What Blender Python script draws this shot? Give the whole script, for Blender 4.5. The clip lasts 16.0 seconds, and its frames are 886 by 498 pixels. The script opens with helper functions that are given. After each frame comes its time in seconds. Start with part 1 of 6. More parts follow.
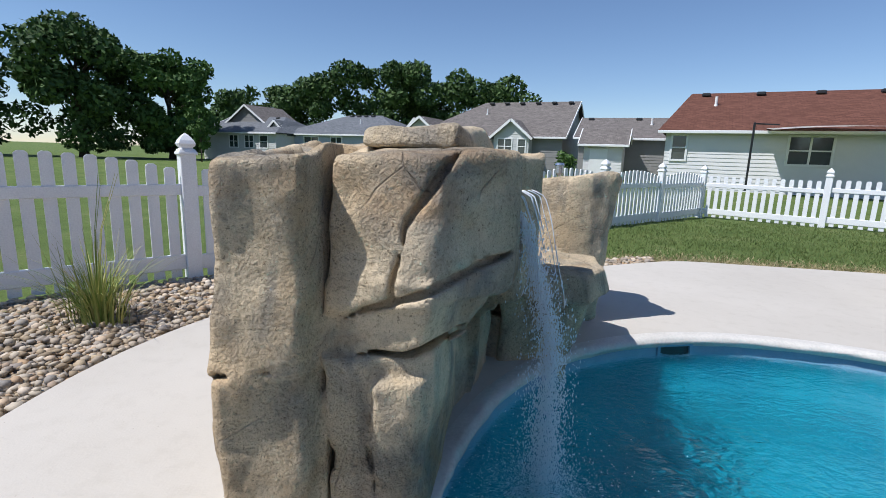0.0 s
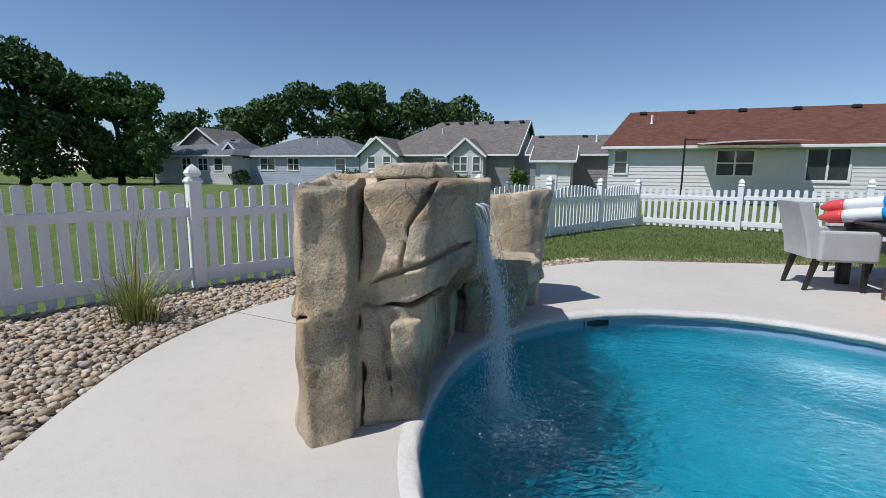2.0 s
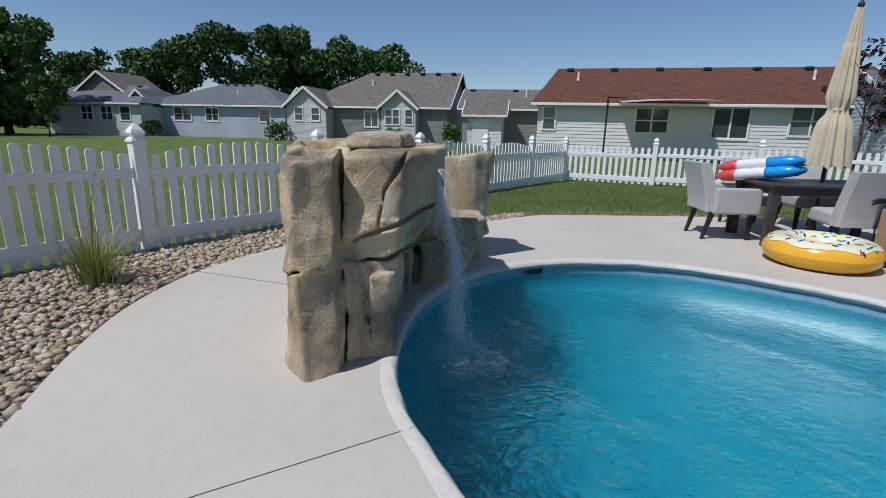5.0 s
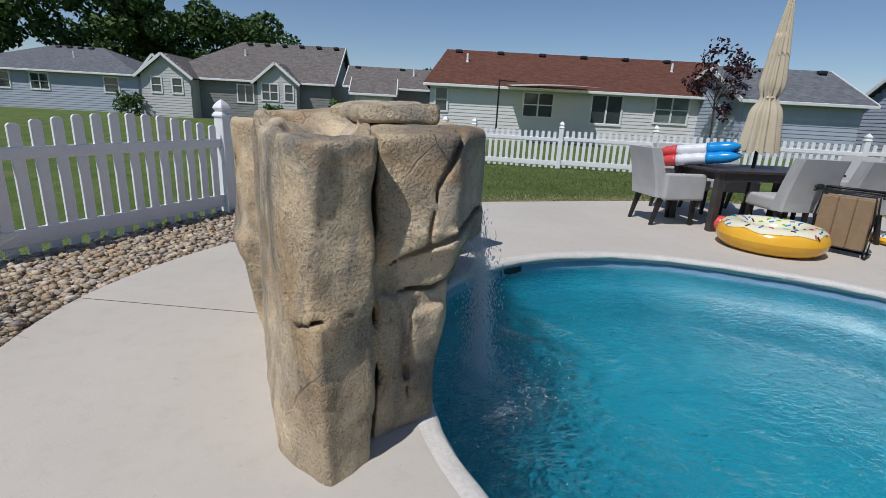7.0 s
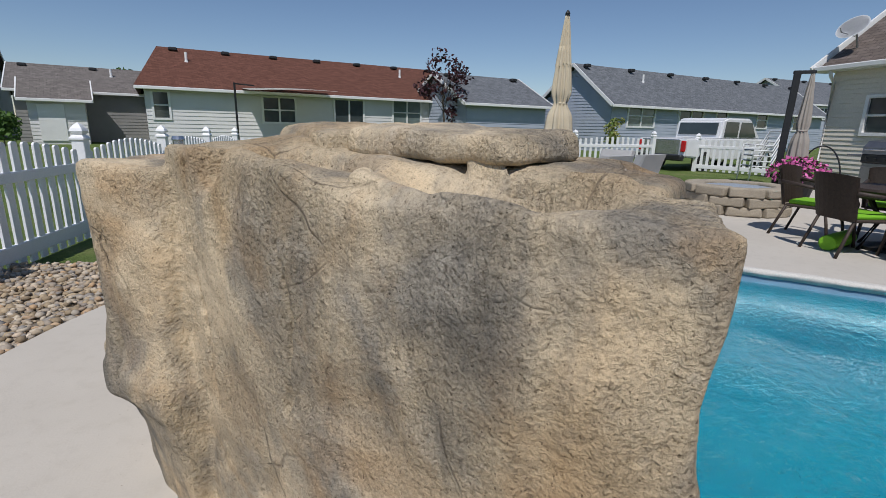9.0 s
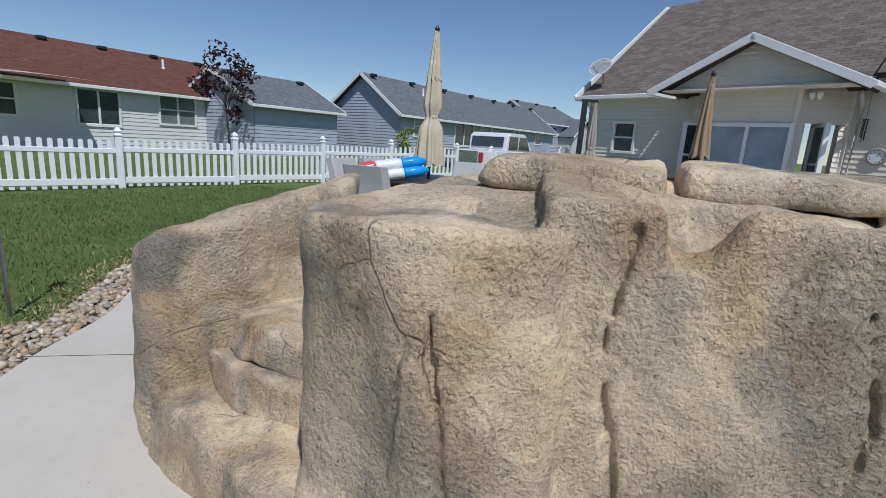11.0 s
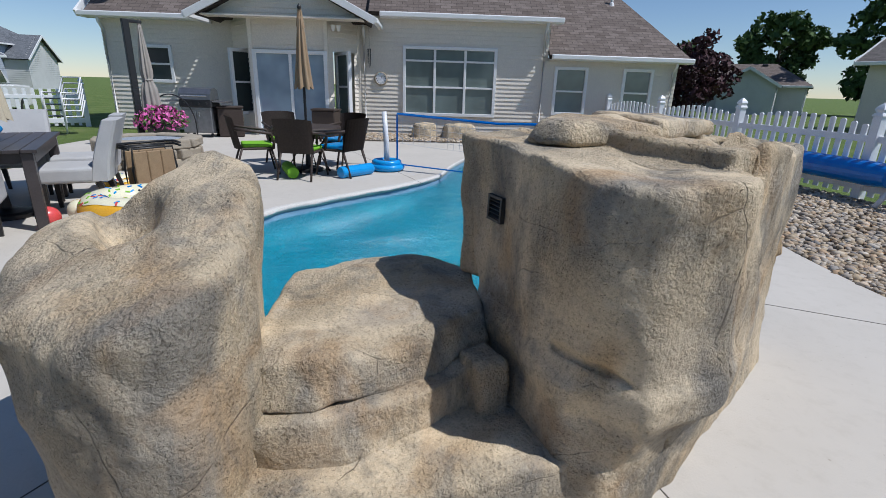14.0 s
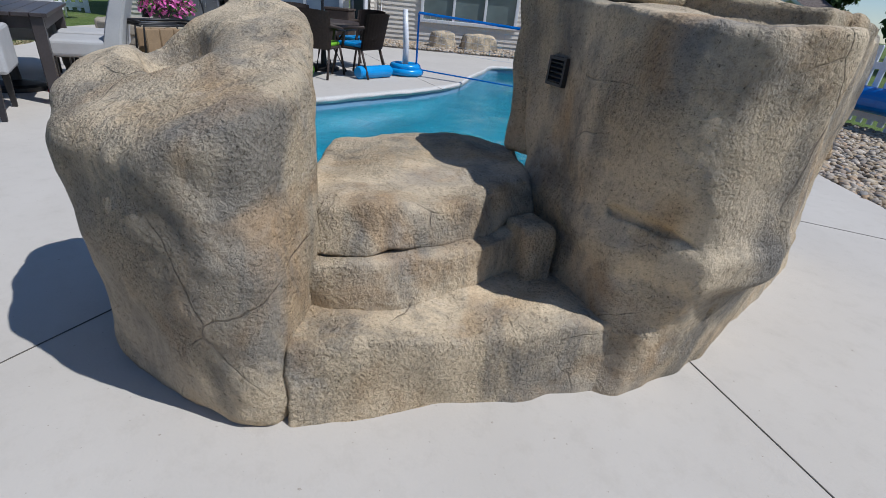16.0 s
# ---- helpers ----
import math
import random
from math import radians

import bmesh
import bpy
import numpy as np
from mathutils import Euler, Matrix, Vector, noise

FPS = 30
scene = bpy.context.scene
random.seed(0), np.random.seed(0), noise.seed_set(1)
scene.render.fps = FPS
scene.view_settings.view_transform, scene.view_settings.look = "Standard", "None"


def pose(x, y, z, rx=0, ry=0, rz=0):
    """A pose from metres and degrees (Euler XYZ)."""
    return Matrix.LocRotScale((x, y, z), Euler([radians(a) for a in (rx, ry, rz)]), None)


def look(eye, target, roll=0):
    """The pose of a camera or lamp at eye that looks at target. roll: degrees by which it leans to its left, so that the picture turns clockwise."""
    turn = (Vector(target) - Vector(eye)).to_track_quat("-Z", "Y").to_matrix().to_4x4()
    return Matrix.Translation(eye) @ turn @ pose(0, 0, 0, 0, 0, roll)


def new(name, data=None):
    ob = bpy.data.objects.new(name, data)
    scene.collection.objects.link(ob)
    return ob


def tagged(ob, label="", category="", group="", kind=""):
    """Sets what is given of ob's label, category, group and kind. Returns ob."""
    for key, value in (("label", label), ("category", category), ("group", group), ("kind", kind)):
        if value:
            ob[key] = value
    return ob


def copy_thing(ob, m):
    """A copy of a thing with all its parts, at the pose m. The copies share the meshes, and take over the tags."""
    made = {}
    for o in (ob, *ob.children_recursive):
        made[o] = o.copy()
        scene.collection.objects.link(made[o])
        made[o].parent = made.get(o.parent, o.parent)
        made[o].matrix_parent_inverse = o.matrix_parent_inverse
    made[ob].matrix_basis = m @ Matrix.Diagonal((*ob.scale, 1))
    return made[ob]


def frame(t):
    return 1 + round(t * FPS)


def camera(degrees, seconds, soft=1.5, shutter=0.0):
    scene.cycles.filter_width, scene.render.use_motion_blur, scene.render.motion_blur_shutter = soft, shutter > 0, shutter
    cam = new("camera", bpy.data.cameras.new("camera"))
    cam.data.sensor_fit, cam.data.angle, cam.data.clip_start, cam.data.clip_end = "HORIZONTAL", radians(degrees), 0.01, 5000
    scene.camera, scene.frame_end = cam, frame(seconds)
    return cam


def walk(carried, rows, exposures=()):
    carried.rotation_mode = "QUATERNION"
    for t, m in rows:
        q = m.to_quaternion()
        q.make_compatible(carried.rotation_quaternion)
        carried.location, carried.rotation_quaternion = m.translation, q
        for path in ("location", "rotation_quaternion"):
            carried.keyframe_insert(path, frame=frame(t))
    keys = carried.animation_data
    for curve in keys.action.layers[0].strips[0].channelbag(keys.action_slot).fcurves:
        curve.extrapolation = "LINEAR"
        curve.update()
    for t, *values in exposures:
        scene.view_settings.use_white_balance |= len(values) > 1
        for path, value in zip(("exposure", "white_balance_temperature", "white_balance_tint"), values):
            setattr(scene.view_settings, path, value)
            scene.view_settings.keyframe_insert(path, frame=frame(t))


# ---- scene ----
cam = camera(85.2, 16.0, soft=0.8)
PATH = [
    (0, (0.821, -0.398, 1.172), (0.498, 1.539, 0.79), 1.9),
    (0.5, (0.785, -0.635, 1.187), (0.47, 1.305, 0.815), 1.8),
    (1, (0.843, -0.855, 1.206), (0.559, 1.096, 0.868), 1.5),
    (1.5, (0.911, -1.138, 1.222), (0.633, 0.816, 0.896), 0.5),
    (2, (0.845, -1.323, 1.218), (0.685, 0.646, 0.91), 0.6),
    (2.5, (0.766, -1.506, 1.248), (0.684, 0.469, 0.947), -0.1),
    (3, (0.817, -1.714, 1.285), (0.755, 0.265, 1.0), -0.2),
    (3.5, (0.861, -1.849, 1.311), (0.811, 0.129, 1.022), -0.3),
    (4, (0.815, -1.834, 1.313), (0.807, 0.133, 0.953), -0.4),
    (4.5, (0.748, -1.792, 1.323), (0.788, 0.163, 0.899), 0.1),
    (4.7, (0.715, -1.773, 1.323), (0.793, 0.171, 0.862), 0.6),
    (6.8, (0.12, -0.867, 1.245), (0.595, 1.001, 0.711), 3.5),
    (7, (0.01, -0.78, 1.245), (0.608, 1.049, 0.7), 3.0),
    (7.5, (-0.202, -0.533, 1.261), (0.59, 1.215, 0.698), 2.3),
    (8, (-0.352, -0.146, 1.281), (0.603, 1.529, 0.751), 2.3),
    (8.5, (-0.531, 0.18, 1.283), (0.777, 1.605, 0.777), 2.3),
    (9, (-0.636, 0.542, 1.277), (0.819, 1.823, 0.783), 1.3),
    (9.2, (-0.669, 0.714, 1.288), (0.81, 1.972, 0.812), 0.6),
    (11.3, (-1.026, 2.16, 1.298), (0.904, 2.426, 0.846), 4.0),
    (11.5, (-1.026, 2.293, 1.294), (0.916, 2.399, 0.827), 3.8),
    (12, (-0.915, 2.705, 1.296), (1.014, 2.479, 0.819), 0.2),
    (12.5, (-0.91, 3.005, 1.308), (0.923, 2.377, 0.81), 1.4),
    (13, (-0.916, 3.241, 1.333), (0.782, 2.339, 0.784), 3.2),
    (13.5, (-0.781, 3.473, 1.349), (0.825, 2.443, 0.747), 2.8),
    (14, (-0.718, 3.677, 1.372), (0.733, 2.458, 0.735), 1.7),
    (14.5, (-0.643, 3.797, 1.382), (0.748, 2.542, 0.684), 2.0),
    (15, (-0.545, 3.759, 1.262), (0.802, 2.552, 0.408), 4.7),
    (15.5, (-0.593, 3.779, 1.184), (0.756, 2.604, 0.291), 5.7),
    (16, (-0.663, 3.846, 1.134), (0.69, 2.691, 0.22), 5.6),
]
walk(cam, [(t, look(eye, target, roll)) for t, eye, target, roll in PATH],
     [(0, 0.43, 6060, 13), (1.0, 0.32, 6060, 13), (2.0, 0.19, 6040, 13), (3.5, 0.09, 6020, 13), (4.7, -0.05, 6030, 13), (9.0, -0.14, 6300, 13), (11.5, -0.01, 5880, 12), (13.5, 0.07, 5900, 12), (14.5, 0.05, 5900, 12), (15.5, -0.03, 5820, 12), (16, -0.03, 5820, 12)])

# ---- sky and sun ----
SUN_FROM = Vector((-0.84, -0.54, 0.0)).normalized()
SUN_UP = radians(57)
world = bpy.data.worlds.new("world")
scene.world = world
world.use_nodes = True
wn = world.node_tree
sky = wn.nodes.new("ShaderNodeTexSky")
sky.sky_type = "NISHITA"
sky.sun_disc = False
sky.sun_elevation = SUN_UP
sky.sun_rotation = math.atan2(SUN_FROM.x, SUN_FROM.y)
sky.altitude = 400
sky.air_density, sky.dust_density, sky.ozone_density = 1.0, 0.0, 3.6
wn.links.new(sky.outputs[0], wn.nodes["Background"].inputs[0])
wn.nodes["Background"].inputs[1].default_value = 0.083
sun = new("sun", bpy.data.lights.new("sun", "SUN"))
sun.data.energy, sun.data.angle, sun.data.color = 3.8, radians(0.55), (1.0, 0.965, 0.91)
sun.matrix_world = look(SUN_FROM * 30 + Vector((0, 0, 30 * math.tan(SUN_UP))), (0, 0, 0))
scene.view_settings.exposure = 0.0


# ---- materials ----
def material(name, rough=0.6, metal=0.0, spec=0.5):
    m = bpy.data.materials.new(name)
    m.use_nodes = True
    b = m.node_tree.nodes["Principled BSDF"]
    b.inputs["Roughness"].default_value = rough
    b.inputs["Metallic"].default_value = metal
    b.inputs["Specular IOR Level"].default_value = spec
    return m, m.node_tree, b


def coords(nt, scale=(1, 1, 1), kind="Object"):
    tc = nt.nodes.new("ShaderNodeTexCoord")
    mp = nt.nodes.new("ShaderNodeMapping")
    mp.inputs["Scale"].default_value = scale
    nt.links.new(tc.outputs[kind], mp.inputs[0])
    return mp.outputs[0]


def noise_tex(nt, vec, scale, detail=4, rough=0.55, distort=0.0):
    n = nt.nodes.new("ShaderNodeTexNoise")
    n.inputs["Scale"].default_value = scale
    n.inputs["Detail"].default_value = detail
    n.inputs["Roughness"].default_value = rough
    n.inputs["Distortion"].default_value = distort
    nt.links.new(vec, n.inputs["Vector"])
    return n.outputs["Fac"]


def ramp(nt, fac, stops):
    r = nt.nodes.new("ShaderNodeValToRGB")
    while len(r.color_ramp.elements) < len(stops):
        r.color_ramp.elements.new(0.5)
    for e, (p, c) in zip(r.color_ramp.elements, stops):
        e.position = p
        e.color = (*c, 1) if len(c) == 3 else c
    nt.links.new(fac, r.inputs[0])
    return r.outputs[0]


def mix(nt, fac, a, b, blend="MIX"):
    m = nt.nodes.new("ShaderNodeMix")
    m.data_type, m.blend_type = "RGBA", blend
    for k, v in ((0, fac), (6, a), (7, b)):
        if isinstance(v, (int, float)):
            m.inputs[k].default_value = v
        elif isinstance(v, tuple):
            m.inputs[k].default_value = (*v, 1)
        else:
            nt.links.new(v, m.inputs[k])
    return m.outputs[2]


def bump(nt, b, height, strength=0.3, dist=0.01, chain=None):
    n = nt.nodes.new("ShaderNodeBump")
    n.inputs["Strength"].default_value = strength
    n.inputs["Distance"].default_value = dist
    nt.links.new(height, n.inputs["Height"])
    if chain is not None:
        nt.links.new(chain, n.inputs["Normal"])
    nt.links.new(n.outputs[0], b.inputs["Normal"])
    return n.outputs[0]


def plain(name, c1, c2, scale=6, rough=0.6, metal=0.0, grain=0.0, gscale=120, spec=0.5, kind="Object"):
    """Two tones at a large scale, with a fine grain in tone and relief."""
    m, nt, b = material(name, rough, metal, spec)
    v = coords(nt, kind=kind)
    big = noise_tex(nt, v, scale, 5)
    col = ramp(nt, big, [(0.3, c1), (0.7, c2)])
    fine = noise_tex(nt, v, gscale, 3)
    col = mix(nt, 0.25, col, ramp(nt, fine, [(0.3, tuple(x * 0.7 for x in c1)), (0.7, tuple(min(1, x * 1.2) for x in c2))]))
    nt.links.new(col, b.inputs["Base Color"])
    if grain:
        bump(nt, b, fine, grain, 0.004)
    return m


def tinted(name, c1, c2, rough=0.5, spec=0.5):
    """One kind of piece in tones that differ from piece to piece."""
    m, nt, b = material(name, rough, 0, spec)
    info = nt.nodes.new("ShaderNodeObjectInfo")
    v = coords(nt)
    n = noise_tex(nt, v, 40, 3)
    col = mix(nt, info.outputs["Random"], c1, c2)
    col = mix(nt, 0.2, col, ramp(nt, n, [(0.3, c1), (0.7, c2)]))
    nt.links.new(col, b.inputs["Base Color"])
    return m


def rock_material():
    m, nt, b = material("weathered rock", 0.85, 0, 0.25)
    v = coords(nt)
    streak = coords(nt, (1, 1, 0.5))
    broad = noise_tex(nt, streak, 2.1, 4, 0.55, 0.4)
    col = ramp(nt, broad, [(0.32, (0.43, 0.36, 0.265)), (0.45, (0.60, 0.49, 0.335)), (0.58, (0.65, 0.525, 0.35)), (0.74, (0.56, 0.395, 0.22))])
    wash = noise_tex(nt, streak, 3.0, 5, 0.6, 0.7)
    grey = ramp(nt, wash, [(0.49, (0, 0, 0)), (0.65, (0.80, 0.80, 0.80))])
    col = mix(nt, grey, col, (0.215, 0.205, 0.18))
    rust = ramp(nt, noise_tex(nt, v, 2.6, 4, 0.6, 0.6), [(0.52, (0, 0, 0)), (0.70, (0.72, 0.72, 0.72))])
    col = mix(nt, rust, col, (0.50, 0.335, 0.18))
    pale = ramp(nt, noise_tex(nt, v, 4.3, 5, 0.65), [(0.58, (0, 0, 0)), (0.72, (0.5, 0.5, 0.5))])
    col = mix(nt, pale, col, (0.68, 0.61, 0.50))
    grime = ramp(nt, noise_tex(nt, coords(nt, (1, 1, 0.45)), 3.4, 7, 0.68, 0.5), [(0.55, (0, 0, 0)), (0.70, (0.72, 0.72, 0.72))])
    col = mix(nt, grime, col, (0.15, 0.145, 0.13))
    specks = ramp(nt, noise_tex(nt, v, 120, 2, 0.5), [(0.29, (0.35, 0.33, 0.30)), (0.35, (1, 1, 1))])
    col = mix(nt, 0.8, col, specks, "MULTIPLY")
    pits = noise_tex(nt, v, 74, 5, 0.62, 0.3)
    col = mix(nt, 0.6, col, ramp(nt, pits, [(0.32, (0.50, 0.47, 0.42)), (0.45, (0.97, 0.97, 0.97)), (0.72, (1.16, 1.15, 1.12))]), "MULTIPLY")
    grit = noise_tex(nt, v, 230, 3, 0.65)
    col = mix(nt, 0.36, col, ramp(nt, grit, [(0.34, (0.5, 0.48, 0.45)), (0.5, (1, 1, 1)), (0.68, (1.2, 1.19, 1.17))]), "MULTIPLY")
    # hairline cracks that wander and break off
    warp = nt.nodes.new("ShaderNodeTexNoise")
    warp.inputs["Scale"].default_value = 3.0
    warp.inputs["Detail"].default_value = 3.0
    nt.links.new(v, warp.inputs["Vector"])
    bent = mix(nt, 0.13, v, warp.outputs["Color"])
    vor = nt.nodes.new("ShaderNodeTexVoronoi")
    vor.feature = "DISTANCE_TO_EDGE"
    vor.inputs["Scale"].default_value = 2.3
    nt.links.new(bent, vor.inputs["Vector"])
    line = ramp(nt, vor.outputs["Distance"], [(0.0, (0.5, 0.5, 0.5)), (0.007, (0, 0, 0))])
    line = mix(nt, 1.0, line, ramp(nt, noise_tex(nt, v, 2.4, 3, 0.5), [(0.52, (0, 0, 0)), (0.62, (1, 1, 1))]), "MULTIPLY")
    col = mix(nt, line, col, (0.16, 0.13, 0.10))
    nt.links.new(col, b.inputs["Base Color"])
    where = ramp(nt, noise_tex(nt, v, 2.2, 4, 0.6), [(0.40, (0.10, 0.10, 0.10)), (0.62, (1, 1, 1))])
    rough = mix(nt, 1.0, pits, where, "MULTIPLY")
    c = bump(nt, b, rough, 1.0, 0.036)
    knob = nt.nodes.new("ShaderNodeTexVoronoi")
    knob.feature = "SMOOTH_F1"
    knob.inputs["Scale"].default_value = 125
    nt.links.new(mix(nt, 0.02, v, warp.outputs["Color"]), knob.inputs["Vector"])
    c = bump(nt, b, mix(nt, 1.0, knob.outputs["Distance"], where, "MULTIPLY"), 0.42, -0.010, c)
    lumps = noise_tex(nt, v, 15, 5, 0.6)
    c = bump(nt, b, lumps, 0.35, 0.03, c)
    c = bump(nt, b, noise_tex(nt, v, 190, 3, 0.6), 0.5, 0.004, c)
    bump(nt, b, mix(nt, 1.0, (1, 1, 1), line, "SUBTRACT"), 0.8, 0.012, c)
    return m


def concrete_material():
    m, nt, b = material("pale pool deck concrete", 0.8, 0, 0.3)
    v = coords(nt)
    big = noise_tex(nt, v, 0.7, 5, 0.6)
    col = ramp(nt, big, [(0.3, (0.485, 0.447, 0.385)), (0.7, (0.55, 0.51, 0.445))])
    spots = ramp(nt, noise_tex(nt, v, 9, 6, 0.7), [(0.25, (0.86, 0.85, 0.83)), (0.5, (1, 1, 1))])
    col = mix(nt, 0.6, col, spots, "MULTIPLY")
    specks = ramp(nt, noise_tex(nt, v, 60, 2, 0.5), [(0.22, (0.55, 0.5, 0.45)), (0.29, (1, 1, 1))])
    col = mix(nt, 0.7, col, specks, "MULTIPLY")
    nt.links.new(col, b.inputs["Base Color"])
    bump(nt, b, noise_tex(nt, v, 90, 4), 0.25, 0.004)
    return m


def grass_material():
    m, nt, b = material("mown lawn", 0.9, 0, 0.15)
    v = coords(nt)
    big = noise_tex(nt, v, 0.9, 6, 0.65)
    col = ramp(nt, big, [(0.3, (0.085, 0.130, 0.034)), (0.55, (0.135, 0.185, 0.055)), (0.75, (0.22, 0.215, 0.10))])
    fine = noise_tex(nt, v, 45, 4, 0.7)
    col = mix(nt, 0.6, col, ramp(nt, fine, [(0.3, (0.4, 0.45, 0.35)), (0.65, (1.3, 1.3, 1.2))]), "MULTIPLY")
    nt.links.new(col, b.inputs["Base Color"])
    bump(nt, b, fine, 0.9, 0.03)
    return m


def shingle_material(name, c1, c2, scale=1.0, kind="Generated"):
    m, nt, b = material(name, 0.92, 0, 0.2)
    v = coords(nt, kind="UV")
    br = nt.nodes.new("ShaderNodeTexBrick")
    br.inputs["Scale"].default_value = 1.0
    br.inputs["Brick Width"].default_value = 0.30
    br.inputs["Row Height"].default_value = 0.14
    br.inputs["Mortar Size"].default_value = 0.006
    br.inputs["Color1"].default_value = (*c1, 1)
    br.inputs["Color2"].default_value = (*c2, 1)
    br.inputs["Mortar"].default_value = (*(x * 0.45 for x in c1), 1)
    nt.links.new(v, br.inputs["Vector"])
    col = mix(nt, 0.6, br.outputs["Color"], ramp(nt, noise_tex(nt, v, 4.5, 5, 0.7), [(0.3, (0.62, 0.62, 0.62)), (0.7, (1.25, 1.25, 1.25))]), "MULTIPLY")
    nt.links.new(col, b.inputs["Base Color"])
    bump(nt, b, br.outputs["Fac"], -0.5, 0.01)
    return m


def liner_material():
    m, nt, b = material("blue pool shell", 0.35, 0, 0.4)
    v = coords(nt)
    col = ramp(nt, noise_tex(nt, v, 1.1, 4, 0.6), [(0.3, (0.004, 0.125, 0.195)), (0.7, (0.008, 0.225, 0.285))])
    fleck = noise_tex(nt, v, 55, 3, 0.6)
    col = mix(nt, 0.3, col, ramp(nt, fleck, [(0.35, (0.6, 0.7, 0.8)), (0.65, (1.25, 1.2, 1.15))]), "MULTIPLY")
    nt.links.new(col, b.inputs["Base Color"])
    return m


def water_material():
    m, nt, b = material("pool water", 0.02, 0, 0.5)
    b.inputs["Base Color"].default_value = (0.72, 0.93, 1.0, 1)
    b.inputs["Transmission Weight"].default_value = 1.0
    b.inputs["IOR"].default_value = 1.33
    v = coords(nt, (1, 1, 1))
    w1 = noise_tex(nt, v, 3.4, 3, 0.5, 1.4)
    c = bump(nt, b, w1, 0.75, 0.085)
    w2 = noise_tex(nt, coords(nt, (1.0, 1.7, 1)), 9, 3, 0.55, 1.4)
    c = bump(nt, b, w2, 1.0, 0.065, c)
    w3 = noise_tex(nt, coords(nt, (1.0, 1.5, 1)), 24, 2, 0.5, 0.8)
    bump(nt, b, w3, 1.0, 0.016, c)
    return m


def glass_dark(name, c, rough=0.06):
    m, nt, b = material(name, rough, 0, 0.8)
    v = coords(nt)
    nt.links.new(ramp(nt, noise_tex(nt, v, 1.5, 2), [(0.3, c), (0.7, tuple(x * 1.5 for x in c))]), b.inputs["Base Color"])
    return m


def leaf_material(name, dark, light):
    m, nt, b = material(name, 0.7, 0, 0.25)
    geo = nt.nodes.new("ShaderNodeNewGeometry")
    col = ramp(nt, geo.outputs["Random Per Island"], [(0.0, dark), (1.0, light)])
    nt.links.new(col, b.inputs["Base Color"])
    b.inputs["Subsurface Weight"].default_value = 0.0
    return m


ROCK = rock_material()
CONCRETE = concrete_material()
GRASS = grass_material()
LINER = liner_material()
WATER = water_material()
COPING = plain("rough coping", (0.54, 0.515, 0.465), (0.63, 0.60, 0.545), 8, 0.8, 0, 0.6, 60)
BAND = plain("pale blue pool rim", (0.17, 0.30, 0.42), (0.24, 0.38, 0.50), 5, 0.35)
VINYL = plain("white vinyl", (0.80, 0.805, 0.81), (0.85, 0.85, 0.85), 4, 0.38, 0, 0.03, 90)
DARK = plain("dark grey plastic", (0.015, 0.015, 0.017), (0.03, 0.03, 0.03), 8, 0.5)
JOINT = plain("dark joint", (0.08, 0.07, 0.06), (0.13, 0.12, 0.10), 20, 0.95)


# ---- mesh helpers ----
def link_mesh(name, bm, mats, parent=None, smooth=False):
    me = bpy.data.meshes.new(name)
    bmesh.ops.recalc_face_normals(bm, faces=bm.faces)
    bm.to_mesh(me)
    bm.free()
    for m in mats if isinstance(mats, (list, tuple)) else [mats]:
        me.materials.append(m)
    if smooth:
        me.shade_smooth()
    ob = new(name, me)
    if parent is not None:
        ob.parent = parent
    return ob


def part(name, bm, mat, parent, label="", smooth=False):
    ob = link_mesh(name, bm, mat, parent, smooth)
    if label:
        tagged(ob, label)
    return ob


def thing(name, label, category, group="", at=None):
    ob = new(name)
    ob.empty_display_size = 0.1
    if at is not None:
        ob.matrix_basis = at
    return tagged(ob, label, category, group)


def box(bm, c, s, rz=0.0, bevel=0.0, rx=0.0, ry=0.0, seg=1, mi=0):
    """A box of full sizes s round c, turned, with bevelled edges."""
    m = Matrix.Translation(c) @ Euler((radians(rx), radians(ry), radians(rz))).to_matrix().to_4x4() @ Matrix.Diagonal((*s, 1))
    r = bmesh.ops.create_cube(bm, size=1, matrix=m)
    fs = {f for v in r["verts"] for f in v.link_faces}
    if bevel:
        es = list({e for v in r["verts"] for e in v.link_edges})
        out = bmesh.ops.bevel(bm, geom=es, offset=bevel, segments=seg, affect="EDGES", profile=0.5)
        fs = fs | set(out["faces"])
    for f in fs:
        if f.is_valid:
            f.material_index = mi
    return bm


def boxes(*rows, **kw):
    bm = bmesh.new()
    for r in rows:
        box(bm, *r, **kw)
    return bm


def lathe(bm, prof, c=(0, 0, 0), n=20, lean=None, mi=0):
    """Turns (radius, height) rows round z."""
    rings = []
    for r, z in prof:
        ring = []
        for i in range(n):
            a = 2 * math.pi * i / n
            p = Vector((r * math.cos(a), r * math.sin(a), z))
            if lean is not None:
                p = lean @ p
            ring.append(bm.verts.new(p + Vector(c)))
        rings.append(ring)
    for a, b in zip(rings, rings[1:]):
        for i in range(n):
            f = bm.faces.new((a[i], a[(i + 1) % n], b[(i + 1) % n], b[i]))
            f.material_index = mi
    for ring, flip in ((rings[0], True), (rings[-1], False)):
        f = bm.faces.new(ring[::-1] if flip else ring)
        f.material_index = mi
    return bm


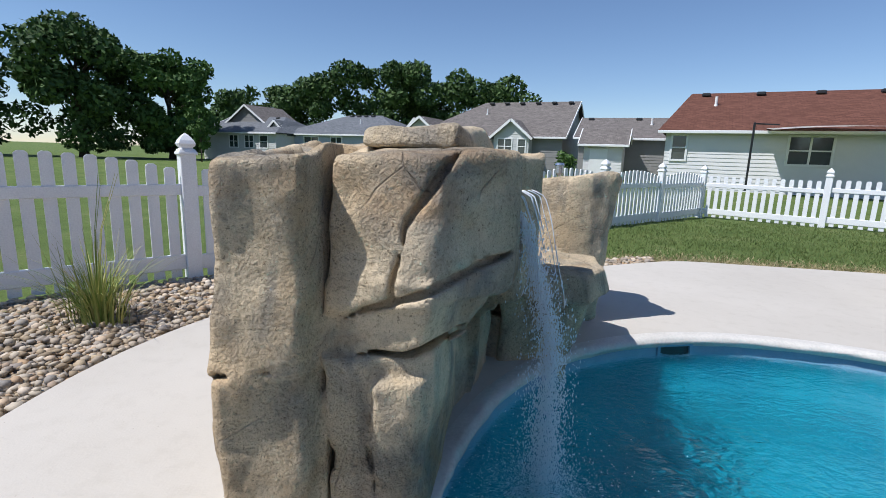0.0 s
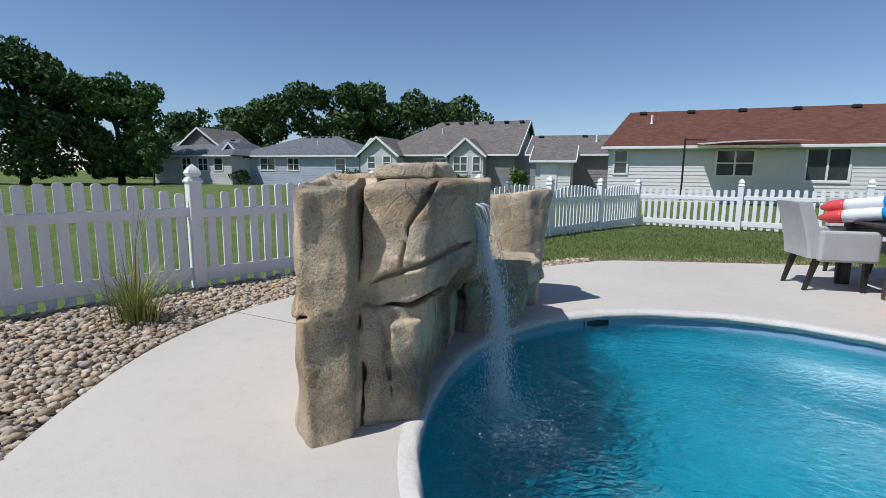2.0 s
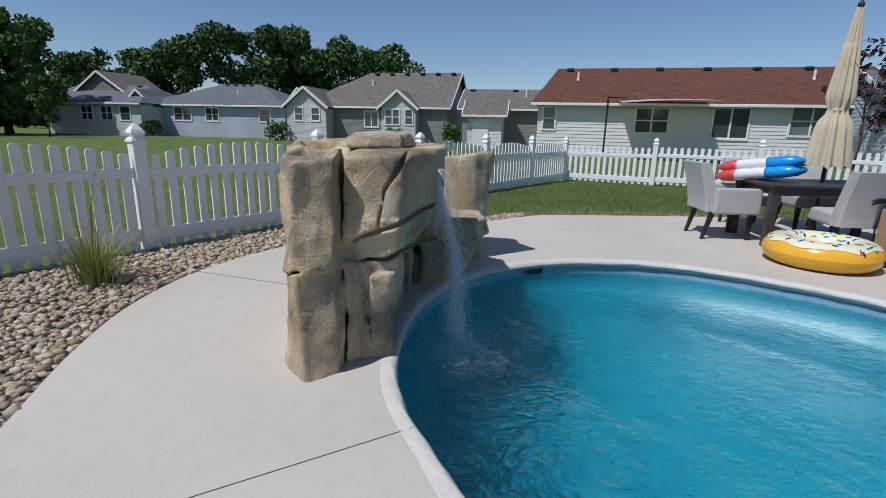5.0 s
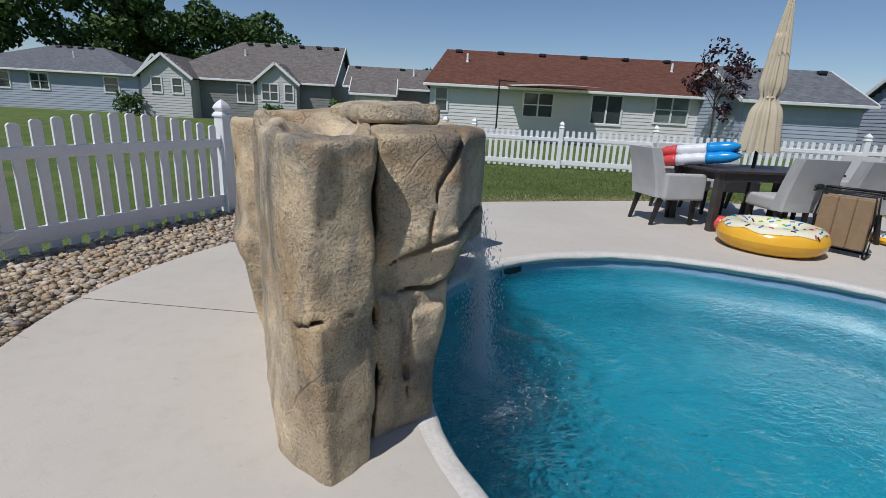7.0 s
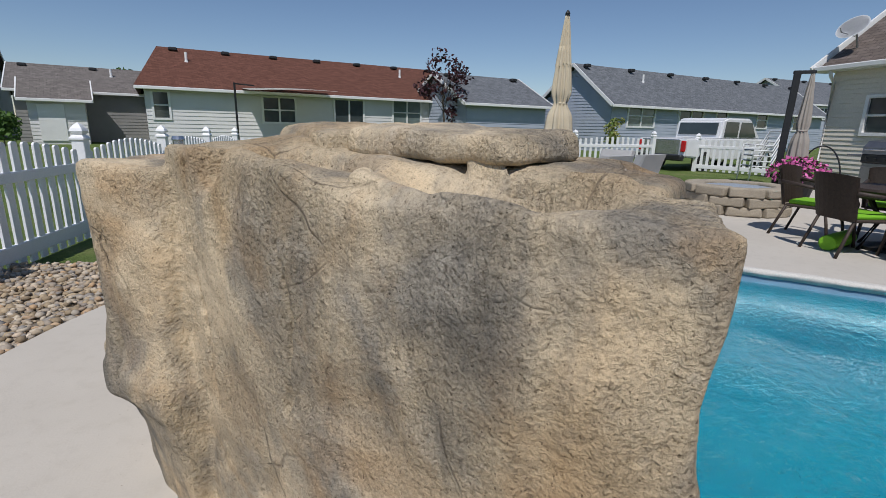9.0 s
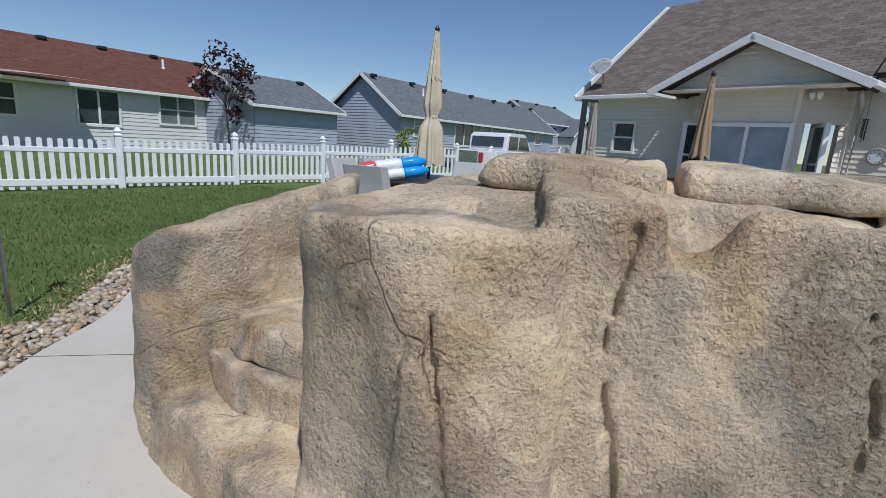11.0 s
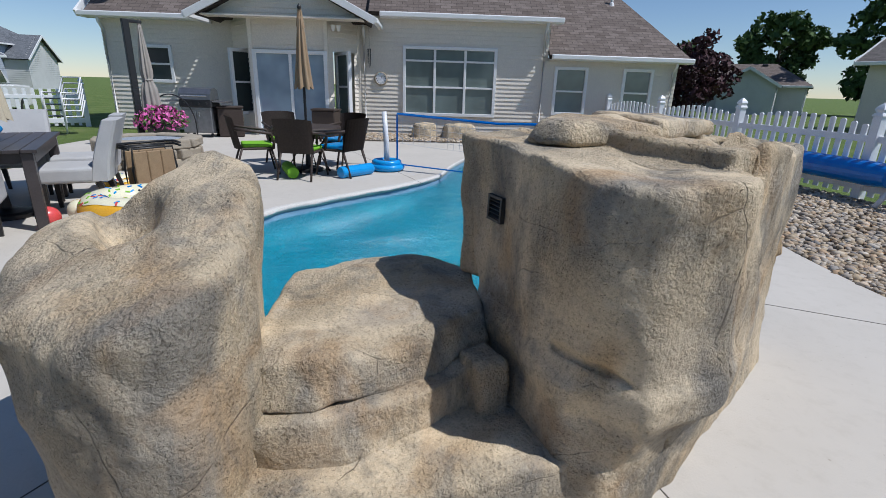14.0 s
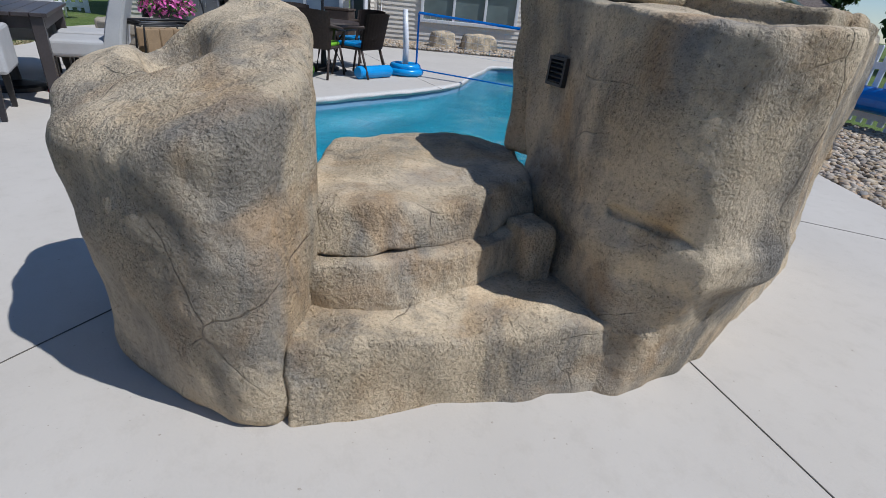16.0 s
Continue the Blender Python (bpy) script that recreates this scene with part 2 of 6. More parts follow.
def tube(bm, pts, r, n=8, mi=0, close=False):
    """A round bar through pts; r is one radius or one a point."""
    pts = [Vector(p) for p in pts]
    rs = r if isinstance(r, (list, tuple)) else [r] * len(pts)
    rings = []
    for i, p in enumerate(pts):
        if close:
            d = pts[(i + 1) % len(pts)] - pts[i - 1]
        else:
            d = pts[min(i + 1, len(pts) - 1)] - pts[max(i - 1, 0)]
        q = d.to_track_quat("Z", "Y")
        rings.append([bm.verts.new(p + q @ Vector((rs[i] * math.cos(2 * math.pi * k / n), rs[i] * math.sin(2 * math.pi * k / n), 0))) for k in range(n)])
    pairs = list(zip(rings, rings[1:])) + ([(rings[-1], rings[0])] if close else [])
    for a, b in pairs:
        for k in range(n):
            bm.faces.new((a[k], a[(k + 1) % n], b[(k + 1) % n], b[k])).material_index = mi
    if not close:
        bm.faces.new(rings[0][::-1]).material_index = mi
        bm.faces.new(rings[-1]).material_index = mi
    return bm


def prism(bm, poly, z0, z1, mi=0):
    lo = [bm.verts.new((x, y, z0)) for x, y in poly]
    hi = [bm.verts.new((x, y, z1)) for x, y in poly]
    n = len(poly)
    for i in range(n):
        bm.faces.new((lo[i], lo[(i + 1) % n], hi[(i + 1) % n], hi[i])).material_index = mi
    bm.faces.new(lo[::-1]).material_index = mi
    bm.faces.new(hi).material_index = mi
    return bm


def spline(pts, step=6, closed=True):
    """A smooth curve through pts (Catmull-Rom)."""
    n, out = len(pts), []
    for i in range(n if closed else n - 1):
        p = [Vector(pts[(i + k - 1) % n] if closed else pts[min(max(i + k - 1, 0), n - 1)]) for k in range(4)]
        for j in range(step):
            t = j / step
            out.append(0.5 * (2 * p[1] + (p[2] - p[0]) * t + (2 * p[0] - 5 * p[1] + 4 * p[2] - p[3]) * t * t + (3 * p[1] - p[0] - 3 * p[2] + p[3]) * t ** 3))
    if not closed:
        out.append(Vector(pts[-1]))
    return out


# ---- noise and carved solids ----
def hashed(i, j, k, seed):
    h = (i * 374761393 + j * 668265263 + k * 2147483647 + seed * 1274126177) & 0xFFFFFFFF
    h = ((h ^ (h >> 13)) * 1274126177) & 0xFFFFFFFF
    return ((h ^ (h >> 16)) & 0xFFFF) / 65535.0


def grain3(x, y, z, scale, seed=0):
    """Smooth noise from -1 to 1."""
    x, y, z = x * scale + 100, y * scale + 100, z * scale + 100
    i, j, k = np.floor(x).astype(np.int64), np.floor(y).astype(np.int64), np.floor(z).astype(np.int64)
    u, v, w = x - i, y - j, z - k
    u, v, w = (q * q * (3 - 2 * q) for q in (u, v, w))
    out = 0
    for a in (0, 1):
        for b in (0, 1):
            for c in (0, 1):
                out = out + hashed(i + a, j + b, k + c, seed) * (u if a else 1 - u) * (v if b else 1 - v) * (w if c else 1 - w)
    return out * 2 - 1


def smax(a, b, k):
    h = np.clip(0.5 + 0.5 * (a - b) / k, 0, 1)
    return b + (a - b) * h + k * h * (1 - h)


def smin(a, b, k):
    return -smax(-a, -b, k)


def boulder(lower, upper, z0, z1, soft=0.06, tilt=(0, 0)):
    """A convex block between a lower and an upper outline of as many corners (anticlockwise), with soft edges; tilt leans its top."""
    planes = []
    n = len(lower)
    for i in range(n):
        a, b = Vector((*lower[i], z0)), Vector((*lower[(i + 1) % n], z0))
        c = (Vector((*upper[i], z1)) + Vector((*upper[(i + 1) % n], z1))) / 2
        nn = (b - a).cross(c - a).normalized()
        planes.append((nn, nn.dot((a + b + 2 * c) / 4)))
    mid = sum((Vector(p) for p in upper), Vector((0, 0))) / n
    up = Vector((-tilt[0], -tilt[1], 1)).normalized()
    planes.append((up, up.dot(Vector((mid.x, mid.y, z1)))))
    planes.append((Vector((0, 0, -1)), -z0))

    def f(x, y, z):
        out = None
        for nn, d in planes:
            q = nn.x * x + nn.y * y + nn.z * z - d
            out = q if out is None else smax(out, q, soft)
        return out
    return f


def bowl(c, r, p=2.0):
    """An ellipsoid hollow."""
    def f(x, y, z):
        q = (((x - c[0]) / r[0]) ** 2 + ((y - c[1]) / r[1]) ** 2 + ((z - c[2]) / r[2]) ** 2) ** 0.5
        return (q - 1) * min(r)
    return f


def carve(f, lo, hi, h):
    """The surface where f turns from negative to positive, as points and quads."""
    ax = [np.arange(lo[i], hi[i] + h, h) for i in range(3)]
    X, Y, Z = np.meshgrid(*ax, indexing="ij")
    V = f(X, Y, Z)
    S = V < 0
    nx, ny, nz = V.shape
    cnt = np.zeros((nx - 1, ny - 1, nz - 1), np.int8)
    pos = np.zeros((nx - 1, ny - 1, nz - 1, 3))
    for axis in range(3):
        o = [i for i in range(3) if i != axis]
        sl = [slice(None)] * 3
        sl2 = [slice(None)] * 3
        sl[axis], sl2[axis] = slice(0, -1), slice(1, None)
        a, b = V[tuple(sl)], V[tuple(sl2)]
        cross = S[tuple(sl)] != S[tuple(sl2)]
        t = np.where(cross, a / np.where(a == b, 1, a - b), 0)
        for d0 in (0, 1):
            for d1 in (0, 1):
                cs = [slice(None)] * 3
                cs[o[0]] = slice(d0, d0 + V.shape[o[0]] - 1)
                cs[o[1]] = slice(d1, d1 + V.shape[o[1]] - 1)
                c = cross[tuple(cs)]
                cnt += c
                pos[..., axis] += np.where(c, t[tuple(cs)], 0)
                pos[..., o[0]] += np.where(c, d0, 0)
                pos[..., o[1]] += np.where(c, d1, 0)
    act = cnt > 0
    idx = -np.ones(cnt.shape, np.int64)
    idx[act] = np.arange(act.sum())
    I = np.argwhere(act)
    P = (I + pos[act] / cnt[act][:, None]) * h + np.array([q[0] for q in ax])
    quads = []
    for axis in range(3):
        o = [(axis + 1) % 3, (axis + 2) % 3]
        sl = [slice(1, -1)] * 3
        sl2 = [slice(1, -1)] * 3
        sl[axis], sl2[axis] = slice(0, -1), slice(1, None)
        s0, s1 = S[tuple(sl)], S[tuple(sl2)]
        for flip in (False, True):
            e = np.argwhere((s0 & ~s1) if not flip else (~s0 & s1))
            e[:, o[0]] += 1
            e[:, o[1]] += 1
            c = []
            for d0, d1 in ((0, 0), (1, 0), (1, 1), (0, 1)):
                q = e.copy()
                q[:, o[0]] -= d0
                q[:, o[1]] -= d1
                c.append(idx[q[:, 0], q[:, 1], q[:, 2]])
            q = np.stack(c, 1)
            quads.append(q[:, ::-1] if flip else q)
    q = np.concatenate(quads)
    return P, q[(q >= 0).all(1)]


def carved(name, f, lo, hi, h, mat, parent=None, label=""):
    P, q = carve(f, lo, hi, h)
    me = bpy.data.meshes.new(name)
    me.from_pydata(P.tolist(), [], q.tolist())
    me.materials.append(mat)
    me.shade_smooth()
    ob = new(name, me)
    if parent is not None:
        ob.parent = parent
    if label:
        tagged(ob, label)
    return ob


# ---- ground, pool and deck ----
POOL_XY = [(0.76, 0.03), (0.63, 0.37), (0.57, 0.75), (0.59, 1.15), (0.66, 1.55), (0.80, 1.95), (1.12, 2.45), (1.69, 2.87), (2.4, 3.05), (3.25, 2.92), (4.0, 2.40),
           (4.58, 1.75), (4.76, 1.05), (4.90, 0.3), (5.06, -0.5), (5.36, -1.3), (6.0, -2.1), (6.55, -2.9), (7.05, -3.7), (6.3, -4.7), (5.1, -4.4),
           (4.0, -3.4), (3.0, -2.4), (2.15, -1.6), (1.45, -1.0), (1.0, -0.5)]
CENTRE = Vector((3.0, -0.5))
DECK_XY = [(-1.02, -0.15), (-1.17, 0.37), (-1.34, 1.05), (-1.42, 1.8), (-1.30, 2.6), (-0.93, 3.35), (-0.45, 3.95), (0.1, 4.4), (0.75, 4.75), (1.4, 4.97), (2.0, 5.35), (2.7, 5.75),
           (3.6, 5.78), (5.0, 5.78), (6.3, 5.70), (7.3, 5.45), (8.4, 4.8), (9.6, 3.85), (12.2, 3.4), (14.0, 1.2), (12.9, -2.6), (10.2, -3.2), (8.9, -5.2), (7.6, -6.4), (5.6, -6.6), (3.6, -5.2), (2.2, -3.4), (0.70, -1.85), (-0.10, -1.1), (-0.6, -0.7)]
WATER_Z = -0.12


def by_angle(pts, n=180):
    """Distance from the centre at even angles, for a closed line round it."""
    ps = [Vector(p) - CENTRE for p in spline(pts, 8)]
    a = np.array([math.atan2(p.y, p.x) for p in ps])
    r = np.array([p.length for p in ps])
    o = np.argsort(a)
    return np.interp(np.linspace(-math.pi, math.pi, n, endpoint=False), a[o], r[o], period=2 * math.pi)


NA = 240
ANG = np.linspace(-math.pi, math.pi, NA, endpoint=False)
R_POOL, R_DECK = by_angle(POOL_XY, NA), by_angle(DECK_XY, NA)


def ground_z(x, y):
    d = math.hypot(x - 3, y + 0.5)
    far = min(max((d - 6.5) / 8, 0), 1)
    lawn = min(max((y - 0.35 * x - 2) / 9, 0), 1)
    return -0.035 - 0.16 * far * lawn


def ring_mesh(rows, mat, name, smooth=True):
    """rows: functions of the step that give a ring of (x, y, z)."""
    bm = bmesh.new()
    rings = [[bm.verts.new(p) for p in row] for row in rows]
    for a, b in zip(rings, rings[1:]):
        for i in range(NA):
            bm.faces.new((a[i], a[(i + 1) % NA], b[(i + 1) % NA], b[i]))
    return link_mesh(name, bm, mat, smooth=smooth)


def ring(radii, z):
    pts = []
    for a, r in zip(ANG, radii):
        x, y = CENTRE.x + r * math.cos(a), CENTRE.y + r * math.sin(a)
        pts.append((x, y, z(x, y) if callable(z) else z))
    return pts


g_rows = [ring(R_POOL + 0.22, -0.2), ring(R_POOL + 0.3, ground_z), ring(R_DECK - 0.02, ground_z)]
for r in (9, 11, 14, 18, 24, 34, 60, 120, 300, 900, 2500):
    g_rows.append(ring(np.maximum(R_DECK + 0.3, r), ground_z))
ground = tagged(ring_mesh(g_rows, GRASS, "ground"), "mown green lawn with dry yellowish patches", "lawn", kind="structure")

deck = tagged(ring_mesh([ring(R_POOL + 0.05, -0.09), ring(R_POOL + 0.05, -0.001), ring(R_POOL + 0.12, 0.0), ring(R_POOL + 0.5, 0.0), ring(R_DECK - 0.3, 0.0), ring(R_DECK - 0.01, 0.0), ring(R_DECK, -0.008), ring(R_DECK, -0.12)], CONCRETE, "pavement", False),
              "pale broom-finished concrete pool deck with saw-cut joints", "pool deck", kind="structure")


def groove(a, b):
    a, b = Vector(a), Vector(b)
    d = (b - a)
    bm = boxes((((a.x + b.x) / 2, (a.y + b.y) / 2, 0.0005), (d.length, 0.004, 0.004), math.degrees(math.atan2(d.y, d.x))))
    return part("joint", bm, JOINT, deck)


groove((0.68, 0.21), (-1.0, -0.62))
groove((-0.13, 2.13), (-1.34, 2.63))
groove((1.24, 3.80), (0.76, 4.78))
groove((4.95, -0.65), (8.9, -1.6))


def coping_rows():
    rows = []
    for k in range(11):
        s = k / 10
        pts = []
        for a, r in zip(ANG, R_POOL):
            rough = noise.noise(Vector((math.cos(a) * r * 9, math.sin(a) * r * 9, k * 0.35))) + 0.6 * noise.noise(Vector((math.cos(a) * r * 24, math.sin(a) * r * 24, k * 0.8 + 7)))
            w = math.sin(math.pi * min(1, s * 1.15)) if k < 10 else 0
            rr = r + 0.10 - 0.115 * math.sin(math.pi * 0.5 * min(1, s * 1.6)) + 0.10 * max(0, s - 0.7) + 0.016 * rough * w
            z = 0.006 + 0.006 * rough * (k > 0) - 0.075 * max(0, s - 0.35) / 0.65
            pts.append((CENTRE.x + rr * math.cos(a), CENTRE.y + rr * math.sin(a), z if k else 0.001))
        rows.append(pts)
    return rows


coping = tagged(ring_mesh(coping_rows(), COPING, "trim_coping"), "rough chiselled pale stone edge round the pool", "pool coping", kind="structure")
band = tagged(ring_mesh([ring(R_POOL + 0.03, -0.055), ring(R_POOL + 0.015, -0.17)], BAND, "trim_pool_rim"), "pale grey-blue rim of the pool shell", "pool rim", kind="structure")
pool_rows = [ring(R_POOL + 0.02, -0.16)]
FAR_SHELF = np.clip(np.cos(ANG - 0.9), 0, 1) ** 2
for s, z in ((0.0, -0.3), (-0.04, -0.45), (-0.38, -0.55), (-0.42, -0.62), (-0.55, -1.1), (-0.8, -1.25)):
    shelf = s if s in (0.0, -0.04) else s * (0.35 + 0.9 * FAR_SHELF)
    pool_rows.append(ring(np.maximum(R_POOL + shelf, 0.1), z))
pool_rows += [ring(R_POOL * 0.45, -1.42), ring(R_POOL * 0.01, -1.5)]
shell = tagged(ring_mesh(pool_rows, LINER, "pool_shell"), "glossy blue moulded pool shell with a shallow bench ledge", "pool", kind="structure")


def water_surface():
    bm = bmesh.new()
    rings = []
    fr = [1.0, 0.97, 0.93] + [0.9 - 0.045 * i for i in range(20)]
    for f in fr:
        row = []
        for a, r in zip(ANG, R_POOL + 0.02):
            x, y = CENTRE.x + f * r * math.cos(a), CENTRE.y + f * r * math.sin(a)
            z = 0.006 * noise.noise(Vector((x * 2.2, y * 2.2, 0))) + 0.003 * noise.noise(Vector((x * 5.5, y * 5.5, 3)))
            d = math.hypot(x - 0.95, y - 1.42)
            z += 0.016 * math.exp(-d * 1.8) * math.sin(d * 22)
            row.append(bm.verts.new((x, y, WATER_Z + z)))
        rings.append(row)
    for a, b in zip(rings, rings[1:]):
        for i in range(NA):
            bm.faces.new((a[i], a[(i + 1) % NA], b[(i + 1) % NA], b[i]))
    bm.faces.new(rings[-1])
    bmesh.ops.recalc_face_normals(bm, faces=bm.faces)
    if sum(f.normal.z for f in bm.faces) < 0:
        bmesh.ops.reverse_faces(bm, faces=bm.faces)
    me = bpy.data.meshes.new("water")
    bm.to_mesh(me)
    bm.free()
    me.materials.append(WATER)
    me.shade_smooth()
    ob = new("water", me)
    ob.visible_shadow = False
    return tagged(ob, "clear rippling turquoise pool water", "water", kind="structure")


water_surface()


# ---- waterfall rock ----
def rocky(x, y, z, amp=1.0, seed=0):
    return amp * (0.022 * grain3(x, y, z, 4.5, seed) + 0.011 * grain3(x, y, z, 11, seed + 1) + 0.0045 * grain3(x, y, z, 27, seed + 2))


def main_rock():
    tall_left = boulder([(0.055, 0.625), (0.265, 0.705), (0.31, 1.3), (-0.05, 1.3), (-0.035, 0.93), (-0.005, 0.735)], [(0.12, 0.645), (0.275, 0.725), (0.32, 1.3), (-0.06, 1.3), (-0.035, 0.93), (0.0, 0.745)], 0.585, 1.18, 0.018, (0.18, 0.13))
    foot_left = boulder([(0.11, 0.595), (0.25, 0.69), (0.30, 1.3), (-0.10, 1.3), (-0.08, 0.92), (-0.01, 0.74)], [(0.065, 0.625), (0.27, 0.715), (0.30, 1.3), (-0.06, 1.3), (-0.035, 0.95), (0.0, 0.735)], -0.05, 0.60, 0.018)
    brow = boulder([(0.30, 0.79), (0.60, 0.81), (0.80, 1.08), (0.82, 1.7), (0.3, 1.7)], [(0.30, 0.83), (0.60, 0.87), (0.80, 1.16), (0.82, 1.7), (0.3, 1.7)], 0.74, 1.185, 0.03, (-0.01, 0.03))
    brow_mid = boulder([(0.30, 0.85), (0.57, 0.85), (0.67, 1.02), (0.68, 1.6), (0.3, 1.6)], [(0.30, 0.80), (0.60, 0.81), (0.79, 1.08), (0.78, 1.6), (0.3, 1.6)], 0.60, 0.84, 0.018)
    foot_right = boulder([(0.31, 0.84), (0.54, 0.94), (0.56, 1.3), (0.3, 1.3)], [(0.29, 0.80), (0.61, 0.90), (0.63, 1.3), (0.3, 1.3)], -0.05, 0.61, 0.02)
    bulge = boulder([(0.40, 0.85), (0.53, 0.90), (0.56, 1.05), (0.38, 1.0)], [(0.43, 0.80), (0.585, 0.855), (0.60, 1.05), (0.40, 1.0)], 0.10, 0.53, 0.03)
    cave = boulder([(0.1, 1.15), (0.52, 1.15), (0.62, 2.0), (0.70, 2.3), (0.1, 2.3)], [(0.1, 1.15), (0.52, 1.2), (0.60, 2.0), (0.75, 2.3), (0.1, 2.3)], -0.4, 0.85, 0.05)
    flank = boulder([(0.28, 0.80), (0.5, 1.1), (0.5, 2.1), (-0.12, 2.05), (-0.14, 1.50), (-0.05, 0.87)], [(0.28, 0.80), (0.5, 1.1), (0.5, 2.1), (-0.17, 2.0), (-0.14, 1.60), (-0.03, 0.88)], -0.05, 1.185, 0.03, (0.03, 0.09))
    rear = boulder([(0.70, 1.85), (0.60, 2.38), (0.0, 2.555), (-0.19, 2.465), (-0.31, 2.20), (-0.23, 1.95)], [(0.90, 1.85), (0.84, 2.30), (-0.07, 2.545), (-0.21, 2.475), (-0.28, 2.22), (-0.19, 1.95)], 0.48, 1.17, 0.03, (0.03, -0.02))
    rear_foot = boulder([(0.6, 1.85), (0.46, 2.44), (-0.03, 2.625), (-0.10, 2.585), (-0.18, 2.25), (-0.15, 1.9)], [(0.66, 1.85), (0.60, 2.38), (0.0, 2.56), (-0.19, 2.47), (-0.30, 2.20), (-0.22, 1.93)], -0.05, 0.52, 0.025)
    spout = boulder([(0.45, 1.6), (0.80, 1.6), (0.90, 1.85), (0.85, 2.26), (0.45, 2.26)], [(0.45, 1.62), (0.82, 1.62), (0.93, 1.85), (0.88, 2.24), (0.45, 2.26)], 0.55, 1.19, 0.04)
    basin = bowl((0.13, 1.11, 1.24), (0.16, 0.31, 0.19))
    notch = bowl((0.06, 1.63, 1.24), (0.16, 0.22, 0.17))
    cleft = bowl((-0.16, 1.76, 1.20), (0.20, 0.06, 0.10))
    gully = bowl((0.86, 1.50, 1.13), (0.17, 0.11, 0.16))
    # joints seen on the pool side (along x and z) and on the deck side (along y and z): width, depth, way
    front = [(0.010, 0.035, [(0.64, 1.20), (0.56, 1.06), (0.505, 0.98), (0.487, 0.79)]),
             (0.010, 0.04, [(0.29, 0.695), (0.40, 0.755), (0.50, 0.775), (0.65, 0.83), (0.84, 0.89)]),
             (0.013, 0.09, [(0.292, 1.24), (0.288, 0.90), (0.280, 0.60), (0.286, 0.3), (0.285, -0.02)]),
             (0.010, 0.05, [(0.29, 0.635), (0.16, 0.590), (0.07, 0.590)]),
             (0.009, 0.04, [(0.29, 0.60), (0.42, 0.615), (0.52, 0.60), (0.66, 0.64)]),
             (0.007, 0.02, [(0.42, 0.48), (0.40, 0.30), (0.43, 0.10)])]
    deck_side = [(0.009, 0.02, [(1.86, 1.18), (1.88, 0.95), (1.84, 0.70), (1.80, 0.4), (1.74, 0.02)]),
                 (0.007, 0.018, [(2.20, 1.20), (2.17, 0.80), (2.13, 0.52), (2.08, 0.30)]),
                 (0.007, 0.02, [(2.545, 0.63), (2.46, 0.55), (2.34, 0.44), (2.26, 0.28)]),
                 (0.007, 0.018, [(1.50, 1.13), (1.44, 0.85), (1.48, 0.62)]),
                 (0.008, 0.03, [(0.62, 0.585), (0.69, 0.575), (0.745, 0.535)])]

    def f(x, y, z):
        # the blocks are warped a little, so that their joints wander
        wx, wy, wz = (0.015 * grain3(x, y, z, 3.1, s) + 0.007 * grain3(x, y, z, 8.5, s + 9) for s in (61, 62, 63))
        x, y, z = x + wx, y + wy, z + 1.3 * wz
        out = tall_left(x, y, z)
        for g in (brow, brow_mid, foot_left, foot_right, cave):
            out = np.minimum(out, g(x, y, z))
        out = smin(out, bulge(x, y, z), 0.012)
        back = smin(rear(x, y, z), rear_foot(x, y, z), 0.10)
        out = smin(out, smin(flank(x, y, z), back, 0.02), 0.012)
        out = np.minimum(out, spout(x, y, z))
        for g in (basin, notch, cleft, gully):
            out = smax(out, -g(x, y, z), 0.035)
        body = out
        for u, near, lines in ((x, y < 1.15, front), (y, x < 0.12, deck_side)):
            for width, depth, line in lines:
                gap = None
                for a, b in zip(line, line[1:]):
                    d0, d1 = b[0] - a[0], b[1] - a[1]
                    t = np.clip(((u - a[0]) * d0 + (z - a[1]) * d1) / (d0 * d0 + d1 * d1), 0, 1)
                    g = np.sqrt((u - a[0] - t * d0) ** 2 + (z - a[1] - t * d1) ** 2)
                    gap = g if gap is None else np.minimum(gap, g)
                cut = np.where(near, np.minimum(width * (0.8 + 0.5 * wx / 0.015) - gap, body + depth), -1.0)
                out = smax(out, cut, 0.006)
        return out + rocky(x, y, z, 0.62, 3)
    return f


rock = thing("waterfall_rock", "large tan artificial rock waterfall standing at the pool edge", "rock waterfall")
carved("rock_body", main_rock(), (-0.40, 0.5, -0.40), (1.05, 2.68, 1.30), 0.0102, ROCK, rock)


def cap(lower, upper, z0, z1, seed, tilt=(0, 0)):
    g = boulder(lower, upper, z0, z1, 0.03, tilt)

    def f(x, y, z):
        wx, wy = (0.02 * grain3(x, y, z, 6, s) for s in (seed + 3, seed + 4))
        return g(x + wx, y + wy, z + 0.4 * wx) + rocky(x, y, z, 0.5, seed)
    xs, ys = [p[0] for p in lower + upper], [p[1] for p in lower + upper]
    return carved("cap_stone", f, (min(xs) - 0.08, min(ys) - 0.08, z0 - 0.06), (max(xs) + 0.08, max(ys) + 0.08, z1 + 0.1), 0.010, ROCK, rock)


cap([(0.22, 1.76), (0.60, 1.70), (0.62, 2.02), (0.53, 2.24), (0.34, 2.25)], [(0.20, 1.78), (0.58, 1.73), (0.59, 2.00), (0.49, 2.20), (0.36, 2.21)], 1.185, 1.27, 11, (0.02, 0.0))
cap([(0.27, 1.14), (0.62, 1.10), (0.68, 1.68), (0.24, 1.745)], [(0.29, 1.17), (0.60, 1.15), (0.64, 1.66), (0.23, 1.725)], 1.185, 1.275, 17, (0.03, 0.02))


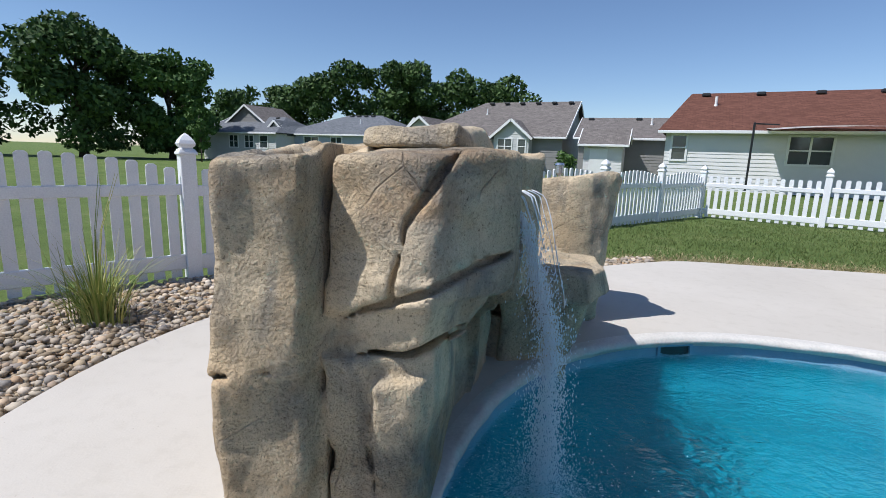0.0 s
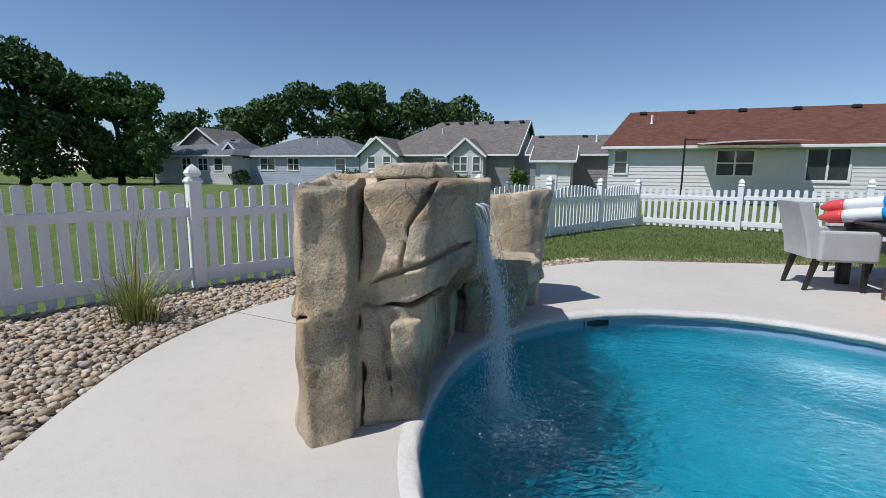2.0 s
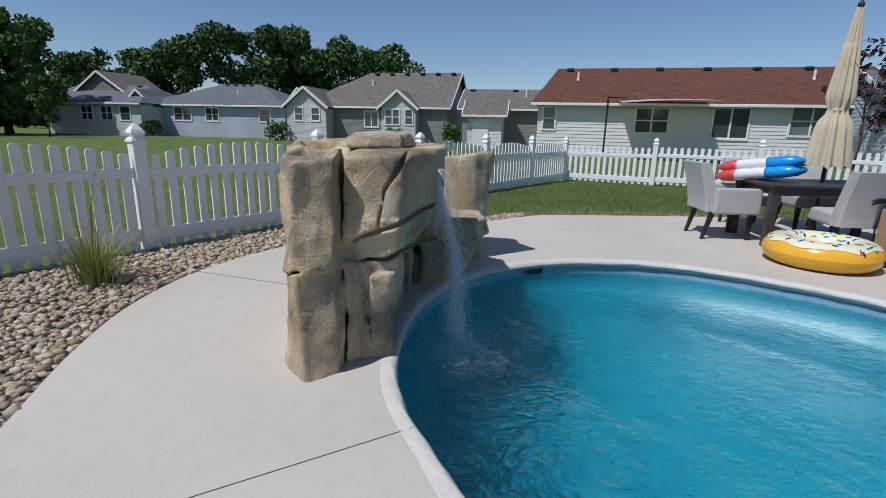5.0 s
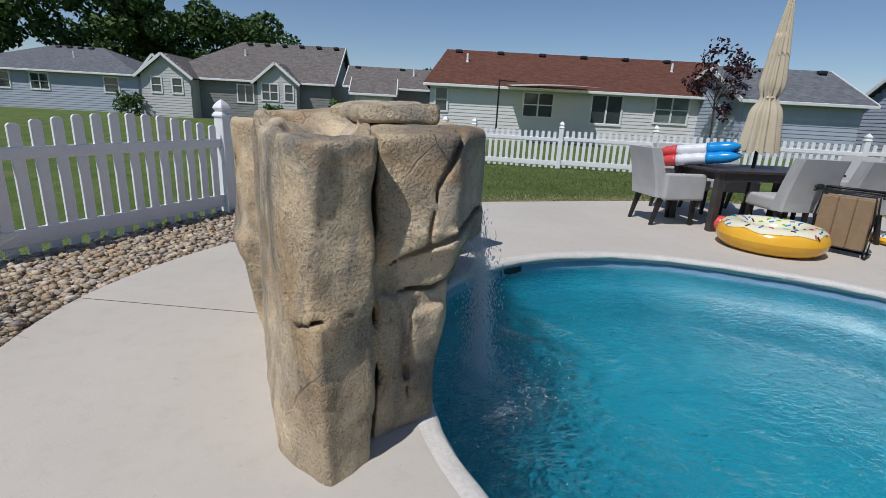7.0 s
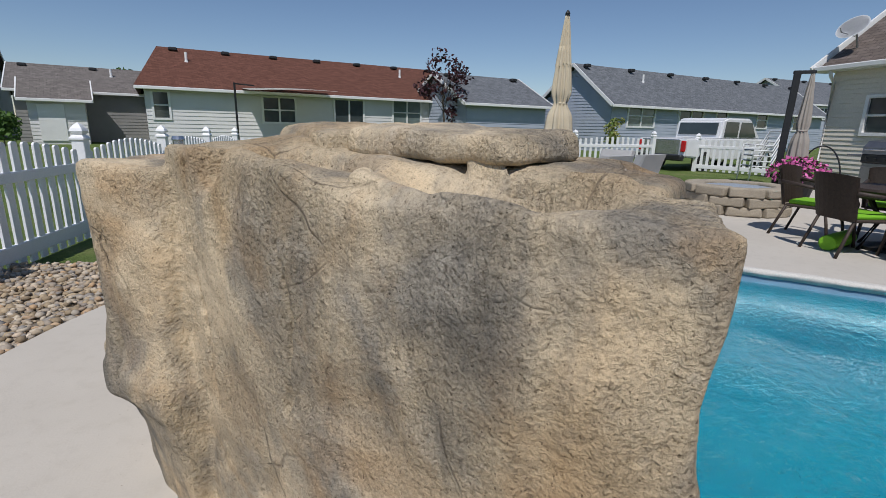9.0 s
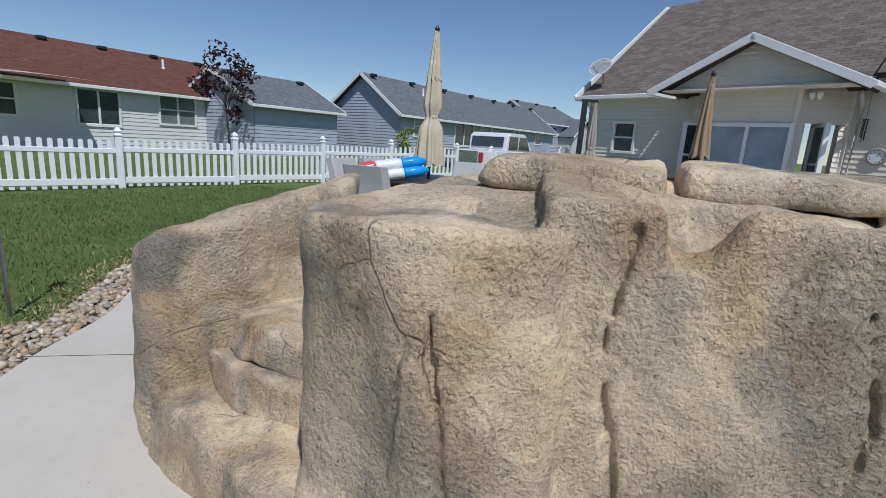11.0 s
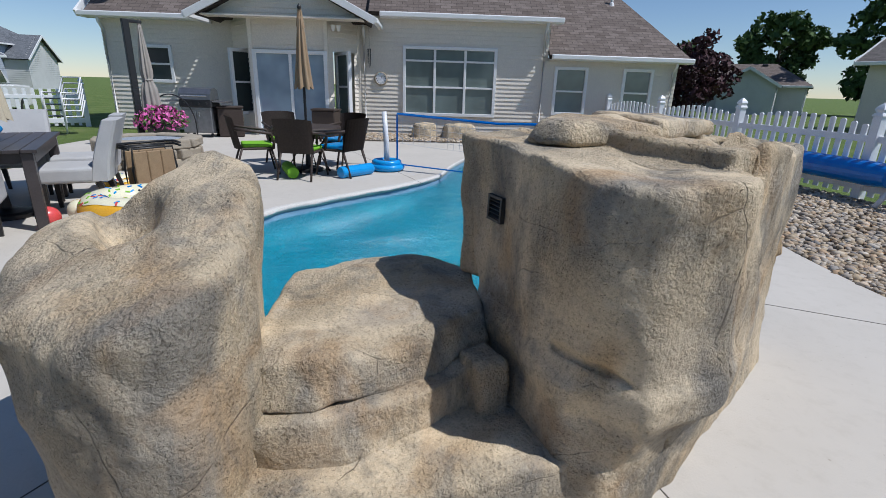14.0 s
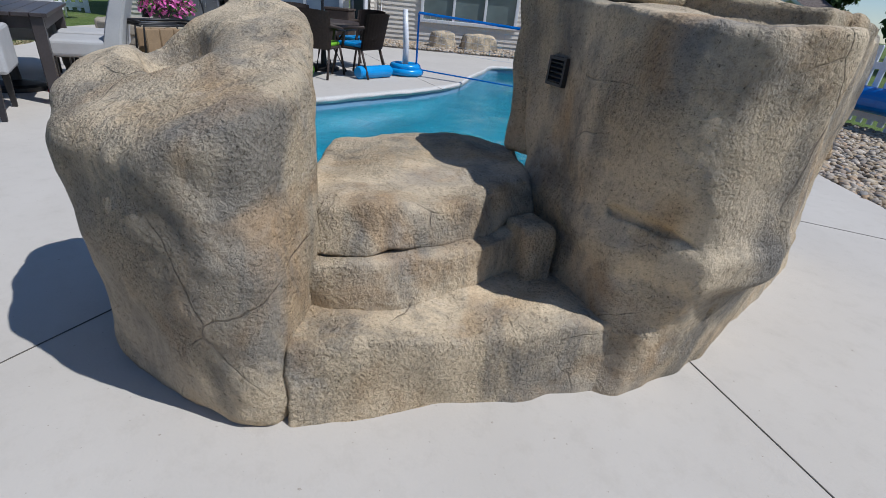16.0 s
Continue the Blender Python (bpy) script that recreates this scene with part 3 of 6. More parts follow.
def steps_rock():
    low = boulder([(0.0, 2.46), (0.9, 2.2), (1.2, 3.1), (0.42, 3.43), (0.23, 3.0)], [(0.04, 2.47), (0.9, 2.2), (1.2, 3.1), (0.47, 3.39), (0.25, 2.94)], -0.05, 0.255, 0.016)
    mid = boulder([(0.47, 2.42), (1.0, 2.2), (1.4, 2.5), (1.3, 2.95), (0.62, 3.27), (0.48, 3.03), (0.45, 2.72)], [(0.47, 2.42), (1.0, 2.2), (1.42, 2.5), (1.32, 2.95), (0.63, 3.27), (0.49, 3.03), (0.46, 2.72)], 0.2, 0.40, 0.014)
    top = boulder([(0.55, 2.33), (0.92, 2.05), (1.30, 2.10), (1.47, 2.45), (1.43, 2.82), (1.1, 3.06), (0.69, 3.25), (0.52, 2.96), (0.50, 2.6)],
                  [(0.60, 2.35), (0.92, 2.10), (1.27, 2.15), (1.43, 2.45), (1.38, 2.78), (1.1, 3.0), (0.73, 3.21), (0.57, 2.95), (0.55, 2.6)], 0.395, 0.545, 0.018, (-0.01, -0.01))
    under = boulder([(0.8, 2.2), (1.15, 2.35), (1.2, 2.75), (0.9, 3.1)], [(0.8, 2.15), (1.38, 2.35), (1.38, 2.85), (0.9, 3.1)], -0.4, 0.42, 0.06)
    return low, mid, top, under


def wander(g, seed, amp=0.6):
    def f(x, y, z):
        wx, wy, wz = (0.018 * grain3(x, y, z, 4.0, s) + 0.006 * grain3(x, y, z, 12, s + 5) for s in (seed, seed + 1, seed + 2))
        return g(x + wx, y + wy, z + wz) + rocky(x, y, z, amp, seed + 7)
    return f


low, mid, top, under = steps_rock()
wedge = boulder([(0.35, 2.42), (0.52, 2.40), (0.54, 2.53), (0.37, 2.56)], [(0.35, 2.40), (0.52, 2.38), (0.54, 2.51), (0.39, 2.53)], 0.2, 0.45, 0.03)
rock_steps = thing("rock_steps", "tan artificial rock steps climbing to a slab over the water", "rock steps")
rock_steps.location = (-0.09, 0.095, 0)
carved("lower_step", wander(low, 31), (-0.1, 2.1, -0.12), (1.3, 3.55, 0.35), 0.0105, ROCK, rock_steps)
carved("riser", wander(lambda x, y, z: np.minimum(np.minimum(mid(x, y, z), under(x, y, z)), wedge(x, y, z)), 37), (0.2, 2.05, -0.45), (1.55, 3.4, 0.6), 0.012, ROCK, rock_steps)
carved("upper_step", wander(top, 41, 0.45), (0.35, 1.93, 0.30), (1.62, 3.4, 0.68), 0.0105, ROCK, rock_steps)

side = boulder([(0.43, 3.44), (0.60, 3.22), (1.25, 2.98), (1.46, 3.05), (1.46, 3.62), (1.0, 3.74), (0.52, 3.57)], [(0.50, 3.46), (0.68, 3.17), (1.25, 2.95), (1.50, 3.0), (1.61, 3.65), (1.15, 3.83), (0.62, 3.69)], -0.05, 0.93, 0.09, (0.07, -0.37))
pit = bowl((1.26, 3.40, 1.04), (0.28, 0.12, 0.27))
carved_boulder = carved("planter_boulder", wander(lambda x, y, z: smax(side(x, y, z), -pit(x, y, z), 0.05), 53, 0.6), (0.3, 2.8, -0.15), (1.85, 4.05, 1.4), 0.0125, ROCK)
carved_boulder.location = (-0.09, 0.095, 0)
tagged(carved_boulder, "tall tan artificial boulder with an empty planting hollow on top", "boulder")


# ---- white picket fences ----
def picket_mesh(w, t, h):
    """A picket with a dog-eared top, standing on its foot."""
    bm = bmesh.new()
    c = 0.022
    prof = [(-w / 2, 0), (w / 2, 0), (w / 2, h - c), (w / 2 - c * 0.35, h - c * 0.45), (w / 2 - c, h), (-w / 2 + c, h), (-w / 2 + c * 0.35, h - c * 0.45), (-w / 2, h - c)]
    a = [bm.verts.new((x, -t / 2, z)) for x, z in prof]
    b = [bm.verts.new((x, t / 2, z)) for x, z in prof]
    bm.faces.new(a[::-1])
    bm.faces.new(b)
    for i in range(len(prof)):
        bm.faces.new((a[i], a[(i + 1) % len(prof)], b[(i + 1) % len(prof)], b[i]))
    bmesh.ops.recalc_face_normals(bm, faces=bm.faces)
    me = bpy.data.meshes.new("picket")
    bm.to_mesh(me)
    bm.free()
    me.materials.append(VINYL)
    return me


PICKETS = {}


def fence_run(p0, p1, n, label, arch=0.10, low=1.06, z=(0.0, 0.0), posts=(True, True), per=14):
    """n panels between p0 and p1, with posts, two rails and single pickets. arch: how far the middle pickets rise."""
    run = thing("fence", label, "picket fence", "picket fences")
    run.scale.z = 0.955
    p0, p1 = Vector(p0), Vector(p1)
    d = (p1 - p0) / n
    turn = math.degrees(math.atan2(d.y, d.x))
    for i in range(n + 1):
        if (i == 0 and not posts[0]) or (i == n and not posts[1]):
            continue
        q = p0 + d * i
        zz = z[0] + (z[1] - z[0]) * i / n
        post = part("post", boxes(((0, 0, 0.58), (0.127, 0.127, 1.26), 0, 0.006)), VINYL, run)
        post.location, post.rotation_euler = (q.x, q.y, zz), (0, 0, radians(turn))
        bm = boxes(((0, 0, 1.218), (0.155, 0.155, 0.03), 0, 0.006))
        rows = [(0.098, 1.234), (0.086, 1.252), (0.062, 1.264), (0.085, 1.285), (0.095, 1.305), (0.080, 1.335), (0.045, 1.372), (0.008, 1.40)]
        lathe(bm, rows, n=4, lean=Matrix.Rotation(radians(45), 3, "Z"))
        capob = part("post_cap", bm, VINYL, post)
    for i in range(n):
        a, b = p0 + d * i, p0 + d * (i + 1)
        m = (a + b) / 2
        zm = z[0] + (z[1] - z[0]) * (i + 0.5) / n
        for h, t in ((0.20, 0.14), (0.885, 0.10)):
            part("rail", boxes(((m.x, m.y, zm + h), (d.length - 0.12, 0.045, t), turn, 0.006)), VINYL, run)
        for k in range(per):
            s = (k + 0.5) / per
            h = low + arch * math.sin(math.pi * s) - 0.0
            key = round(h, 2)
            if key not in PICKETS:
                PICKETS[key] = picket_mesh(0.086, 0.022, key - 0.055)
            ob = new("picket", PICKETS[key])
            q = a + d * (0.035 + 0.93 * s)
            ob.parent = run
            ob.location = (q.x, q.y, zm + 0.055)
            ob.rotation_euler = (0, 0, radians(turn + random.uniform(-0.4, 0.4)))
    return run


A = (-2.163, 3.5)
CORNER = (5.2, 12.75)
fence_run(CORNER, A, 5, "white vinyl picket fence with arched tops beside the gravel bed", 0.13, 1.08, (-0.21, -0.05))
fence_run(A, (-6.1, -1.37), 3, "white vinyl picket fence with arched tops by the lawn", 0.13, 1.08, (-0.05, -0.05), posts=(False, True))
fence_run((13.77, 7.79), CORNER, 4, "straight white vinyl picket fence across the lawn", 0.0, 1.12, (-0.07, -0.21), (True, False))
fence_run((16.35, 6.25), (13.77, 7.79), 1, "white vinyl picket fence panel with an arched top beside the drive", 0.08, 1.10, (-0.06, -0.07), (True, False))
fence_run((17.3, 2.4), (17.6, 5.2), 1, "white vinyl picket gate panel beside the house", 0.0, 1.12, (0.0, -0.1))
fence_run((-6.1, -1.37), (7.6, -9.5), 6, "white vinyl picket fence with arched tops behind the gravel", 0.13, 1.08, posts=(False, True))


# ---- houses ----
TRIM = plain("white painted trim", (0.74, 0.74, 0.72), (0.80, 0.80, 0.78), 3, 0.45)
BEIGE = plain("beige lap siding", (0.68, 0.62, 0.525), (0.74, 0.68, 0.58), 1.2, 0.6, 0, 0.05, 30)
CREAM = plain("cream lap siding", (0.66, 0.65, 0.63), (0.72, 0.71, 0.69), 1.2, 0.6)
GREYSIDE = plain("grey lap siding", (0.20, 0.195, 0.185), (0.25, 0.245, 0.235), 1.2, 0.6)
BLUESIDE = plain("blue-grey lap siding", (0.36, 0.40, 0.47), (0.43, 0.47, 0.54), 1.2, 0.6)
LIGHTSIDE = plain("pale grey lap siding", (0.50, 0.50, 0.48), (0.58, 0.58, 0.56), 1.2, 0.6)
ROOF_BROWN = shingle_material("grey-brown shingles", (0.13, 0.105, 0.09), (0.20, 0.165, 0.145))
ROOF_RED = shingle_material("red-brown shingles", (0.115, 0.05, 0.034), (0.165, 0.073, 0.052))
ROOF_GREY = shingle_material("blue-grey shingles", (0.12, 0.13, 0.14), (0.18, 0.19, 0.205))
ROOF_TAUPE = shingle_material("taupe shingles", (0.14, 0.125, 0.115), (0.20, 0.18, 0.165))
PANE = glass_dark("dark window glass", (0.035, 0.045, 0.045))
PANE_GREEN = glass_dark("window with drawn blind", (0.12, 0.15, 0.14), 0.12)
PANE_SKY = glass_dark("bright door glass", (0.22, 0.28, 0.33), 0.08)


def siding(bm, a, b, z0, z1, lap=0.115, top=None, holes=()):
    """Lapped boards on the wall from a to b (the outside lies to the right of the way). top(s): the height at the share s of its length.
    holes: (s0, s1, z0, z1) openings that go through."""
    a, b = Vector(a), Vector(b)
    d = (b - a)
    L = d.length
    n = Vector((d.y, -d.x)).normalized()
    z = z0
    rows = []
    while z < z1 - 0.01:
        rows.append((z, min(z + lap, z1)))
        z += lap
    for lo, hi in rows:
        spans = [(0.0, L)]
        if top is not None:
            ss = [s for s in np.linspace(0, 1, 81) if top(s) >= lo]
            if not ss:
                continue
            spans = [(ss[0] * L, ss[-1] * L)]
        for s0, s1, h0, h1 in holes:
            if h0 < (lo + hi) / 2 < h1:
                nxt = []
                for u, v in spans:
                    if s1 <= u or s0 >= v:
                        nxt.append((u, v))
                    else:
                        if s0 > u:
                            nxt.append((u, s0))
                        if s1 < v:
                            nxt.append((s1, v))
                spans = nxt
        for u, v in spans:
            p, q = a + d * (u / L), a + d * (v / L)
            o0, o1 = n * 0.022, n * 0.0
            vs = [bm.verts.new((p.x + o.x, p.y + o.y, h)) for p, o, h in ((p, o0, lo), (q, o0, lo), (q, o1, hi), (p, o1, hi))]
            w = [bm.verts.new((r.x, r.y, lo)) for r in (p, q)]
            bm.faces.new(vs)
            bm.faces.new((w[0], w[1], vs[1], vs[0]))
            # the back of the wall
            k = [bm.verts.new((r.x - n.x * 0.12, r.y - n.y * 0.12, h)) for r, h in ((p, lo), (q, lo), (q, hi), (p, hi))]
            bm.faces.new(k[::-1])
    bmesh.ops.remove_doubles(bm, verts=bm.verts[:], dist=0.0004)
    return bm


def quad_uv(bm, pts, thick=0.12):
    """A roof slope: pts run along the eave first, then up; with a UV in metres and a thickness."""
    uv = bm.loops.layers.uv.verify()
    pts = [Vector(p) for p in pts]
    e = (pts[1] - pts[0]).normalized()
    nn = (pts[1] - pts[0]).cross(pts[-1] - pts[0]).normalized()
    if nn.z < 0:
        nn = -nn
    up = nn.cross(e)
    vs = [bm.verts.new(p) for p in pts]
    f = bm.faces.new(vs)
    for l, p in zip(f.loops, pts):
        l[uv].uv = ((p - pts[0]).dot(e), (p - pts[0]).dot(up))
    lo = [bm.verts.new(p - nn * thick) for p in pts]
    bm.faces.new(lo[::-1])
    for i in range(len(pts)):
        j = (i + 1) % len(pts)
        bm.faces.new((vs[i], lo[i], lo[j], vs[j]))


def roof_part(slopes, mat, parent, name="roof"):
    for slope in slopes:
        bm = bmesh.new()
        quad_uv(bm, slope)
        me = bpy.data.meshes.new(name)
        bm.to_mesh(me)
        bm.free()
        me.materials.append(mat)
        new(name, me).parent = parent


def window(parent, c, w, h, face, cols=1, rows=2, glass=None, name="window", trim=0.085, bars=()):
    """A window of size w x h round c, in a wall that faces the turn face (degrees; 0 looks to -y): frame, bars and panes."""
    glass = glass or PANE
    turn = Matrix.Translation(c) @ Matrix.Rotation(radians(face), 4, "Z")
    bm = bmesh.new()
    for x in (-w / 2, w / 2):
        box(bm, (x, -0.02, 0), (trim, 0.10, h + trim), 0, 0.006)
    for z in (-h / 2, h / 2):
        box(bm, (0, -0.022, z), (w - trim, 0.10, trim), 0, 0.006)
    for i in range(1, cols):
        box(bm, (-w / 2 + w * i / cols, -0.018, 0), (trim * 0.8, 0.08, h - trim), 0, 0.004)
    fr = part("window_frame", bm, TRIM, parent)
    fr.matrix_basis = turn
    heights = list(bars) or [k / rows for k in range(1, rows)]
    edges = [0, *heights, 1]
    for s in heights:
        bm = boxes(((0, -0.012, -h / 2 + h * s), (w - trim, 0.06, trim * 0.6), 0, 0.004))
        part("window_bar", bm, TRIM, fr)
    for i in range(cols):
        for e0, e1 in zip(edges, edges[1:]):
            bm = boxes(((-w / 2 + w * (i + 0.5) / cols, 0.012 - 0.01 * (e0 > 0), -h / 2 + h * (e0 + e1) / 2), (w / cols - 0.02, 0.014, h * (e1 - e0) - 0.02)))
            part("pane", bm, glass if e0 == 0 or glass is not PANE_GREEN else PANE_GREEN, fr)
    return fr


HOUSE = Matrix(((0.6, -0.8, 0, 10.45), (0.8, 0.6, 0, -5.82), (0, 0, 1, 0.0), (0, 0, 0, 1)))
house = thing("house", "beige sided single-storey house with a grey-brown shingle roof", "house", "houses", HOUSE)


def own_house():
    # local x runs along the back wall, y points to the pool; a wall's outside is on the right of its way, so walls run towards -x
    bm = siding(bmesh.new(), (9.5, 0), (6.06, 0), 0.0, 3.05, holes=((1.03, 1.75, 1.31, 2.21),))
    part("wall", bm, BEIGE, house)
    bm = siding(bmesh.new(), (2.62, 0), (-2.75, 0), 0.0, 3.22, holes=((1.28, 3.87, 0.60, 2.40),))
    part("wall", bm, BEIGE, house)
    bm = siding(bmesh.new(), (9.5, -9), (9.5, 0), 0.0, 6.5, top=lambda s: 3.0 + 3.5 * (1 - abs(2 * s - 1)))
    part("wall", bm, BEIGE, house)
    bm = siding(bmesh.new(), (-2.75, 0.0), (-2.75, -9), 2.2, 6.2, top=lambda s: 3.0 + 3.5 * (1 - abs(2 * s - 1)))
    part("wall", bm, BEIGE, house)
    bm = siding(bmesh.new(), (-2.75, -0.02), (-6.6, -0.02), 0.0, 2.24, holes=((0.27, 1.17, 0.72, 1.98), (2.29, 3.11, 0.72, 1.98)))
    part("wall", bm, BEIGE, house)
    bm = siding(bmesh.new(), (-6.6, -0.02), (-6.6, -8), 0.0, 2.24)
    part("wall", bm, BEIGE, house)
    # bay with the sliding door
    bm = siding(bmesh.new(), (6.06, 0), (5.25, 1.0), 0.0, 3.0, holes=((0.22, 1.08, 0.55, 2.15),))
    part("wall", bm, BEIGE, house)
    bm = siding(bmesh.new(), (5.25, 1.0), (3.33, 1.0), 0.0, 4.0, top=lambda s: 3.1 + 0.85 * (1 - abs(2 * s - 1)), holes=((0.05, 1.87, 0.0, 2.12),))
    part("wall", bm, BEIGE, house)
    bm = siding(bmesh.new(), (3.33, 1.0), (2.62, 0.0), 0.0, 3.0, holes=((0.22, 1.02, 0.45, 2.15),))
    part("bay_wall", bm, BEIGE, house)
    window(house, (8.11, 0, 1.76), 0.72, 0.90, 180, 1, 2)
    window(house, (0.045, 0, 1.50), 2.59, 1.80, 180, 3, 2, PANE_GREEN, bars=(0.42, 0.81))
    window(house, (-3.47, -0.02, 1.35), 0.90, 1.26, 180, 1, 2, PANE_GREEN)
    window(house, (-5.45, -0.02, 1.35), 0.82, 1.26, 180, 1, 2, PANE_GREEN)
    window(house, (5.655, 0.5, 1.35), 0.72, 1.6, 180 + 51, 1, 2)
    window(house, (2.975, 0.5, 1.30), 0.72, 1.7, 180 - 54.6, 1, 2, PANE_GREEN)
    d = window(house, (4.27, 1.0, 1.06), 1.82, 2.12, 180, 2, 1, PANE_SKY, trim=0.09)
    d.name = "sliding_door"
    for x, y in ((6.06, 0.02), (5.25, 1.02), (3.33, 1.02), (2.62, 0.02)):
        part("corner_board", boxes(((x, y, 1.5), (0.10, 0.06, 3.0), 0, 0.006)), BEIGE, house)
    # roofs
    o = 0.25
    roof_part([[(9.5 + o, o, 3.0), (2.3, o, 3.0), (2.3, -4.5, 6.7), (9.5 + o, -4.5, 6.7)],
               [(2.3, o, 3.25), (-2.75 - o, o, 3.25), (-2.75 - o, -4.5, 6.72), (2.3, -4.5, 6.72)],
               [(-2.75 - o, -9.3, 3.0), (9.5 + o, -9.3, 3.0), (9.5 + o, -4.5, 6.7), (-2.75 - o, -4.5, 6.7)]], ROOF_BROWN, house)
    roof_part([[(-2.75, o, 2.31), (-6.6 - o, o, 2.31), (-5.1, -3.6, 5.0), (-2.75, -3.6, 5.0)], [(-6.6 - o, o, 2.31), (-6.6 - o, -8.3, 2.31), (-5.1, -3.6, 5.0)]], ROOF_BROWN, house)
    roof_part([[(6.38, 1.55, 2.96), (6.38, -1.6, 2.96), (4.3, -2.6, 4.02), (4.3, 1.55, 4.02)], [(2.2, -1.6, 2.96), (2.2, 1.55, 2.96), (4.3, 1.55, 4.02), (4.3, -2.6, 4.02)]], ROOF_BROWN, house, "bay_roof")
    # gutters, fascias and downspouts
    for a, b, y, z in ((9.88, 6.6, o + 0.04, 2.95), (2.0, -3.05, o + 0.04, 3.19), (-2.8, -6.9, o + 0.04, 2.26)):
        part("gutter", boxes((((a + b) / 2, y, z), (a - b, 0.12, 0.13), 0, 0.02)), TRIM, house)
        part("soffit", boxes((((a + b) / 2, y - 0.22, z - 0.07), (a - b, 0.40, 0.02))), TRIM, house)
    for sx in (-1, 1):
        bm = bmesh.new()
        ln = math.hypot(2.32, 1.13)
        box(bm, (4.3 + sx * 1.13, 1.58, 3.42), (ln, 0.05, 0.17), 0, 0.008, ry=sx * math.degrees(math.atan2(1.13, 2.32)))
        part("barge_board", bm, TRIM, house)
        part("bay_gutter", boxes(((4.3 + sx * 2.3, 0.7, 2.87), (0.12, 1.7, 0.12), 0, 0.02)), TRIM, house)
    bm = siding(bmesh.new(), (6.4, 1.28), (2.2, 1.28), 2.88, 4.0, top=lambda s: 2.92 + 1.02 * (1 - abs(2 * s - 1)))
    part("gable_wall", bm, BEIGE, house)
    part("bay_soffit", boxes(((4.3, 1.25, 2.90), (4.3, 0.5, 0.03))), BEIGE, house)
    for x, h in ((2.45, 2.85), (-2.62, 3.1), (-6.45, 2.18), (9.42, 2.85)):
        bm = tube(bmesh.new(), [(x, 0.26, h + 0.05), (x, 0.22, h - 0.08), (x, 0.07, h - 0.25), (x, 0.06, 0.2), (x, 0.18, 0.06)], 0.04, 8)
        part("downspout", bm, TRIM, house, smooth=True)
    for y0, y1, tilt in ((0.35, -4.5, 37.3), (-9.35, -4.5, -37.3)):
        ln = math.hypot(4.85, 3.7)
        part("barge_board", boxes(((9.88, (y0 + y1) / 2, 4.78), (0.05, ln, 0.18), 0, 0.006), rx=-tilt), TRIM, house)
    part("foundation", boxes(((1.35, -4.5, 0.03), (16.2, 8.9, 0.10))), CONCRETE, house)
    part("vent_pipe", lathe(bmesh.new(), [(0.10, 0.0), (0.06, 0.12), (0.045, 0.13), (0.045, 0.4)], (-5.2, -2.2, 3.95), 10), TRIM, house)
    for x in (-4.6, -5.9):
        part("roof_vent", boxes(((x, -3.0, 4.66), (0.4, 0.3, 0.16), 0, 0.03)), DARK, house)
    bm = tube(bmesh.new(), [(3.0, 0.78, 2.78), (3.05, 0.95, 2.74)], 0.02, 6)
    lathe(bm, [(0.03, 0), (0.06, 0.1), (0.065, 0.14)], (3.0, 0.95, 2.66), 10)
    lathe(bm, [(0.03, 0), (0.06, 0.1), (0.065, 0.14)], (3.14, 0.95, 2.66), 10)
    part("flood_light", bm, TRIM, house)


own_house()


def on_house(x, y, z, rz=0):
    return HOUSE @ pose(x, y, z, 0, 0, rz)


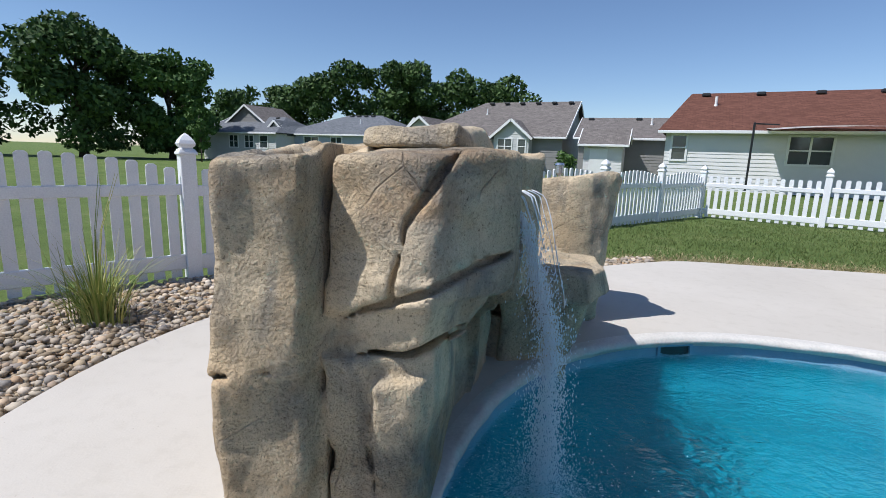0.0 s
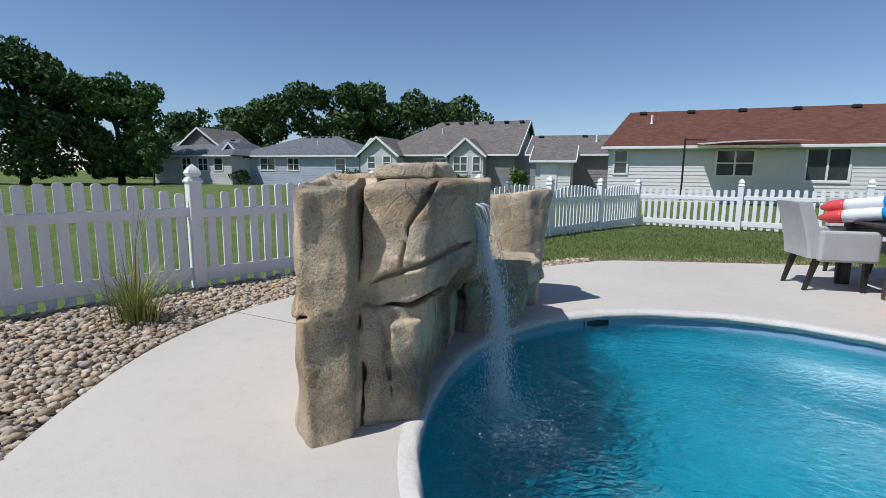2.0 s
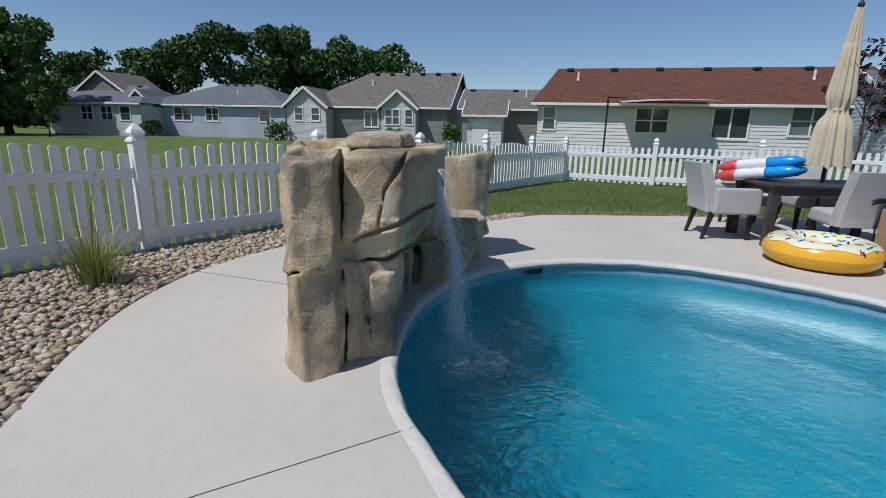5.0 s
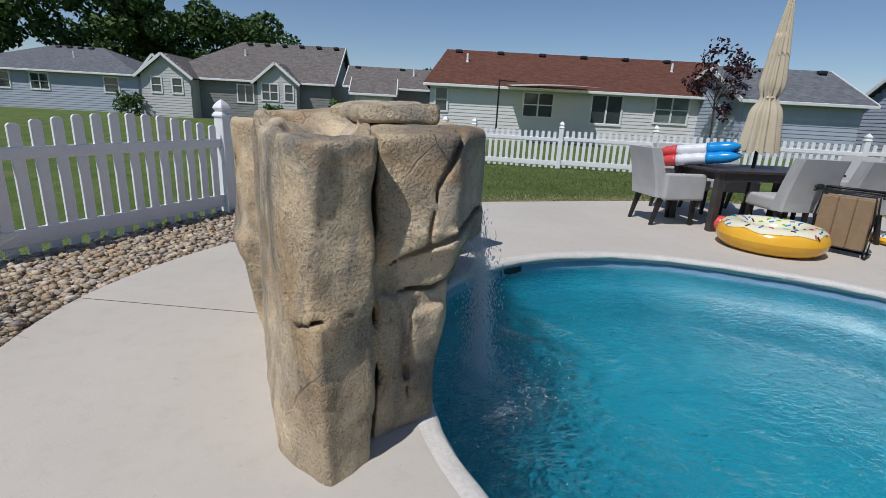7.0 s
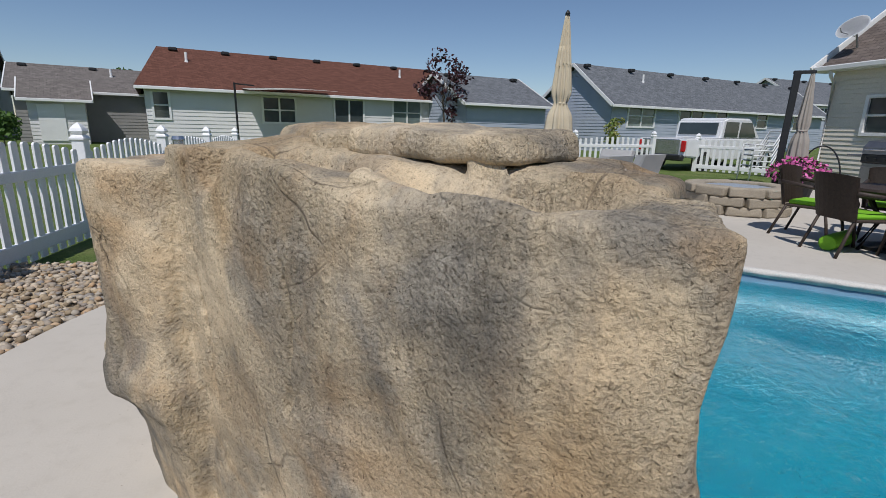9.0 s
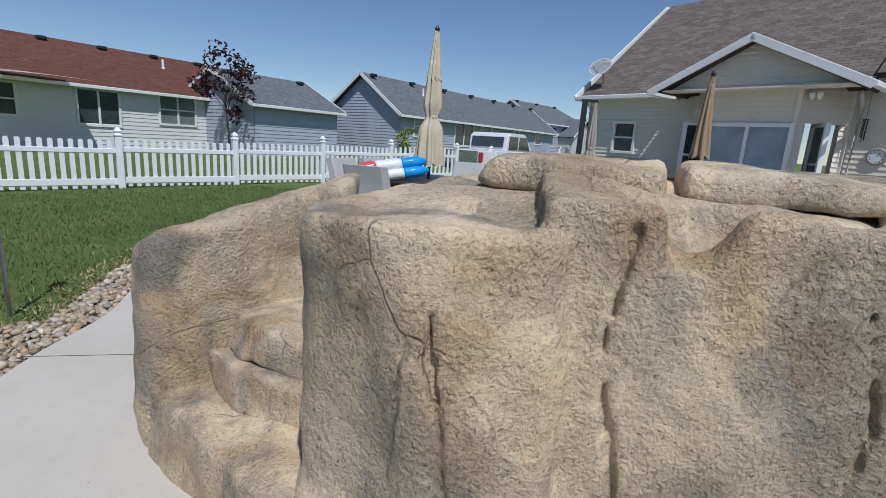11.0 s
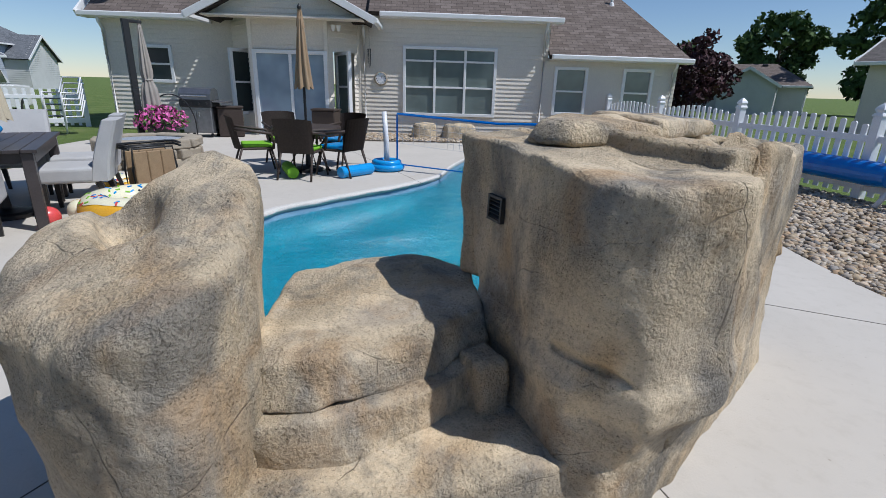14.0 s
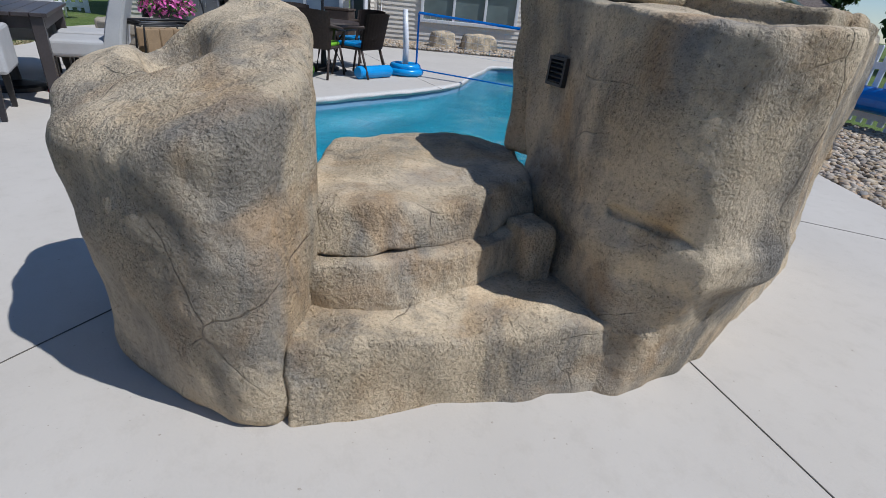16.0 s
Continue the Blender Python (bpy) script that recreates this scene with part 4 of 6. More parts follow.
def bg_house(name, label, a, b, depth, eave, ridge, wall, roof, hip=(0, 0), wins=(), vents=0, pipes=(), gable_wall=None):
    """A house whose seen eave runs from a to b (left to right as seen); its ridge lies half the depth behind. wins: (s, z, w, h, columns, rows, glass)."""
    a, b = Vector(a), Vector(b)
    d = b - a
    L = d.length
    ang = math.atan2(d.y, d.x)
    m = pose(a.x, a.y, 0, 0, 0, math.degrees(ang))
    ob = thing(name, label, "house", "houses", m)
    # local x along the eave, y behind
    holes = [(s - w / 2, s + w / 2, z - h / 2, z + h / 2) for s, z, w, h, *_ in wins]
    bm = siding(bmesh.new(), (0, 0), (L, 0), -0.3, eave, 0.2, holes=holes)
    part("wall", bm, wall, ob)
    for x, flip in ((0, True), (L, False)):
        bm = bmesh.new()
        h = hip[0 if flip else 1]
        p, q = ((x, depth), (x, 0)) if flip else ((x, 0), (x, depth))
        if h == 0:
            siding(bm, p, q, -0.3, ridge - 0.1, 0.2, top=lambda s: eave + (ridge - eave) * (1 - abs(2 * s - 1)) - 0.1)
        else:
            siding(bm, p, q, -0.3, eave, 0.2)
        part("side_wall", bm, gable_wall or wall, ob)
    o = 0.4
    slope = (ridge - eave) / (depth / 2)
    e = eave - o * slope + 0.12
    xl, xr = -o, L + o
    rl, rr = (xl + hip[0], xr - hip[1])
    sl = [[(xl, -o, e), (xr, -o, e), (rr, depth / 2, ridge + 0.12), (rl, depth / 2, ridge + 0.12)], [(xr, depth + o, e), (xl, depth + o, e), (rl, depth / 2, ridge + 0.12), (rr, depth / 2, ridge + 0.12)]]
    if hip[0]:
        sl.append([(xl, depth + o, e), (xl, -o, e), (rl, depth / 2, ridge + 0.12)])
    if hip[1]:
        sl.append([(xr, -o, e), (xr, depth + o, e), (rr, depth / 2, ridge + 0.12)])
    roof_part(sl, roof, ob)
    part("gutter", boxes(((L / 2, -o - 0.04, e - 0.09), (L + 2 * o, 0.10, 0.16), 0, 0.02)), TRIM, ob)
    for x, h in ((xl, hip[0]), (xr, hip[1])):
        if h == 0:
            for sy in (0, 1):
                ln = math.hypot(depth / 2 + o, ridge - eave + o * slope)
                bm = boxes(((x, (depth / 2 - o) / 2 if sy == 0 else depth * 0.75 + o / 2, (ridge + e) / 2 - 0.01), (0.06, ln, 0.2), 0, 0.0), rx=math.degrees(math.atan(slope)) * (1 if sy == 0 else -1))
                part("barge_board", bm, TRIM, ob)
    for s, z, w, h, cols, rows, glass in wins:
        window(ob, (s, 0, z), w, h, 0, cols, rows, glass, trim=0.11)
    for k in range(vents):
        s = rl + 0.8 + (rr - rl - 1.6) * k / max(1, vents - 1)
        part("roof_vent", boxes(((s, depth / 2 - 0.5, ridge - 0.02), (0.45, 0.35, 0.2), 0, 0.05)), DARK, ob)
    for s, f in pipes:
        y = depth / 2 * f
        part("vent_pipe", lathe(bmesh.new(), [(0.16, -0.3), (0.09, 0.05), (0.07, 0.06), (0.07, 0.5)], (s, y, eave + slope * y + 0.12), 8), TRIM, ob)
    return ob


def small_gable(ob, x0, x1, y, eave, apex, wall, roof, back=3.0, wins=()):
    """A gabled projection on the front of a far house."""
    holes = [(s - w / 2 - x0, s + w / 2 - x0, z - h / 2, z + h / 2) for s, z, w, h, *_ in wins]
    L = x1 - x0
    bm = siding(bmesh.new(), (x0, y), (x1, y), -0.3, apex, 0.2, top=lambda s: eave + (apex - eave) * (1 - abs(2 * s - 1)), holes=holes)
    siding(bm, (x0, y + back), (x0, y), -0.3, eave, 0.2)
    siding(bm, (x1, y), (x1, y + back), -0.3, eave, 0.2)
    part("gable_wall", bm, wall, ob)
    m, k = (x0 + x1) / 2, 0.35
    drop = k * (apex - eave) / (L / 2)
    roof_part([[(x0 - k, y + back, eave - drop + 0.1), (x0 - k, y - k, eave - drop + 0.1), (m, y - k, apex + 0.1), (m, y + back, apex + 0.1)], [(x1 + k, y - k, eave - drop + 0.1), (x1 + k, y + back, eave - drop + 0.1), (m, y + back, apex + 0.1), (m, y - k, apex + 0.1)]], roof, ob, "gable_roof")
    ln = math.hypot(L / 2 + k, apex - eave + drop)
    for sx in (-1, 1):
        bm = boxes(((m + sx * (L / 4 + k / 2), y - k - 0.03, (apex + eave - drop) / 2), (ln, 0.06, 0.2), 0, 0.0), ry=sx * math.degrees(math.atan2(apex - eave, L / 2)))
        part("barge_board", bm, TRIM, ob)
    for s, z, w, h, cols, rows, glass in wins:
        window(ob, (s, y, z), w, h, 0, cols, rows, glass, trim=0.11)


# ---- neighbouring houses ----
red = bg_house("house", "pale sided neighbour house under a long red-brown roof", (8.15, 28.15), (25.93, 22.36), 10, 2.95, 5.25, CREAM, ROOF_RED, (1.25, 0),
               [(0.68, 2.00, 0.75, 1.35, 1, 2, PANE), (6.45, 1.95, 1.80, 1.40, 2, 2, PANE), (10.53, 1.85, 1.85, 1.70, 2, 1, PANE), (14.40, 2.05, 2.00, 1.60, 2, 2, PANE_GREEN)], 7, ((2.20, 0.6), (15.35, 0.62)))
blue = bg_house("house", "blue-grey sided neighbour house with a grey gabled roof", (29.7, 13.5), (54.8, 4.9), 6.6, 3.0, 5.4, BLUESIDE, ROOF_GREY, (0, 0),
                [(2.8, 2.2, 2.6, 1.4, 2, 2, PANE_GREEN), (8.0, 1.9, 2.7, 1.8, 2, 1, PANE), (11.6, 2.4, 1.4, 1.1, 1, 1, PANE), (17.0, 2.3, 1.5, 1.3, 1, 2, PANE), (22.5, 2.2, 1.6, 1.3, 1, 2, PANE)], 7, ((5.0, 0.6),))
wing = bg_house("garage", "blue-grey sided garage with a grey gabled roof", (21.9, 18.8), (27.5, 16.9), 7, 2.7, 4.4, BLUESIDE, ROOF_GREY, (0, 0), [], 2)
grey = bg_house("house", "grey gabled neighbour house with pale front gables", (-9.8, 45.5), (3.55, 41.75), 10, 3.1, 6.25, GREYSIDE, ROOF_TAUPE, (5.5, 0),
                [(6.9, 1.9, 1.3, 1.4, 2, 1, PANE)], 6, ((6.0, 0.6),))
small_gable(grey, -0.6, 3.2, -1.5, 3.0, 4.5, LIGHTSIDE, ROOF_TAUPE, 4.5, [(0.6, 2.2, 0.8, 1.2, 1, 2, PANE), (2.2, 2.2, 0.8, 1.2, 1, 2, PANE)])
small_gable(grey, 8.2, 11.3, -1.0, 3.0, 4.3, LIGHTSIDE, ROOF_TAUPE, 4.0, [(9.2, 2.1, 1.3, 1.3, 2, 2, PANE), (10.7, 2.1, 0.7, 1.3, 1, 2, PANE)])
hipped = bg_house("house", "pale blue neighbour house under a low grey hipped roof", (-27.6, 53.2), (-12.3, 49.6), 11, 3.1, 5.4, BLUESIDE, ROOF_GREY, (6, 6),
                  [(4.2, 2.1, 2.0, 1.4, 2, 2, PANE), (7.6, 2.1, 1.5, 1.4, 2, 2, PANE), (13.5, 2.1, 1.2, 1.3, 1, 2, PANE)], 4, ((9.0, 0.5),))
small_gable(hipped, -1.2, 1.7, -1.2, 3.05, 4.4, LIGHTSIDE, ROOF_GREY, 4.0, [(0.25, 2.1, 1.4, 1.4, 2, 2, PANE)])
small_gable(hipped, 15.0, 18.2, 1.5, 3.05, 4.9, BLUESIDE, ROOF_GREY, 5.0)
corner_house = bg_house("house", "grey neighbour house with a tall gable beside trees", (-37.6, 53.0), (-26.6, 50.0), 9, 3.05, 4.9, LIGHTSIDE, ROOF_GREY, (0, 3),
                        [(5.0, 2.0, 1.4, 1.4, 2, 2, PANE), (7.4, 2.0, 1.4, 1.4, 2, 2, PANE), (9.6, 2.0, 1.2, 1.4, 1, 2, PANE)], 3)
small_gable(corner_house, 0.5, 7.5, 3.0, 4.0, 6.3, GREYSIDE, ROOF_TAUPE, 6.0)
shed_house = bg_house("house", "low taupe roofed house with dark grey siding", (4.6, 38.6), (12.5, 36.8), 8, 2.9, 4.5, GREYSIDE, ROOF_TAUPE, (0, 0), [], 3, ((5.0, 0.6),))
shed = bg_house("shed", "small cream garden shed with a pale door", (4.7, 35.6), (7.2, 35.0), 3, 2.4, 3.3, CREAM, ROOF_TAUPE, (0, 0), [])
part("shed_door", boxes(((1.0, -0.05, 1.0), (1.2, 0.05, 2.0), 0, 0.01)), TRIM, shed)
beyond = bg_house("house", "pale two-storey house far beyond the drive", (62.0, 7.0), (74.0, 1.0), 9, 4.4, 7.0, BLUESIDE, ROOF_GREY, (0, 3), [(3.0, 3.4, 2.4, 1.2, 2, 2, PANE), (7.5, 3.4, 2.0, 1.2, 2, 2, PANE)], 3)
small_gable(beyond, 5.0, 11.0, -2.0, 3.0, 5.2, LIGHTSIDE, ROOF_GREY, 5.0)
side_house = bg_house("house", "beige sided house whose gable faces the lawn", (4.6, -24.0), (-6.0, -21.0), 10, 3.0, 5.9, BEIGE, ROOF_TAUPE, (0, 0), [], 2)
far_right = bg_house("house", "low brown roofed house far across the road", (24.0, -41.0), (12.0, -44.0), 9, 2.3, 4.0, LIGHTSIDE, ROOF_BROWN, (3, 3), [(3, 1.8, 1.6, 1.2, 2, 1, PANE)], 2)
small_gable(far_right, 6.5, 10.5, -2, 2.3, 3.5, LIGHTSIDE, ROOF_BROWN, 4)

# awning and post on the red-roofed house's patio
CANVAS = plain("off-white canvas", (0.62, 0.60, 0.56), (0.70, 0.68, 0.63), 5, 0.8)
IRON = plain("black iron", (0.012, 0.012, 0.012), (0.02, 0.02, 0.02), 20, 0.45)
awning = thing("patio_awning", "off-white canvas awning on a black post", "awning", at=red.matrix_basis @ pose(4.5, -1.2, 0))
bm = bmesh.new()
rows = [[bm.verts.new((x, y - 0.3 * x / 5, 3.1 - 0.5 * (y + 2.2) * -0.15 - 0.05 * x - 0.35 * (1 - x / 5) ** 2)) for y in (-2.2, -1.2, 0, 1.2)] for x in (0, 1, 2, 3.2, 4.6)]
for a, b in zip(rows, rows[1:]):
    for i in range(3):
        bm.faces.new((a[i], a[i + 1], b[i + 1], b[i]))
bmesh.ops.solidify(bm, geom=bm.faces[:], thickness=0.02)
part("canopy", bm, CANVAS, awning)
part("post", boxes(((-0.7, -1.6, 1.55), (0.09, 0.09, 3.1), 0, 0.01)), IRON, awning)
part("arm", boxes(((-0.2, -1.2, 3.05), (1.3, 0.06, 0.06), 35, 0.01)), IRON, awning)


# ---- pickup ----
WHITEPAINT = plain("white car paint", (0.74, 0.75, 0.76), (0.78, 0.79, 0.80), 2, 0.2)
RUBBER = plain("black rubber", (0.012, 0.012, 0.012), (0.022, 0.022, 0.022), 30, 0.8)
CHROME = plain("bright steel", (0.55, 0.55, 0.56), (0.62, 0.62, 0.63), 6, 0.25, 0.9)
REDLAMP = plain("red lamp glass", (0.45, 0.01, 0.01), (0.55, 0.02, 0.02), 6, 0.15)


def pickup(at):
    t = thing("pickup_truck", "white crew-cab pickup truck parked on the drive", "truck", at=at)
    # x runs forward from the tail, y to its left
    def shell(prof, w, bev):
        bm = bmesh.new()
        a = [bm.verts.new((x, -w / 2, z)) for x, z in prof]
        b = [bm.verts.new((x, w / 2, z)) for x, z in prof]
        bm.faces.new(a[::-1])
        bm.faces.new(b)
        for i in range(len(prof)):
            bm.faces.new((a[i], a[(i + 1) % len(prof)], b[(i + 1) % len(prof)], b[i]))
        bmesh.ops.recalc_face_normals(bm, faces=bm.faces)
        bmesh.ops.bevel(bm, geom=bm.edges[:], offset=bev, segments=2, affect="EDGES")
        return bm
    part("body", shell([(0.05, 0.55), (0.05, 1.15), (2.0, 1.17), (4.4, 1.17), (5.75, 1.10), (5.85, 0.8), (5.8, 0.45), (4.2, 0.42), (1.9, 0.42)], 1.95, 0.05), WHITEPAINT, t)
    part("cab", shell([(1.95, 1.12), (2.05, 1.80), (2.3, 1.88), (3.7, 1.88), (4.5, 1.15)], 1.80, 0.06), WHITEPAINT, t)
    for y in (-0.905, 0.905):
        for x0, x1, tip in ((2.15, 2.95, 0.0), (3.05, 3.75, 0.35)):
            bm = prism(bmesh.new(), [(x0, 1.22), (x1 + tip, 1.22), (x1, 1.74), (x0 + 0.05, 1.74)], -0.012, 0.012)
            ob = part("side_window", bm, PANE, t)
            ob.matrix_basis = pose(0, y, 0, 90, 0, 0)
    part("rear_window", boxes(((1.97, 0, 1.5), (0.03, 1.5, 0.42), 0, 0.01), ry=8), PANE, t)
    part("tailgate", boxes(((0.03, 0, 0.86), (0.04, 1.5, 0.52), 0, 0.015)), CHROME, t)
    part("rear_bumper", boxes(((-0.05, 0, 0.52), (0.2, 1.95, 0.2), 0, 0.04)), IRON, t)
    for y in (-0.88, 0.88):
        part("tail_light", boxes(((0.04, y, 0.9), (0.08, 0.16, 0.36), 0, 0.02)), REDLAMP, t)
    for x in (1.1, 4.85):
        for y in (-0.86, 0.86):
            w = part("wheel", lathe(bmesh.new(), [(0.20, -0.12), (0.34, -0.12), (0.38, -0.07), (0.38, 0.07), (0.34, 0.12), (0.20, 0.12)], n=22), RUBBER, t)
            w.matrix_basis = pose(x, y, 0.38, 90, 0, 0)
            part("rim", lathe(bmesh.new(), [(0.06, -0.125), (0.21, -0.128), (0.21, 0.128), (0.06, 0.125)], n=16), CHROME, w)
    return t


pickup(pose(17.2, 6.3, -0.1, 0, 0, -19.5))


# ---- patio things ----
GREYCLOTH = plain("pale grey woven cloth", (0.40, 0.395, 0.385), (0.47, 0.465, 0.45), 6, 0.9, 0, 0.25, 160)
BLACKWOOD = plain("black stained wood", (0.014, 0.012, 0.011), (0.028, 0.024, 0.022), 8, 0.5, 0, 0.1, 60)
ESPRESSO = plain("espresso table boards", (0.035, 0.028, 0.027), (0.06, 0.05, 0.048), 5, 0.4, 0, 0.1, 70)
BEIGECLOTH = plain("beige umbrella cloth", (0.50, 0.43, 0.30), (0.58, 0.50, 0.36), 4, 0.85, 0, 0.1, 90)
TANCLOTH = plain("tan umbrella cloth", (0.30, 0.20, 0.115), (0.37, 0.26, 0.155), 4, 0.85, 0, 0.1, 90)
TAUPECLOTH = plain("faded taupe umbrella cloth", (0.29, 0.26, 0.225), (0.36, 0.33, 0.29), 4, 0.85, 0, 0.1, 90)
WICKER = plain("dark brown wicker", (0.028, 0.018, 0.013), (0.06, 0.04, 0.028), 40, 0.6, 0, 0.5, 110)
SLING = plain("tan sling cloth", (0.23, 0.155, 0.085), (0.30, 0.205, 0.115), 9, 0.85, 0, 0.2, 140)
BLUEV = plain("glossy blue vinyl", (0.005, 0.13, 0.52), (0.01, 0.19, 0.60), 5, 0.25)
REDV = plain("glossy red vinyl", (0.62, 0.06, 0.06), (0.70, 0.10, 0.09), 5, 0.25)
WHITEV = plain("glossy white vinyl", (0.70, 0.71, 0.72), (0.78, 0.78, 0.79), 5, 0.3)
SKYV = plain("bright blue vinyl", (0.01, 0.25, 0.62), (0.02, 0.32, 0.70), 5, 0.25)
YELLOWV = plain("glossy yellow vinyl", (0.78, 0.38, 0.02), (0.82, 0.46, 0.04), 5, 0.2)
CREAMV = plain("cream vinyl", (0.74, 0.70, 0.48), (0.80, 0.76, 0.56), 5, 0.25)
GREENV = plain("lime green foam", (0.16, 0.42, 0.01), (0.22, 0.50, 0.02), 8, 0.7)
STEEL = plain("brushed grey steel", (0.22, 0.22, 0.23), (0.30, 0.30, 0.31), 10, 0.35, 0.8)
STONE = plain("rough tan stone", (0.27, 0.23, 0.175), (0.40, 0.345, 0.26), 7, 0.9, 0, 0.8, 50)
ASH = plain("grey glass chips", (0.22, 0.26, 0.30), (0.40, 0.43, 0.46), 30, 0.5, 0, 0.9, 60)


def dining_chair(arms):
    c = thing("dining_armchair" if arms else "dining_chair", "pale grey cloth dining %schair on black wooden legs" % ("arm" if arms else ""), "chair", "chairs round the dining table")
    # faces +y; stands at its centre
    part("seat", boxes(((0, 0.02, 0.42), (0.56, 0.56, 0.16), 0, 0.035), seg=3), GREYCLOTH, c, smooth=False)
    bm = bmesh.new()
    n = 7
    rows = []
    for i in range(n):
        s = i / (n - 1)
        y, z = -0.25 - 0.16 * s ** 1.4, 0.36 + 0.60 * s
        t = 0.065 - 0.015 * s
        w = 0.29 - 0.012 * s
        rows.append([bm.verts.new(p) for p in ((-w, y - t, z), (-w + 0.03, y - t - 0.02, z), (w - 0.03, y - t - 0.02, z), (w, y - t, z), (w, y + t, z), (w - 0.03, y + t + 0.012, z), (-w + 0.03, y + t + 0.012, z), (-w, y + t, z))])
    for a, b in zip(rows, rows[1:]):
        for i in range(8):
            bm.faces.new((a[i], a[(i + 1) % 8], b[(i + 1) % 8], b[i]))
    bm.faces.new(rows[0][::-1])
    bm.faces.new(rows[-1])
    part("backrest", bm, GREYCLOTH, c, smooth=False)
    if arms:
        for x in (-0.30, 0.30):
            part("arm", boxes(((x, 0.02, 0.50), (0.09, 0.56, 0.33), 0, 0.025), seg=2), GREYCLOTH, c)
    for x, y, lean in ((-0.24, 0.24, 0), (0.24, 0.24, 0), (-0.24, -0.23, -0.09), (0.24, -0.23, -0.09)):
        bm = bmesh.new()
        lo = [bm.verts.new((x + a * 0.018, y + lean + b * 0.018, 0)) for a, b in ((-1, -1), (1, -1), (1, 1), (-1, 1))]
        hi = [bm.verts.new((x + a * 0.028, y + b * 0.028, 0.36)) for a, b in ((-1, -1), (1, -1), (1, 1), (-1, 1))]
        bm.faces.new(lo[::-1])
        bm.faces.new(hi)
        for i in range(4):
            bm.faces.new((lo[i], lo[(i + 1) % 4], hi[(i + 1) % 4], hi[i]))
        part("leg", bm, BLACKWOOD, c)
    return c


def facing(x, y, dx, dy):
    return pose(x, y, 0, 0, 0, math.degrees(math.atan2(dy, dx)) - 90)


armchair = dining_chair(True)
armchair.matrix_basis = facing(4.72, 4.34, 0.99, -0.12)
copy_thing(armchair, facing(7.0, 3.85, -0.98, 0.15))
sidechair = dining_chair(False)
sidechair.matrix_basis = facing(5.62, 3.42, 0.25, 0.97)
copy_thing(sidechair, facing(6.42, 3.28, 0.22, 0.97))
copy_thing(sidechair, facing(5.55, 4.98, -0.2, -0.97))
copy_thing(sidechair, facing(6.30, 4.82, -0.2, -0.97))

TABLE = pose(5.80, 4.05, 0, 0, 0, -8)
table = thing("dining_table", "dark espresso slatted outdoor dining table with square legs", "table", at=TABLE)
for i in range(8):
    part("slat", boxes(((0, -0.425 + 0.1215 * i, 0.735), (1.76, 0.116, 0.03), 0, 0.004)), ESPRESSO, table)
part("apron", boxes(((0, -0.43, 0.67), (1.5, 0.03, 0.10)), ((0, 0.43, 0.67), (1.5, 0.03, 0.10)), ((-0.76, 0, 0.67), (0.03, 0.83, 0.10)), ((0.76, 0, 0.67), (0.03, 0.83, 0.10))), ESPRESSO, table)
for x in (-0.80, 0.80):
    for y in (-0.40, 0.40):
        part("leg", boxes(((x, y, 0.36), (0.09, 0.09, 0.72), 0, 0.006)), ESPRESSO, table)


def closed_umbrella(label, at, cloth, pole, h_top, h_bot, r_top, r_bot, waist=None, folds=11, base=True, seed=0, tiers=((0.0, 1.0),)):
    u = thing("patio_umbrella", label, "umbrella", at=at)
    rnd = random.Random(seed)
    part("pole", lathe(bmesh.new(), [(0.022, 0.0), (0.022, h_top + 0.02)], n=10), pole, u)
    part("finial", lathe(bmesh.new(), [(0.03, h_top), (0.035, h_top + 0.03), (0.012, h_top + 0.07)], n=10), pole, u)
    bm = bmesh.new()
    n = folds * 6
    for s0, s1 in tiers:
        rings = []
        ph = [rnd.uniform(0, 6.28) for _ in range(3)]
        for k in range(22):
            s = s0 + (s1 - s0) * k / 21
            z = h_top - (h_top - h_bot) * s
            r = r_top + (r_bot - r_top) * s ** 0.9
            if waist:
                r *= 1 - waist[1] * math.exp(-((s - waist[0]) / 0.05) ** 2)
            r *= 1.0 + 0.10 * (k / 21) ** 3
            ring = []
            for i in range(n):
                a = 2 * math.pi * i / n
                fold = 0.5 + 0.5 * math.cos(folds * a + ph[0] + 1.2 * math.sin(3 * s + ph[1]))
                rr = r * (0.62 + 0.38 * fold ** 0.7) * (1 + 0.12 * math.sin(2 * a + ph[2]))
                ring.append(bm.verts.new((rr * math.cos(a), rr * math.sin(a), z - (0.05 * fold * (k / 21) ** 4))))
            rings.append(ring)
        for a, b in zip(rings, rings[1:]):
            for i in range(n):
                bm.faces.new((a[i], a[(i + 1) % n], b[(i + 1) % n], b[i]))
        bm.faces.new(rings[0])
    part("canopy", bm, cloth, u, smooth=True)
    if waist:
        z = h_top - (h_top - h_bot) * waist[0]
        part("tie", lathe(bmesh.new(), [(0.075, z - 0.02), (0.085, z), (0.075, z + 0.02)], n=16), cloth, u)
    if base:
        part("base", lathe(bmesh.new(), [(0.24, 0.0), (0.24, 0.04), (0.20, 0.06), (0.05, 0.09), (0.035, 0.3)], n=24), IRON, u)
    return u


